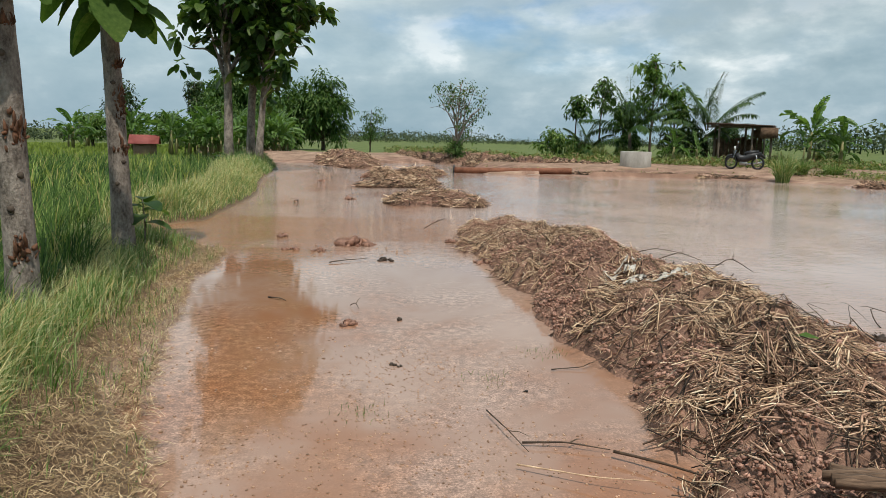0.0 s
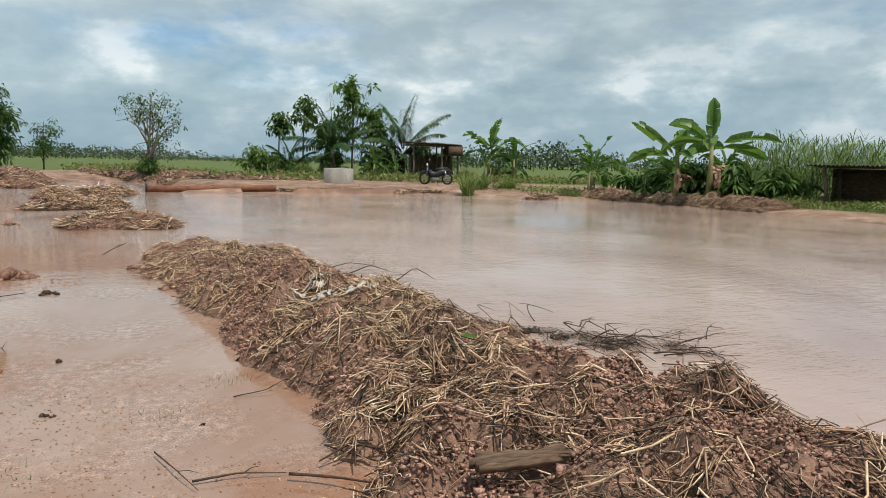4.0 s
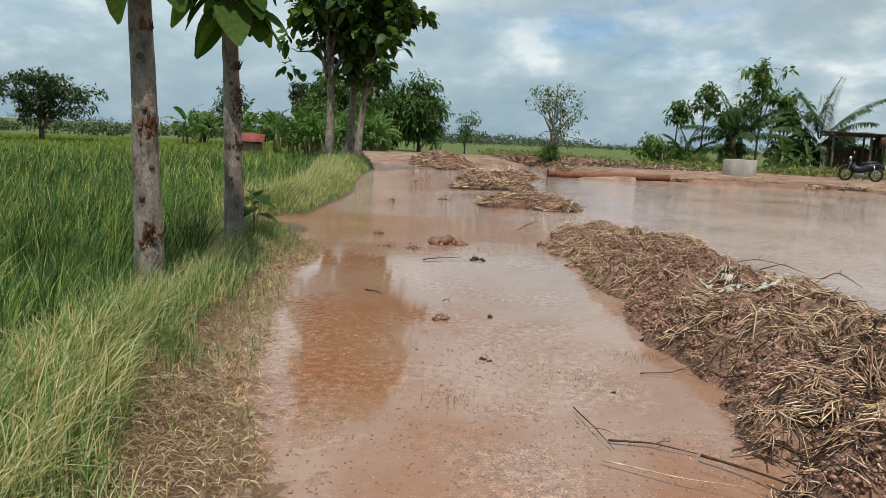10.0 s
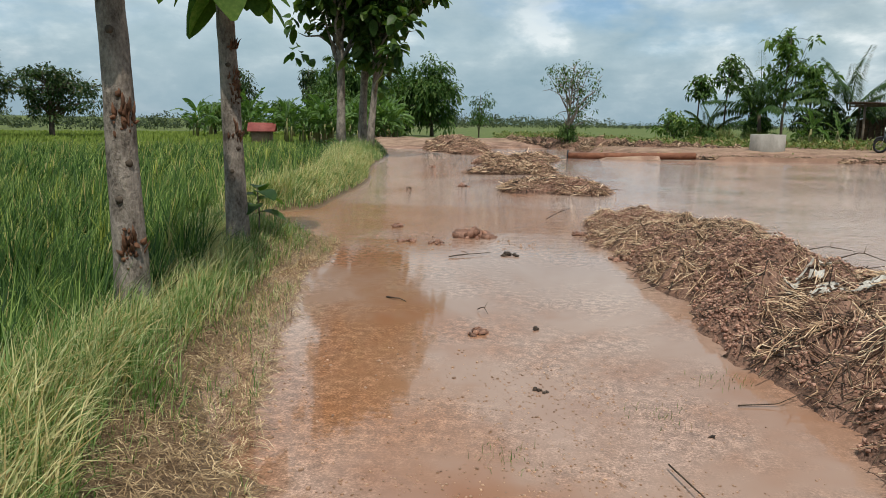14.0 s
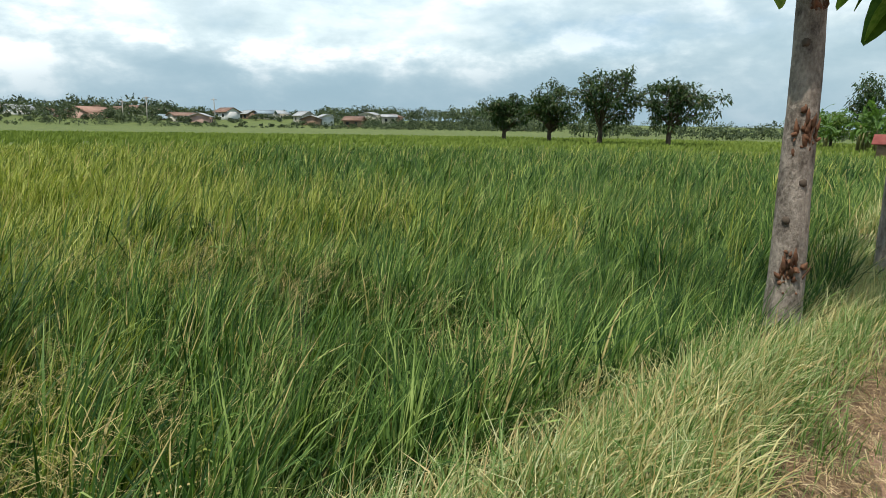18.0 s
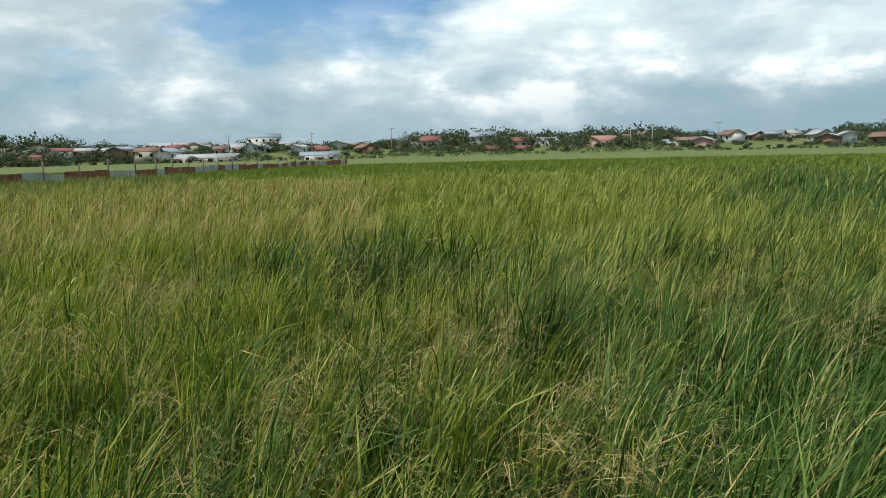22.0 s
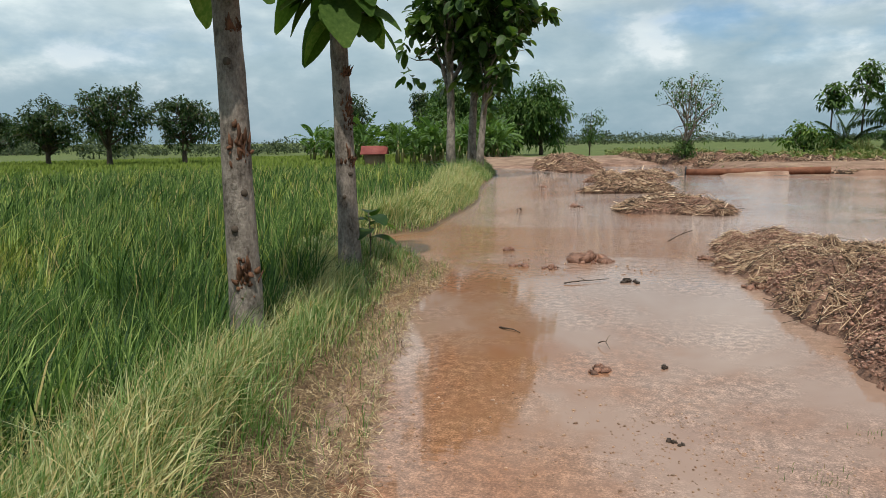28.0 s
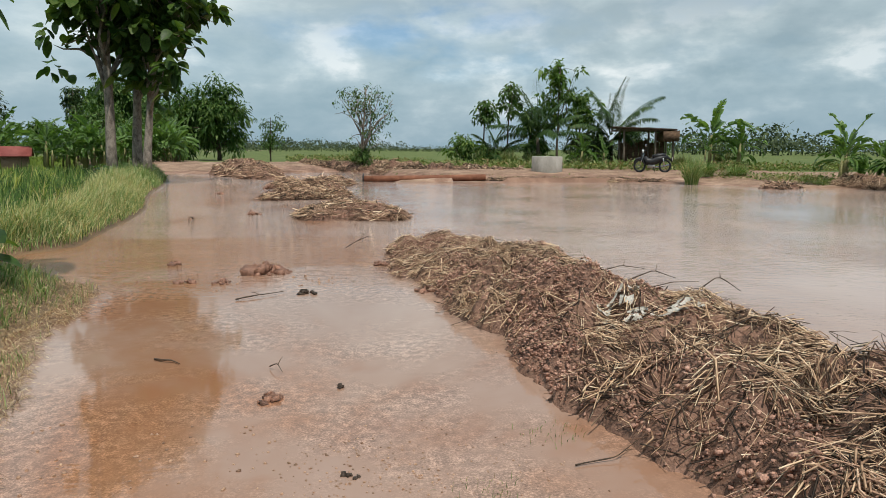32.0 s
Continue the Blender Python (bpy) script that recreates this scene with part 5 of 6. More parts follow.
near, mid = scatter(4200, -8, -1.5, -8, 8, ring(1.0, 7.0)), scatter(10500, -17, -2, -14, 17, ring(7.0, 16.0))
far = scatter(24000, -41, -3, -30, 41, ring(16.0, 40.0))
for q, per, length, wide, st in ((near, 30, (0.42, 0.86), (0.006, 0.015), 5), (mid, 15, (0.48, 0.86), (0.011, 0.022), 4), (far, 9, (0.55, 0.84), (0.022, 0.042), 4)):
    d = np.hypot(q[:, 0], q[:, 1])
    deep = rng.random(len(q)) < lush(q[:, 0], q[:, 1])
    # lighter copy with distance and to the left: sunlit look painted by position
    lit_tone = (rng.random(len(q)) < step(5.5, 12, d) * (0.25 + 0.75 * step(8, 1, q[:, 1])) * (1 - 0.65 * step(2, 14, q[:, 1]) * step(48, 22, d))) & ~deep
    dry = ~deep & (rng.random(len(q)) < 0.8 * step(0.16, 0.30, -q[:, 1] / np.maximum(0.1, -q[:, 0]) + 0.06 * smooth_noise(q[:, 0], q[:, 1], 3.0, 66, 2)) * step(10.5, 14, d + 1.5 * smooth_noise(q[:, 0], q[:, 1], 2.0, 67, 2)))
    lit_tone &= ~dry
    yellow = ripe(q) & ~lit_tone & ~deep & ~dry
    rice_hills(q[~yellow & ~lit_tone & ~deep & ~dry], per, length, wide, M["rice"], "dense dark green rice leaning in the wind", st)
    for sel, mt, lb in ((yellow, "rice_ripe_lit", "dense yellowing rice in a sunnier tone, leaning in the wind"), (lit_tone, "rice_lit", "dense green rice leaning in the wind"), (deep, "rice_lush", "lush dark rice pressed over by the wind"), (dry, "rice_dry", "bleached grass standing among the rice")):
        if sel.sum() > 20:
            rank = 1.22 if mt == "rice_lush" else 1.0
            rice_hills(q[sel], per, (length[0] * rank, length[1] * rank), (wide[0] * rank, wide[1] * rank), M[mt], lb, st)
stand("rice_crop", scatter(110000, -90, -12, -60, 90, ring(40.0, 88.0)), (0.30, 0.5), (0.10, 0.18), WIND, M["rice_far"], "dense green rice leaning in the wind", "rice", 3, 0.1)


def seed_heads(n, x0, x1, y0, y1, keep, lo, hi):
    q = scatter(n, x0, x1, y0, y1, keep)
    q = q[smooth_noise(q[:, 0], q[:, 1], 0.9, 55, 2) + rng.normal(0, 0.22, len(q)) > 0.12]
    m, per = len(q), 26
    base = np.repeat(np.column_stack([q, land(q[:, 0], q[:, 1]) + rng.uniform(lo, hi, m)]), per, 0)
    base += rng.normal(0, 0.04, base.shape) * np.array([1, 1, 1.6])
    k = len(base)
    g = blades(Geo(), base, rng.uniform(0.03, 0.13, k), rng.uniform(0.002, 0.004, k), rng.normal(0, 0.09, (k, 2)) + np.array([0.02, 0.08]), 0.3, 3)
    return tagged(place("seed_head_weed", g, M["seed"]), "tan feathery seed heads of weeds in the rice", "weed", kind="stuff")


seed_heads(2300, -9, -2.6, -7, 2.6, ring(1.5, 9.0), 0.36, 0.72)


def on_verge(x, y):
    return (x > line_x(y, RICE) - 0.15) & (x < line_x(y, VERGE) - 0.02) & (land(x, y) > 0.02)


def verge_tall(x, y):
    return np.clip((line_x(y, VERGE) - x - 0.25) / 0.8, 0.08, 1.0) * (1 - 0.65 * step(6.2, 7.2, y) * step(11.0, 9.8, y))


def verge_rows(n, y0, y1, tall, wide, label, floor=0.0, mat="verge"):
    q = scatter(n, -12, 0, y0, y1, lambda x, y: on_verge(x, y) & (line_x(y, VERGE) - x > floor * (0.45 + 0.55 * step(6.0, 1.0, y)) * (1 + 0.8 * smooth_noise(x, y, 0.45, 23, 3))))
    q = q[rng.random(len(q)) < 0.25 + 0.75 * verge_tall(q[:, 0], q[:, 1])]
    n = len(q)
    k = verge_tall(q[:, 0], q[:, 1])
    h = rng.uniform(tall[0], tall[1], n) * (0.25 + 0.75 * k) * (1 + 0.35 * smooth_noise(q[:, 0], q[:, 1], 0.4, 12, 2))
    turn = 0.7 + 1.1 * smooth_noise(q[:, 0], q[:, 1], 0.35, 13, 2) + rng.normal(0, 1.3, n)
    g = arch_blades(Geo(), np.column_stack([q, land(q[:, 0], q[:, 1])]), h, rng.uniform(wide[0], wide[1], n), turn, np.abs(rng.normal(0.14, 0.18, n)), rng.uniform(0.2, 2.2, n), 4)
    tagged(place("verge_grass", g, M[mat]), label, "grass", kind="stuff")


verge_rows(330000, -3, 9.6, (0.26, 0.56), (0.004, 0.009), "pale green grass on the verge between rice and track", 0.62)
# bleached grass fringing the rice
q = scatter(50000, -5, -1.2, -2, 8, lambda x, y: (x > line_x(y, RICE) - 0.15) & (x < line_x(y, RICE) + 0.25 + 0.85 * step(4.2, 1.2, y) + 0.3 * smooth_noise(x, y, 0.5, 19)))
n = len(q)
h = rng.uniform(0.22, 0.52, n)
g = blades(Geo(), np.column_stack([q, np.maximum(land(q[:, 0], q[:, 1]), 0)]), h, rng.uniform(0.003, 0.008, n), (rng.normal(0, 0.14, (n, 2)) + np.array([0.04, 0.12])) * (h / 0.35)[:, None], 1.0, 4)
tagged(place("dry_grass_fringe", g, M["pale_grass"]), "bleached straw-yellow grass fringing the rice", "grass", kind="stuff")
verge_rows(190000, 9.6, 22, (0.35, 0.62), (0.006, 0.012), "tall pale grass along the flooded track", 0.0)
verge_rows(90000, 9.8, 26, (0.45, 0.75), (0.006, 0.012), "bleached grass tips along the flooded track", 0.1, "pale_grass")
verge_rows(90000, 22, 42, (0.4, 0.75), (0.014, 0.024), "tall pale grass along the flooded track", 0.0)
# mown and trodden litter at the water's edge
def edge_keep(reach):
    return lambda x, y: (x > line_x(y, VERGE) - 1.1) & (x - line_x(y, VERGE) < reach * (0.3 + smooth_noise(x, y, 0.4, 14, 3)))


q = scatter(230000, -5, 0, -2, 9, edge_keep(0.16))
n = len(q)
g = blades(Geo(), np.column_stack([q, np.maximum(land(q[:, 0], q[:, 1]), 0.0) + rng.uniform(0, 0.03, n)]), rng.uniform(0.0, 0.05, n), rng.uniform(0.0025, 0.006, n), rng.normal(0, 0.085, (n, 2)), 0.4, 3)
tagged(place("grass_litter", g, M["straw_litter"]), "dry cut grass strewn along the water's edge", "litter", kind="stuff")
q = scatter(55000, -5, 0, -2, 9.5, edge_keep(0.05))
q = q[smooth_noise(q[:, 0], q[:, 1], 0.5, 15, 3) + rng.normal(0, 0.3, len(q)) > 0.25 - 0.5 * step(0.3, 0.8, line_x(q[:, 1], VERGE) - q[:, 0])]
n = len(q)
g = blades(Geo(), np.column_stack([q, np.maximum(land(q[:, 0], q[:, 1]), 0.0)]), rng.uniform(0.03, 0.15, n), rng.uniform(0.003, 0.007, n), rng.normal(0, 0.05, (n, 2)), 1.0, 3)
tagged(place("trodden_grass", g, M["verge"]), "short trodden green grass at the water's edge", "grass", kind="stuff")


# weedy banks beyond the pond
def weed_bed(q, tall, size, label):
    """Low broad-leaved growth: leaves at every height and tilt, thickest in clumps."""
    lift = np.clip(0.55 + 0.75 * smooth_noise(q[:, 0], q[:, 1], 1.1, 33, 4), 0.06, 1.3)
    q = q[rng.random(len(q)) < 0.35 + 0.65 * lift]
    n = len(q)
    lift = np.clip(0.55 + 0.75 * smooth_noise(q[:, 0], q[:, 1], 1.1, 33, 4), 0.06, 1.3)
    at = np.column_stack([q, land(q[:, 0], q[:, 1]) + tall * lift * rng.uniform(0, 1, n) ** 0.7])
    way = unit(rng.normal(0, 1, (n, 3)) + np.array([0, 0, 0.5]))
    k = rng.uniform(0.5, 1.2, n) * size
    g = leaves(Geo(), at, way, unit(rng.normal(0, 0.5, (n, 3)) + np.array([0, 0, 1.0])), k, k * rng.uniform(0.18, 0.4, n), (0.2, 1.0, 0.1), 0.3, 0.1)
    tagged(place("bank_weeds", g, M["weed"]), label, "weeds", kind="stuff")


weed_bed(scatter(150000, 13, 27, -6, 36, lambda x, y: (x > line_x(y, EAST) + 1.9 + 0.6 * smooth_noise(x, y, 1.5, 3)) & (x < line_x(y, EAST) + 5.5)), 0.42, 0.17, "rank green weeds on the bank behind the pond")
weed_bed(scatter(90000, -5, 30, 36, 60, lambda x, y: (y > north_shore(x) + 8.2 + smooth_noise(x, y, 2, 4)) & (y < north_shore(x) + 14) | ((y > north_shore(x) + 6.5) & (x > 8) & (y < 50))), 0.55, 0.28, "rank green weeds beyond the far track")
weed_bed(scatter(2500, -3, 14, 32, 45, lambda x, y: (y > north_shore(x) + 0.6) & (y < north_shore(x) + 2.6)), 0.16, 0.16, "sparse weeds on the muddy far bank")


def grass_clump(x, y, h, r, n, mat, label):
    root = thing("grass_clump", label, "grass clump", x, y, on_land(x, y))
    a, rr = rng.uniform(0, 6.28, n), r * 0.45 * np.sqrt(rng.random(n))
    b = np.column_stack([rr * np.cos(a), rr * np.sin(a), np.full(n, -0.05)])
    g = blades(Geo(), b, rng.uniform(0.5, 1.0, n) * h, rng.uniform(0.012, 0.022, n), np.column_stack([np.cos(a), np.sin(a)]) * rng.uniform(0, r, (n, 1)), 1.0, 4)
    part("blade_tuft", g, mat, root)


grass_clump(14.7, 29.9, 1.4, 0.6, 700, M["verge"], "tall dry-tipped clump of grass on the pond bank")
grass_clump(16.3, 31.8, 0.9, 0.8, 900, M["verge"], "low green clump of grass on the pond bank")
grass_clump(17.6, 31.2, 0.7, 0.8, 700, M["verge"], "low green clump of grass on the pond bank")
for k, (x, y, h) in enumerate(((8.2, 44.8, 1.6), (9.6, 44.2, 1.3), (11.2, 44.0, 1.2), (14.2, 43.6, 1.0), (19.8, 41, 1.2), (21.5, 39.4, 1.4))):
    grass_clump(x, y, h, 0.9, 700, M["weed"], "rank clump of grass before the grove")


def cane_field():
    g = Geo()
    q = scatter(6000, 23, 42, -2, 27, lambda x, y: (x > 23.6 + 0.3 * np.sin(y) + 0.75 * np.maximum(0, y - 20)) & (y < 26) & ~((x < 28.2) & (y > 11.5) & (y < 18.9) & (x + 0.6 * y < 38.6)))
    n = len(q)
    per = 8
    base = np.repeat(np.column_stack([q, land(q[:, 0], q[:, 1])]), per, 0)
    k = np.tile(np.arange(per), n)
    top = np.repeat(rng.uniform(1.9, 2.9, n), per)
    base[:, 2] += top * (0.04 + 0.96 * (k + rng.random(n * per)) / per)
    th = rng.uniform(0, 6.28, n * per)
    d = np.column_stack([np.cos(th), np.sin(th), rng.uniform(0.8, 2.6, n * per)])
    leaves(g, base, d, np.column_stack([-np.cos(th), -np.sin(th), np.full(n * per, 0.6)]), rng.uniform(0.8, 1.35, n * per), rng.uniform(0.03, 0.055, n * per), (0.6, 1.0, 0.05), 0.55, 0.1)
    tagged(place("sugar_cane", g, M["cane"]), "dense green sugar cane behind the pond bank", "sugar cane", kind="stuff")


cane_field()


# ---- clods, pebbles, sticks and small growth on the flooded track ----
def clod(x, y, r, lumps, label, mat="clod_wet"):
    root = thing("mud_clod", label, "clod", x, y, 0.0)
    for k in range(2 * lumps + 2):
        a, d = rng.uniform(0, 6.28), r * rng.uniform(0, 0.9) * (k > 0)
        at = np.array([[d * math.cos(a) * 1.4, d * math.sin(a) * 1.2, r * rng.uniform(0.0, 0.35) * (1 - d / r)]])
        part("lump", crumbs(Geo(), at, np.array([r * rng.uniform(0.18, 0.5)])), M[mat], root)


for x, y, r, k, mt in ((-2.57, 9.94, 0.10, 4, "clod"), (-1.34, 9.3, 0.22, 18, "clod"), (-2.53, 16.8, 0.15, 8, "clod"), (-0.37, 5.07, 0.04, 2, "mud_dark"), (-2.15, 8.7, 0.09, 6, "clod"), (-1.73, 8.65, 0.09, 7, "clod"), (-0.76, 8.0, 0.08, 5, "mud_dark"), (-0.78, 4.9, 0.08, 6, "clod"),
                       (3.1, 7.1, 0.07, 2, "mud_dark"), (-3.74, 16.1, 0.06, 2, "mud_dark"), (0.55, 3.4, 0.02, 2, "mud_dark"), (-0.3, 3.85, 0.035, 3, "mud_dark"), (0.1, 9.7, 0.1, 6, "clod"), (0.55, 8.0, 0.12, 8, "clod"), (0.3, 10.2, 0.08, 5, "clod"), (-3.4, 27, 0.2, 8, "clod"), (-4.6, 24, 0.15, 6, "clod"), (1.0, 5.0, 0.09, 6, "clod"), (1.05, 4.5, 0.08, 6, "clod")):
    clod(x, y, r, k, "small clump of clay standing out of the flood water", "clod_wet" if mt == "clod" else mt)


def strew(name, n, x0, x1, y0, y1, keep, size, label):
    q = scatter(n, x0, x1, y0, y1, keep)
    g = Geo()
    for x, y in q:
        r = rng.uniform(size[0], size[1])
        v, f = lump(r, 0.6)
        g.put(v + np.array([x, y, r * 0.1]), f)
    tagged(place(name, g, M["pebble"]), label, "pebbles", kind="stuff")


def patch(cx, cy, rx, ry, turn=0.0):
    c, s = math.cos(turn), math.sin(turn)
    return lambda x, y: (((x - cx) * c + (y - cy) * s) / rx) ** 2 + ((-(x - cx) * s + (y - cy) * c) / ry) ** 2 + 0.5 * smooth_noise(x, y, 0.35, 91) < 1


strew("pebbles", 700, -2, 0.5, 2.6, 6.5, patch(-0.98, 4.0, 0.42, 0.75, 0.2), (0.004, 0.013), "pale laterite pebbles breaking the shallow water")
strew("pebbles", 2600, -1.6, 1.4, 1.2, 3.3, patch(-0.1, 2.1, 1.4, 0.85), (0.002, 0.009), "pale laterite pebbles on the wet track")
strew("pebbles", 700, -0.8, 0.4, 2.8, 4.6, patch(-0.25, 3.4, 0.4, 0.9), (0.003, 0.009), "pale laterite pebbles breaking the shallow water")
strew("pebbles", 900, -1.2, 1.1, 2.2, 4.8, patch(-0.1, 3.3, 1.0, 1.2), (0.002, 0.007), "fine laterite grit breaking the shallow water")
strew("pebbles", 200, -3.0, 0.4, 7.5, 10.2, patch(-1.5, 8.8, 1.2, 0.7), (0.006, 0.02), "crumbs of clay breaking the shallow water")
strew("pebbles", 260, -2.0, -0.9, 1.5, 5, lambda x, y: np.abs(x - line_x(y, VERGE) - 0.25) < 0.2, (0.005, 0.014), "pebbles along the edge of the verge")


def stick(pts, r, label, fork=None, mat="dark_reed"):
    p = np.asarray(pts, float)
    root = thing("stick", label, "stick", p[0, 0], p[0, 1], 0)
    t = np.linspace(0, len(p) - 1, 4 * len(p))
    q = np.stack([np.interp(t, np.arange(len(p)), p[:, i]) for i in range(3)], 1) - np.array([p[0, 0], p[0, 1], 0])
    u = np.linspace(0, 1, len(q))
    q += np.outer(np.sin(u * rng.uniform(4, 9) + rng.uniform(0, 6)), rng.normal(0, 0.012, 3) * np.array([1, 1, 0.3]))
    g = tube(Geo(), q, np.linspace(r, r * 0.4, len(q)) * 0.55, 6, 0.12)
    if fork is not None:
        k = q[len(q) // 2]
        tube(g, [k, k + np.array(fork) * 0.5 + np.array([0, 0, 0.01]), k + np.array(fork)], [r * 0.35, r * 0.25, r * 0.12], 5)
    part("twig", g, M[mat], root)


stick([(0.29, 3.01, 0.03), (0.38, 2.72, 0.05), (0.48, 2.5, 0.02)], 0.008, "thin dark forked stick in the shallow water", (0.10, -0.06, 0.0))
stick([(0.46, 2.62, 0.02), (0.67, 2.6, 0.035), (0.9, 2.56, 0.02)], 0.012, "thin dark stick in the shallow water", (0.08, 0.05, 0.0))
stick([(0.78, 3.82, 0.01), (1.0, 3.86, 0.02), (1.16, 3.98, 0.05)], 0.008, "thin dark stick in the shallow water", (0.08, 0.02, 0.02))
stick([(-1.45, 7.72, 0.01), (-1.26, 7.85, 0.03), (-1.0, 8.05, 0.02)], 0.014, "thin dark forked stick in the flood water", (-0.10, 0.1, 0.01))
stick([(-1.7, 5.78, 0.01), (-1.58, 5.72, 0.02), (-1.5, 5.66, 0.01)], 0.016, "short dark stick in the flood water")
stick([(-0.86, 5.5, 0.02), (-0.8, 5.45, 0.05), (-0.76, 5.36, 0.02)], 0.008, "short dark twig in the flood water", (0.03, 0.06, 0.04))
stick([(3.0, 7.9, 0.02), (3.3, 8.05, 0.04), (3.6, 8.0, 0.05)], 0.012, "dark stick in the pond beside the heap")
stick([(-0.4, 11.2, 0.02), (-0.2, 11.3, 0.12), (-0.05, 11.2, 0.2)], 0.015, "bent dark twig standing at the end of the heap", (0.12, 0.1, 0.1))
stick([(0.4, 2.35, 0.03), (0.75, 2.2, 0.05), (1.0, 2.12, 0.08)], 0.009, "thin pale stick on the wet track", None, "straw")
stick([(0.9, 2.5, 0.04), (1.15, 2.3, 0.06), (1.35, 2.05, 0.1)], 0.016, "brown stick at the foot of the heap")
# roots and reeds that trail from the heap into the pond
for k in range(46):
    t = rng.random()
    x, y = 3.35 + 1.25 * t + rng.normal(0, 0.22), 5.0 - 1.3 * t + rng.normal(0, 0.30)
    a, ln, hgt = rng.uniform(-1.6, 1.2), rng.uniform(0.2, 0.6), max(0.012, rng.normal(0.05, 0.06))
    bow = rng.normal(0, 0.12)
    mid = (x + ln * 0.5 * math.cos(a) - bow * math.sin(a), y + ln * 0.5 * math.sin(a) + bow * math.cos(a), hgt)
    stick([(x, y, 0.006), mid, (x + ln * math.cos(a), y + ln * math.sin(a), 0.006)], rng.uniform(0.006, 0.015), "dark bent reed trailing from the heap into the pond", (0.12 * rng.normal(), 0.12 * rng.normal(), 0.03))
q = scatter(6500, 2.9, 4.7, 3.2, 5.8, lambda x, y: np.abs((y - 4.75) + 0.95 * (x - 3.6)) + 0.5 * smooth_noise(x, y, 0.4, 57, 3) < 0.30)
n = len(q)
g = blades(Geo(), np.column_stack([q, rng.uniform(0.002, 0.03, n)]), rng.uniform(0.0, 0.05, n), rng.uniform(0.004, 0.010, n), rng.normal(0, 0.12, (n, 2)), 0.4, 4)
tagged(place("rotting_weed", g, M["dark_reed"]), "black rotting weed drifting off the heap into the pond", "weed", kind="stuff")
for x, y, r in ((3.55, 4.75, 0.10), (3.75, 4.5, 0.08), (4.1, 4.25, 0.06), (3.3, 5.2, 0.07), (3.95, 4.05, 0.05), (4.45, 3.7, 0.04)):
    clod(x, y, r, 4, "dark lump of rotting weed lying in the pond", "mud_dark")
for k, (x, y) in enumerate(((3.35, 6.9), (3.0, 7.6), (2.9, 8.2), (2.75, 6.6))):
    stick([(x - 0.4, y, 0.15), (x - 0.1, y + 0.1, 0.3 - 0.05 * k), (x + 0.25, y + 0.25, 0.12)], 0.014, "dark bent root sticking out of the heap", (0.1, 0.2, 0.05))

# half-buried board, a torn white sack, green leaves
board = thing("board", "weathered split brown board half buried in the heap", "board", 1.78, 1.76, 0.30, -6)
g = Geo()
for k in range(6):
    y0 = -0.055 + 0.0185 * k
    xs = np.linspace(-0.25 + rng.uniform(0, 0.05), 0.25 - rng.uniform(0, 0.07), 9)
    top = 0.012 + 0.005 * rng.normal(0, 1, 9) + 0.004 * (k % 2)
    v = np.concatenate([np.column_stack([xs, np.full(9, yy) + 0.002 * rng.normal(0, 1, 9), zz]) for yy, zz in ((y0, np.full(9, -0.03)), (y0, top), (y0 + 0.0165, top - 0.002), (y0 + 0.0165, np.full(9, -0.03)))])
    f = [[r * 9 + i, r * 9 + i + 1, ((r + 1) % 4) * 9 + i + 1, ((r + 1) % 4) * 9 + i] for r in range(4) for i in range(8)] + [[0, 9, 18, 27], [8, 17, 26, 35]]
    g.put(v, f)
part("plank", g, M["board"], board)
sack = thing("torn_sack", "torn dirty white plastic sack lying on the heap", "sack", 1.92, 5.5, 0.0)
for k in range(24):
    n = 7
    a = rng.uniform(-0.6, 0.6)
    sx, sy = rng.uniform(-0.42, 0.38), rng.uniform(-0.22, 0.22)
    u, v = np.meshgrid(np.linspace(-0.5, 0.5, n) * rng.uniform(0.07, 0.18), np.linspace(-0.5, 0.5, n) * rng.uniform(0.02, 0.05), indexing="ij")
    v = v * (1 + 0.5 * rng.normal(0, 1, (n, 1)) * 0.5)
    px, py = sx + u * math.cos(a) - v * math.sin(a), sy + u * math.sin(a) + v * math.cos(a)
    pz = heap_height(px + 1.92, py + 5.5, PILE, PILE_HALF, PILE_TOP, 21)
    pz = 0.7 * pz + 0.3 * pz.max() + 0.05 + rng.normal(0, 0.008, pz.shape)
    f = [[i * n + j, (i + 1) * n + j, (i + 1) * n + j + 1, i * n + j + 1] for i in range(n - 1) for j in range(n - 1)]
    part("shred", Geo().put(np.stack([px, py, pz], -1), f), M["white"], sack)
for x, y, z in ((2.75, 2.75, 0.27), (2.9, 2.4, 0.27), (2.3, 3.3, 0.42), (3.15, 2.1, 0.2)):
    root = thing("green_leaf", "fresh green leaf lying on the heap", "leaf", x, y, z, rng.uniform(0, 360))
    part("blade", leaves(Geo(), np.zeros((1, 3)), np.array([[1, 0, 0.15]]), np.array([[0, 0.2, 1.0]]), np.array([0.16]), np.array([0.08]), MID, 0.3, 0.15), M["light_leaf"], root)
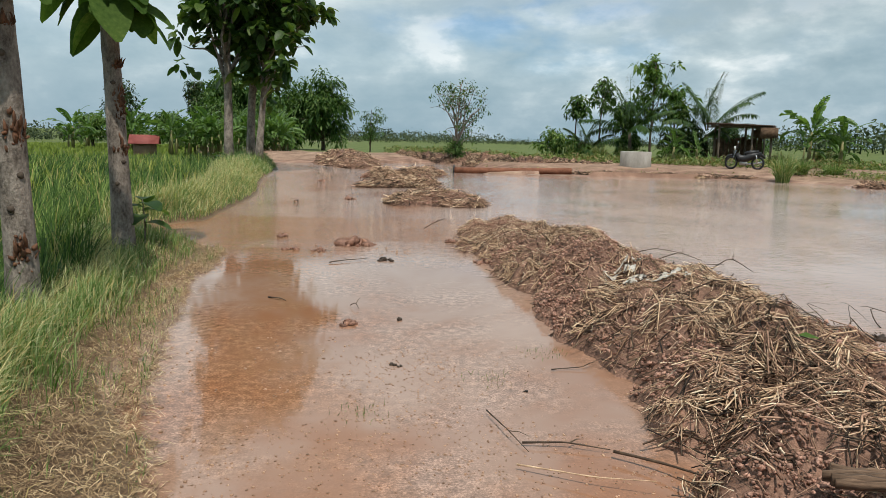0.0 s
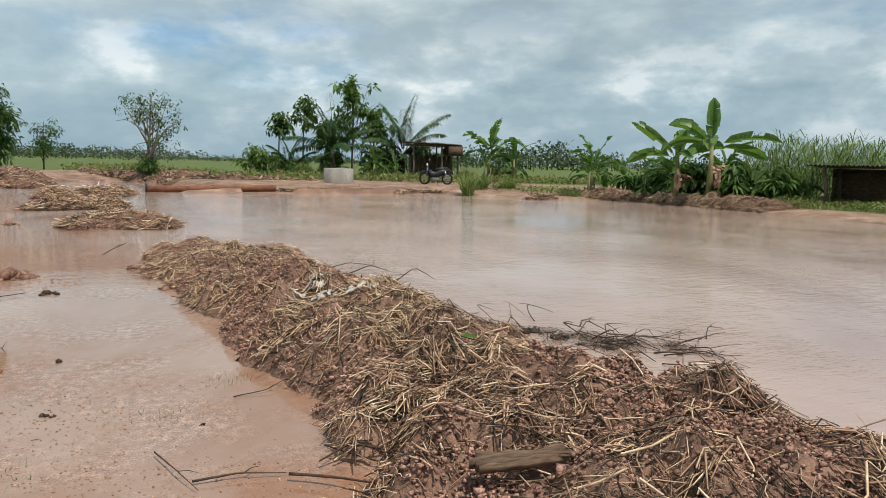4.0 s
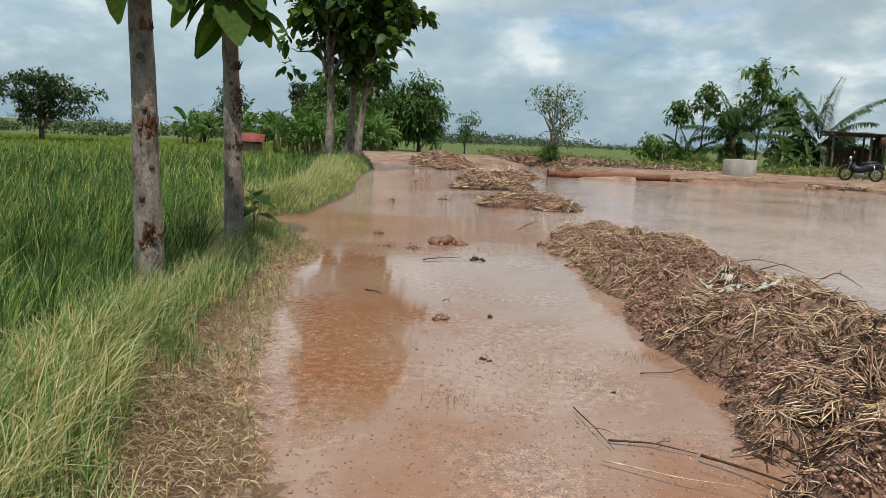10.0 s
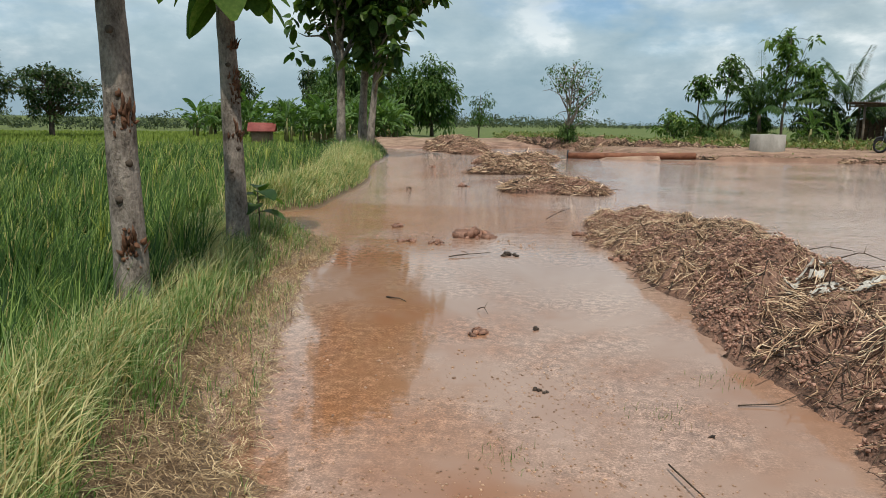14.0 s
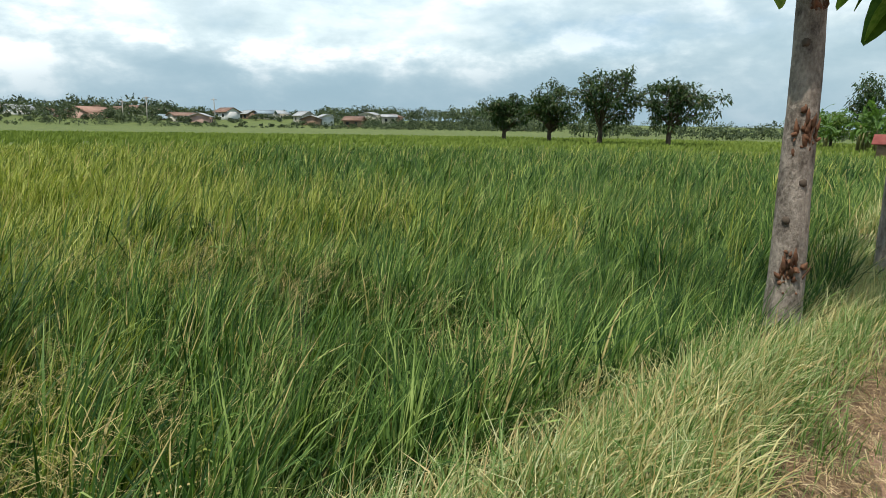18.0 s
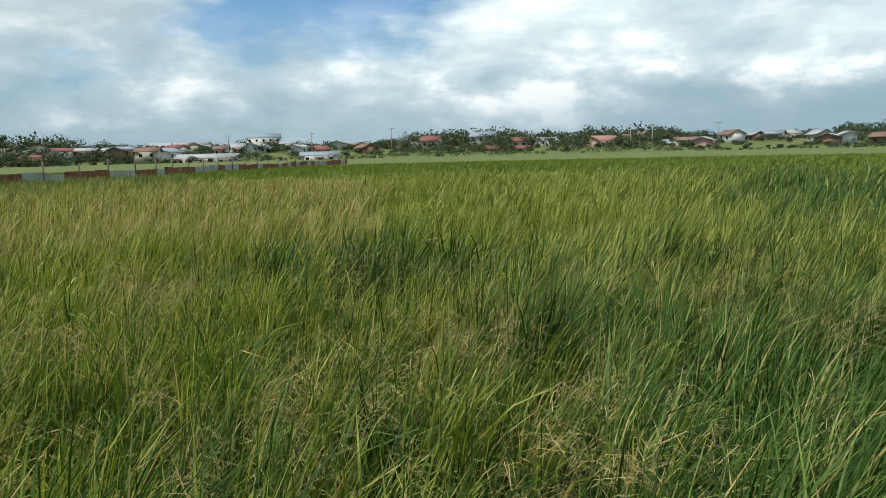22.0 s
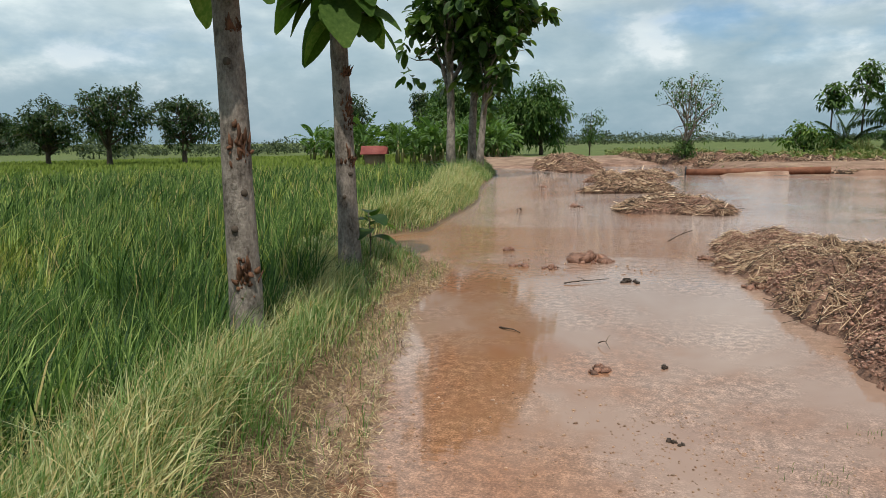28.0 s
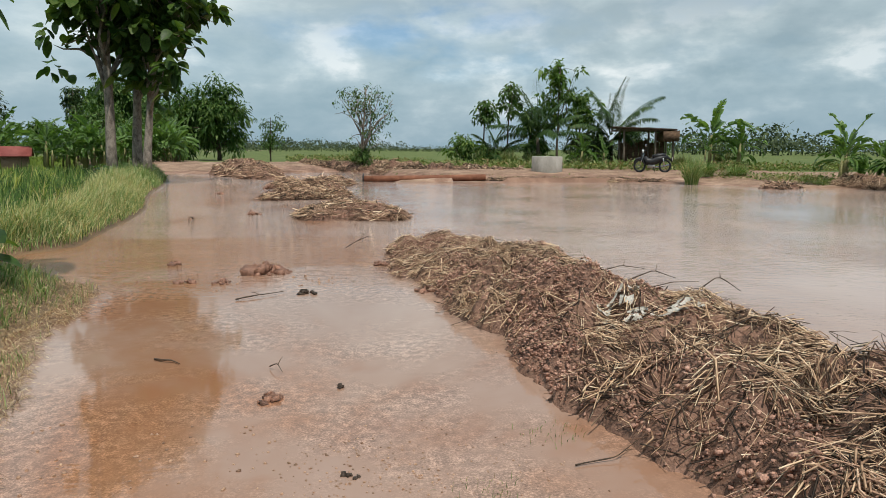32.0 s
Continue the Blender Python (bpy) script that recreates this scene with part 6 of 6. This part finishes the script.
# small weed in the shallow water and big-leaved seedlings by the teaks
for x, y in ((-0.42, 3.0), (0.75, 4.2), (0.35, 3.6)):
    q = np.column_stack([rng.normal(x, 0.09, 70), rng.normal(y, 0.08, 70), np.full(70, -0.01)])
    g = blades(Geo(), q, rng.uniform(0.02, 0.07, 70), np.full(70, 0.003), rng.normal(0, 0.03, (70, 2)))
    tagged(place("water_weed", g, M["weed"]), "thin sprigs of weed in shallow water", "weed", kind="stuff")
for x, y, h in ((-3.72, 7.62, 0.6), (-9.3, 27.5, 0.55), (-8.8, 28.4, 0.5), (-9.9, 28.9, 0.8), (-10.4, 29.6, 0.9)):
    root = thing("teak_seedling", "low teak shoot with a few broad drooping leaves", "plant", x, y, on_land(x, y))
    g = tube(Geo(), [(0, 0, -0.05), (0.02, 0, h * 0.5), (0.0, 0, h)], [0.012, 0.01, 0.006], 6)
    part("stem", g, M["bark"], root)
    a = np.arange(7) * 2.4
    g = leaves(Geo(), np.column_stack([a * 0, a * 0, np.linspace(0.5, 1, 7) * h]), np.column_stack([np.cos(a), np.sin(a), a * 0 + 0.3]), np.tile([0, 0, 1.0], (7, 1)), np.full(7, 0.36), np.full(7, 0.24), BIG, 0.5, 0.1)
    part("leaf", g, M["teak_leaf"], root)


# ---- well ring, pipe, motorcycle, sheds ----
def lathe(geo, profile, sides=32):
    p = np.asarray(profile, float)
    a = np.arange(sides) * 2 * math.pi / sides
    v = np.stack([p[:, None, 0] * np.cos(a), p[:, None, 0] * np.sin(a), np.repeat(p[:, None, 1], sides, 1)], -1)
    i, j = np.meshgrid(np.arange(len(p) - 1), np.arange(sides), indexing="ij")
    return geo.put(v, np.stack([i * sides + j, i * sides + (j + 1) % sides, (i + 1) * sides + (j + 1) % sides, (i + 1) * sides + j], -1))


well = thing("well_ring", "grey concrete well rings standing on the far bank", "well", 9.85, 36.2, 0.0)
for z0, z1 in ((-0.1, 1.15),):
    ring_part = part("concrete_ring", lathe(Geo(), [(0.70, z0), (0.80, z0), (0.81, z0 + 0.02), (0.80, z1 - 0.02), (0.785, z1), (0.715, z1), (0.70, z1 - 0.02), (0.70, z0)]), M["concrete"], well)

pipe = thing("iron_pipe", "long rusty brown pipe lying along the pond edge", "pipe", 0.2, 32.6, 0.12, -5)
part("barrel", tube(Geo(), [(0, 0, 0), (2.7, 0.02, 0.03), (5.6, 0, 0.1)], [0.15, 0.15, 0.15], 16), M["rust"], pipe)
part("end_flange", tube(Geo(), [(-0.03, 0, 0.02), (0.03, 0, 0.02)], [0.24, 0.24], 16), M["black"], pipe, "dark end flange")
strip = thing("plastic_strip", "pale torn plastic strip at the waterline", "plastic strip", 3.6, 31.5, 0.02)
for k in range(3):
    part("sheet", leaves(Geo(), np.array([[0.6 * k, 0.05 * k, 0.0]]), np.array([[1, 0.05, 0.02]]), np.array([[0, 0, 1.0]]), np.array([0.7]), np.array([0.16]), (0.7, 1, 0.8, 0.6), 0.0, 0.1), M["white"], strip)


def motorcycle(x, y, z, turn):
    root = thing("motorcycle", "small dark step-through motorcycle parked on the bank", "motorcycle", x, y, z, turn)
    root.scale = (1.02, 1.05, 1.12)
    for wx in (-0.61, 0.61):
        wheel = part("wheel", tube(Geo(), [(wx, -0.04, 0.29), (wx, 0.04, 0.29)], [0.04, 0.04], 12), M["chrome"], root)
        a = np.linspace(0, 2 * math.pi, 25)
        g = Geo()
        v = np.stack([np.stack([wx + (0.255 + 0.05 * math.cos(b)) * np.cos(a), 0 * a + 0.05 * math.sin(b), 0.29 + (0.255 + 0.05 * math.cos(b)) * np.sin(a)], 1) for b in np.linspace(0, 2 * math.pi, 9)])
        i, j = np.meshgrid(np.arange(8), np.arange(24), indexing="ij")
        g.put(v, np.stack([i * 25 + j, i * 25 + j + 1, (i + 1) * 25 + j + 1, (i + 1) * 25 + j], -1))
        part("tyre", g, M["black"], wheel)
        for k in range(8):
            t = k * math.pi / 4
            part("spoke", tube(Geo(), [(wx, 0, 0.29), (wx + 0.23 * math.cos(t), 0, 0.29 + 0.23 * math.sin(t))], 0.006, 5), M["chrome"], wheel)
    part("body", tube(Geo(), [(0.42, 0, 0.66), (0.25, 0, 0.48), (0.0, 0, 0.46), (-0.25, 0, 0.58), (-0.75, 0, 0.70)], [0.13, 0.17, 0.17, 0.18, 0.09], 10), M["black"], root)
    part("engine", tube(Geo(), [(0.22, 0, 0.30), (-0.12, 0, 0.28)], [0.11, 0.12], 10), M["zinc"], root)
    part("seat", tube(Geo(), [(0.02, 0, 0.70), (-0.25, 0, 0.74), (-0.62, 0, 0.79)], [0.08, 0.11, 0.07], 10), M["black"], root)
    part("leg_shield", leaves(Geo(), np.array([[0.52, 0, 0.86]]), np.array([[-0.35, 0, -1.0]]), np.array([[1.0, 0, -0.35]]), np.array([0.55]), np.array([0.46]), (0.5, 1, 1, 0.8), 0.0, 0.15), M["black"], root)
    for sy in (-0.07, 0.07):
        part("fork", tube(Geo(), [(0.61, sy, 0.29), (0.42, sy, 0.85)], 0.02, 6), M["chrome"], root)
        part("shock", tube(Geo(), [(-0.58, sy * 1.6, 0.32), (-0.48, sy * 1.6, 0.66)], 0.03, 6), M["chrome"], root)
        m = part("mirror", tube(Geo(), [(0.37, sy * 4, 0.97), (0.36, sy * 4.4, 1.16)], 0.006, 5), M["black"], root)
        part("mirror_glass", tube(Geo(), [(0.35, sy * 4.4, 1.2), (0.37, sy * 4.4, 1.2)], 0.06, 10), M["chrome"], m)
    part("handlebar", tube(Geo(), [(0.30, -0.34, 0.98), (0.40, -0.12, 0.98), (0.40, 0.12, 0.98), (0.30, 0.34, 0.98)], 0.016, 6), M["black"], root)
    part("headlight", tube(Geo(), [(0.44, 0, 0.95), (0.52, 0, 0.94)], [0.07, 0.09], 12), M["plate"], root, "pale headlight glass")
    part("front_mudguard", tube(Geo(), [(0.90, 0, 0.42), (0.78, 0, 0.58), (0.6, 0, 0.63), (0.42, 0, 0.55)], [0.03, 0.06, 0.06, 0.04], 8), M["black"], root)
    part("rear_mudguard", tube(Geo(), [(-0.45, 0, 0.64), (-0.75, 0, 0.66), (-0.93, 0, 0.5)], [0.07, 0.07, 0.04], 8), M["black"], root)
    part("number_plate", box(Geo(), (-0.955, -0.1, 0.52), (-0.94, 0.1, 0.68)), M["plate"], root, "white plate")
    part("exhaust", tube(Geo(), [(0.1, -0.13, 0.22), (-0.3, -0.15, 0.24), (-0.85, -0.16, 0.34)], [0.025, 0.04, 0.045], 8), M["chrome"], root)
    part("side_stand", tube(Geo(), [(-0.05, 0.1, 0.25), (-0.1, 0.25, 0.0)], 0.012, 5), M["black"], root)


motorcycle(14.9, 34.5, on_land(14.9, 34.5) - 0.01, 160)


def corrugated(geo, x0, x1, y0, y1, z_at, waves, amp, thick=0.012):
    n = waves * 6 + 1
    xs = np.linspace(x0, x1, n)
    w0 = amp * np.sin(np.linspace(0, waves * 2 * math.pi, n))
    v = []
    for dz0 in (0, -thick):
        for y in (y0, y1):
            v.append(np.column_stack([xs, np.full(n, y), z_at(xs, y) + w0 + dz0]))
    v = np.concatenate(v)
    f = []
    for a, b in ((0, 1), (2, 3), (0, 2), (1, 3)):
        for i in range(n - 1):
            f.append([a * n + i, a * n + i + 1, b * n + i + 1, b * n + i])
    return geo.put(v, f)


shed = thing("field_shed", "open field shed on posts with brown corrugated roof", "shed", 16.3, 42.4, 0.3, -14)
for px, py, ph in ((0.2, 0, 2.5), (2.1, 0, 2.45), (3.2, 0.1, 2.2), (0.25, 2.4, 2.5), (2.1, 2.4, 2.5), (3.2, 2.4, 2.3)):
    part("post", tube(Geo(), [(px, py, -0.3), (px + 0.03, py, ph * 0.5), (px, py, ph)], [0.08, 0.07, 0.065], 8, 0.05), M["wood"], shed)
for py in (0.0, 2.4):
    part("beam", tube(Geo(), [(-0.3, py, 2.45), (1.5, py, 2.47), (3.4, py, 2.40)], 0.05, 7, 0.04), M["wood"], shed)
for k in range(5):
    part("rafter", tube(Geo(), [(-0.15 + 0.8 * k, -0.45, 2.47), (-0.15 + 0.8 * k, 2.9, 2.6)], 0.035, 6), M["wood"], shed)
for k in range(4):
    part("roof_sheet", corrugated(Geo(), -0.4 + 0.92 * k, 0.56 + 0.92 * k, -0.55, 3.0, lambda x, y: 2.60 + 0.05 * (y > 0) - 0.04 * x + 0.004 * k, 7, 0.035), M["roof_brown"], shed)
for k in range(6):
    part("thatch_strip", box(Geo(), (2.5 + 0.02 * k, -0.5 + 0.55 * k, 1.75 + 0.05 * (k % 3)), (3.45 + 0.03 * (k % 2), 0.02 + 0.55 * k, 2.38 - 0.02 * k)), M["thatch"], shed, "sagging strip of old thatch")
for k in range(9):
    part("back_board", box(Geo(), (0.2 + 0.33 * k, 2.46 + 0.01 * (k % 2), 0.25), (0.5 + 0.33 * k, 2.5 + 0.01 * (k % 2), 1.7 + 0.08 * (k % 3))), M["thatch"], shed)
part("bench", box(Geo(), (0.5, 1.2, 0.45), (3.0, 2.2, 0.52)), M["wood"], shed)
for px in (0.6, 2.9):
    part("bench_leg", tube(Geo(), [(px, 1.3, -0.1), (px, 1.3, 0.45)], 0.04, 6), M["wood"], shed)
part("rail", tube(Geo(), [(1.9, 0.05, 0.75), (4.0, 0.1, 0.65)], 0.03, 6), M["wood"], shed)

lean = thing("lean_to", "low lean-to with rusty dark sheet roof beside the cane", "lean-to", 25.0, 18.3, 0.22, -60)
for px, py, tip in ((0, 0, -0.25), (3.4, 0, -0.1), (0.1, 2.0, 0), (3.4, 2.0, 0)):
    part("post", tube(Geo(), [(px, py, -0.2), (px + tip, py, 1.58)], [0.08, 0.07], 8, 0.05), M["wood"], lean)
for k in range(4):
    part("roof_sheet", corrugated(Geo(), -0.8 + 1.3 * k, 0.55 + 1.3 * k, -0.7, 2.6, lambda x, y: 1.62 - 0.06 * (y > 0) + 0.004 * k, 9, 0.025), M["old_iron"], lean)
part("back_board", box(Geo(), (-0.2, 2.05, 0.0), (3.6, 2.1, 1.5)), M["thatch"], lean)

hut = thing("small_hut", "small timber hut with red sheet roof beyond the rice", "hut", -21.2, 47.2, 0.1, 18)
hut.scale = (0.78, 0.78, 0.85)
part("wall", box(Geo(), (-0.9, -0.7, -0.3), (0.9, 0.7, 0.95)), M["wall_brown"], hut)
for s in (-1, 1):
    g = Geo()
    g.put([(-1.25, 0, 1.62), (1.25, 0, 1.62), (1.25, s * 1.1, 0.92), (-1.25, s * 1.1, 0.92), (-1.25, 0, 1.58), (1.25, 0, 1.58), (1.25, s * 1.1, 0.88), (-1.25, s * 1.1, 0.88)], [[0, 1, 2, 3], [7, 6, 5, 4], [3, 2, 6, 7], [0, 3, 7, 4], [1, 5, 6, 2]])
    part("roof_sheet", g, M["red_paint"], hut)


# ---- fence of old sheets and posts across the field ----
fence = thing("sheet_fence", "low fence of rusty and grey iron sheets on posts", "fence", -45, -29, 0.0)
fp = np.array([(-40, -38.0), (-45, -31.0), (-52, -29.0), (-60, -28.6), (-72, -27.0), (-88, -25.6), (-104, -25.4)]) - np.array([-45, -29])
cum = np.concatenate([[0], np.cumsum(np.linalg.norm(np.diff(fp, axis=0), axis=1))])
for k in range(int(cum[-1] / 1.25)):
    a, b = k * 1.25, k * 1.25 + 1.22
    pa, pb = [np.array([np.interp(s, cum, fp[:, i]) for i in range(2)]) for s in (a, b)]
    d = pb - pa
    turn = math.atan2(d[1], d[0])
    low = rng.uniform(0.75, 0.95)
    m = Matrix.Translation((pa[0], pa[1], 0)) @ Matrix.Rotation(turn, 4, "Z")
    g = Geo()
    n = 25
    xs = np.linspace(0, np.linalg.norm(d), n)
    wv = 0.02 * np.sin(xs * 2 * math.pi / 0.12)
    v = np.concatenate([np.column_stack([xs, wv + o, np.full(n, z)]) for o in (0, 0.006) for z in (0.0, low)])
    v = np.array([tuple(m @ Vector(p)) for p in v])
    f = [[q * n + i, q * n + i + 1, (q + 1) * n + i + 1, (q + 1) * n + i] for q in (0, 2) for i in range(n - 1)]
    g.put(v, f)
    part("sheet", g, M["rust" if rng.random() < 0.62 else "zinc"], fence)
    if k % 2 == 0:
        part("post", tube(Geo(), [(pa[0], pa[1], -0.2), (pa[0] + rng.normal(0, 0.05), pa[1], rng.uniform(1.25, 1.9))], 0.06, 6), M["wood"], fence)
grass_q = scatter(9000, -48, -22, -34, -16, lambda x, y: ((x + 33) / 9) ** 2 + ((y + 23) / 5.5) ** 2 < 1)
stand("wild_growth", grass_q, (0.7, 1.15), (0.06, 0.11), (0.02, 0.06), M["weed"], "grey-green wild growth before the sheet fence", "weeds", 3)


# ---- the village and the woods far off ----
def house(x, y, z, wide, deep, tall, rise, turn, wall, roof):
    root = thing("house", "far village house with %s roof and %s walls among trees" % (roof.split("_")[1], wall.split("_")[1]), "house", x, y, z, turn, "village houses")
    part("wall", box(Geo(), (-wide / 2, -deep / 2, -1.5), (wide / 2, deep / 2, tall)), M[wall], root)
    for s in (-1, 1):
        o = 0.6
        v = [(-wide / 2 - o, 0, tall + rise), (wide / 2 + o, 0, tall + rise), (wide / 2 + o, s * (deep / 2 + o), tall - 0.2), (-wide / 2 - o, s * (deep / 2 + o), tall - 0.2)]
        v += [(a, b, c - 0.15) for a, b, c in v]
        part("roof_slope", Geo().put(v, [[0, 1, 2, 3], [7, 6, 5, 4], [3, 2, 6, 7], [0, 3, 7, 4], [1, 5, 6, 2], [0, 4, 5, 1]]), M[roof], root)
        part("gable", Geo().put([(s * wide / 2, -deep / 2, tall), (s * wide / 2, deep / 2, tall), (s * wide / 2, 0.1, tall + rise - 0.1), (s * wide / 2, -0.1, tall + rise - 0.1)], [[0, 1, 2, 3]]), M[wall], root)
    for k in range(max(2, int(wide / 3))):
        wx = -wide / 2 + (k + 0.5) * wide / max(2, int(wide / 3))
        for s in (-1, 1):
            part("window", box(Geo(), (wx - 0.5, s * deep / 2 - 0.03, tall - 1.9), (wx + 0.5, s * deep / 2 + 0.03, tall - 0.8)), M["window_dark"], root)


WALLS, ROOFS = ("wall_cream", "wall_white", "wall_brown", "wall_pink"), ("roof_red", "roof_grey", "roof_grey", "roof_blue", "roof_brown", "roof_brown", "roof_grey")
for x, y, z, wd, dp, tl, rs, wl, rf in ((-252, -30, 4.0, 9, 8, 3.2, 2.2, "wall_cream", "roof_red"), (-262, -11, 4.5, 13, 9, 4.2, 2.2, "wall_white", "roof_blue"), (-250, 31, 2.6, 15, 9, 3.0, 2.2, "wall_pink", "roof_orange"), (-252, 27, 1.6, 16, 7, 2.0, 1.4, "wall_brown", "roof_brown"),
                                        (-228, 92, 0.2, 4, 3, 0.7, 0.7, "wall_white", "roof_grey"), (-245, 55, 1.5, 12, 7, 2.4, 1.6, "wall_brown", "roof_blue"), (-240, -8, 1.2, 9, 7, 2.2, 1.6, "wall_brown", "roof_red"), (-235, 2, 1.0, 8, 7, 2.2, 1.4, "wall_cream", "roof_red"),
                                        (-210, -60, 0.5, 15, 9, 2.4, 1.2, "wall_white", "roof_blue"), (-215, -98, 0.4, 26, 9, 2.4, 1.6, "wall_cream", "roof_grey"), (-205, -150, 0.2, 13, 9, 3.2, 2.2, "wall_brown", "roof_red"), (-330, -165, 3.5, 40, 20, 6, 2.5, "wall_white", "roof_grey"), (-330, -122, 4, 22, 14, 9, 3, "wall_white", "roof_blue"), (-300, -190, 3, 30, 16, 5, 2, "wall_white", "roof_blue"), (-210, 175, 0.3, 16, 10, 3.2, 2.6, "wall_brown", "roof_grey")):
    house(x, y, z - 0.6, wd * 0.72, dp * 0.8, tl * 0.8, rs * 0.75, 90 + rng.uniform(-40, 40), wl, rf)
for k in range(52):
    a = radians(60 + 70 * (k + rng.uniform(-0.45, 0.45)) / 52)
    d = rng.uniform(240, 300)
    x, y = -d * math.sin(a), d * math.cos(a)
    house(x, y, 1.4 + (d - 240) * 0.045 + rng.uniform(-0.4, 0.4), rng.uniform(4, 9), rng.uniform(4, 7), rng.uniform(1.6, 2.6), rng.uniform(0.8, 1.6), rng.uniform(0, 180), WALLS[rng.integers(4)], ROOFS[rng.integers(7)])
for y, h in ((45, 9.0), (38, 7.5), (-42, 10.0), (-70, 9), (-100, 9), (66, 9)):
    root = thing("utility_pole", "pale concrete utility pole before the village", "utility pole", -236, y, 0.5)
    part("pole", tube(Geo(), [(0, 0, -0.5), (0, 0, h)], [0.2, 0.13], 8), M["concrete"], root)
    part("crossarm", box(Geo(), (-0.1, -1.0, h - 0.6), (0.1, 1.0, h - 0.45)), M["concrete"], root)


def woods(name, label, spots, leaf=1.0, per=90):
    """Rows of far trees: spots of (x, y, height, width), each an uneven crown of leaf clumps."""
    g = Geo()
    for x, y, h, wd in spots:
        z0 = on_land(x, y)
        m = 9
        th, rr = rng.uniform(0, 6.28, m), wd * 0.32 * np.sqrt(rng.random(m))
        c = np.column_stack([x + rr * np.cos(th), y + rr * np.sin(th), z0 + h * rng.uniform(0.22, 0.78, m) * (1 - 0.3 * rr / (wd * 0.32))])
        pick = rng.integers(0, m, per)
        p = c[pick] + unit(rng.normal(0, 1, (per, 3))) * rng.uniform(0.2, 1.0, (per, 1)) ** 0.5 * np.array([wd * 0.21, wd * 0.21, h * 0.24])
        p[:, 2] = np.maximum(p[:, 2], z0 + 0.05)
        k = rng.uniform(0.5, 1.2, per) * leaf * (0.22 + 0.085 * min(h, wd))
        a, b = unit(rng.normal(0, 1, (per, 3))) * k[:, None] * 0.55, unit(rng.normal(0, 1, (per, 3))) * k[:, None] * 0.5
        g.put(np.stack([p - a, p - b * 0.8, p + a, p + b], 1), np.arange(per * 4).reshape(-1, 4))
        tube(g, [(x, y, z0 - 0.2), (x, y, z0 + h * 0.5)], [0.025 * h, 0.012 * h], 5)
    return tagged(place(name, g, M["hazed_wood"]), label, "trees", kind="stuff")


def arc(n, a0, a1, d0, d1, h0, h1):
    out = []
    for k in range(n):
        a = radians(a0 + (a1 - a0) * (k + rng.uniform(-0.5, 0.5)) / n)
        d = rng.uniform(d0, d1)
        h = rng.uniform(h0, h1) * (1 + 0.35 * math.sin(9 * a) + 0.2 * math.sin(23 * a + 1))
        out.append((-d * math.sin(a), d * math.cos(a), h, h * rng.uniform(1.3, 2.4)))
    return out


woods("village_trees", "dark green trees between the village houses", arc(120, 48, 135, 224, 246, 1.4, 3.8) + arc(210, 48, 135, 246, 290, 2.2, 5.4) + arc(190, 48, 135, 300, 350, 5, 8.5), 1.0, 340)
woods("field_edge_bushes", "low bushes along the far edge of the rice field", arc(170, 40, 112, 205, 228, 1.0, 2.8), 1.0, 80)
woods("far_woods", "distant dark tree line beyond the fields", arc(260, -75, 52, 330, 430, 4, 9), 1.0, 110)
woods("far_woods", "distant tree line behind the eastern fields", arc(80, -60, -18, 200, 270, 4, 9), 1.0, 150)
woods("far_woods", "low tree line beyond the fields ahead", arc(110, -16, 14, 230, 330, 2, 5), 1.0, 110)
woods("far_woods", "bushes and low trees beyond the rice", arc(70, 14, 46, 105, 150, 1.8, 4.4), 0.9, 160)
woods("far_woods", "trees closing the land behind", arc(110, 135, 285, 230, 330, 4, 9), 1.3, 50)
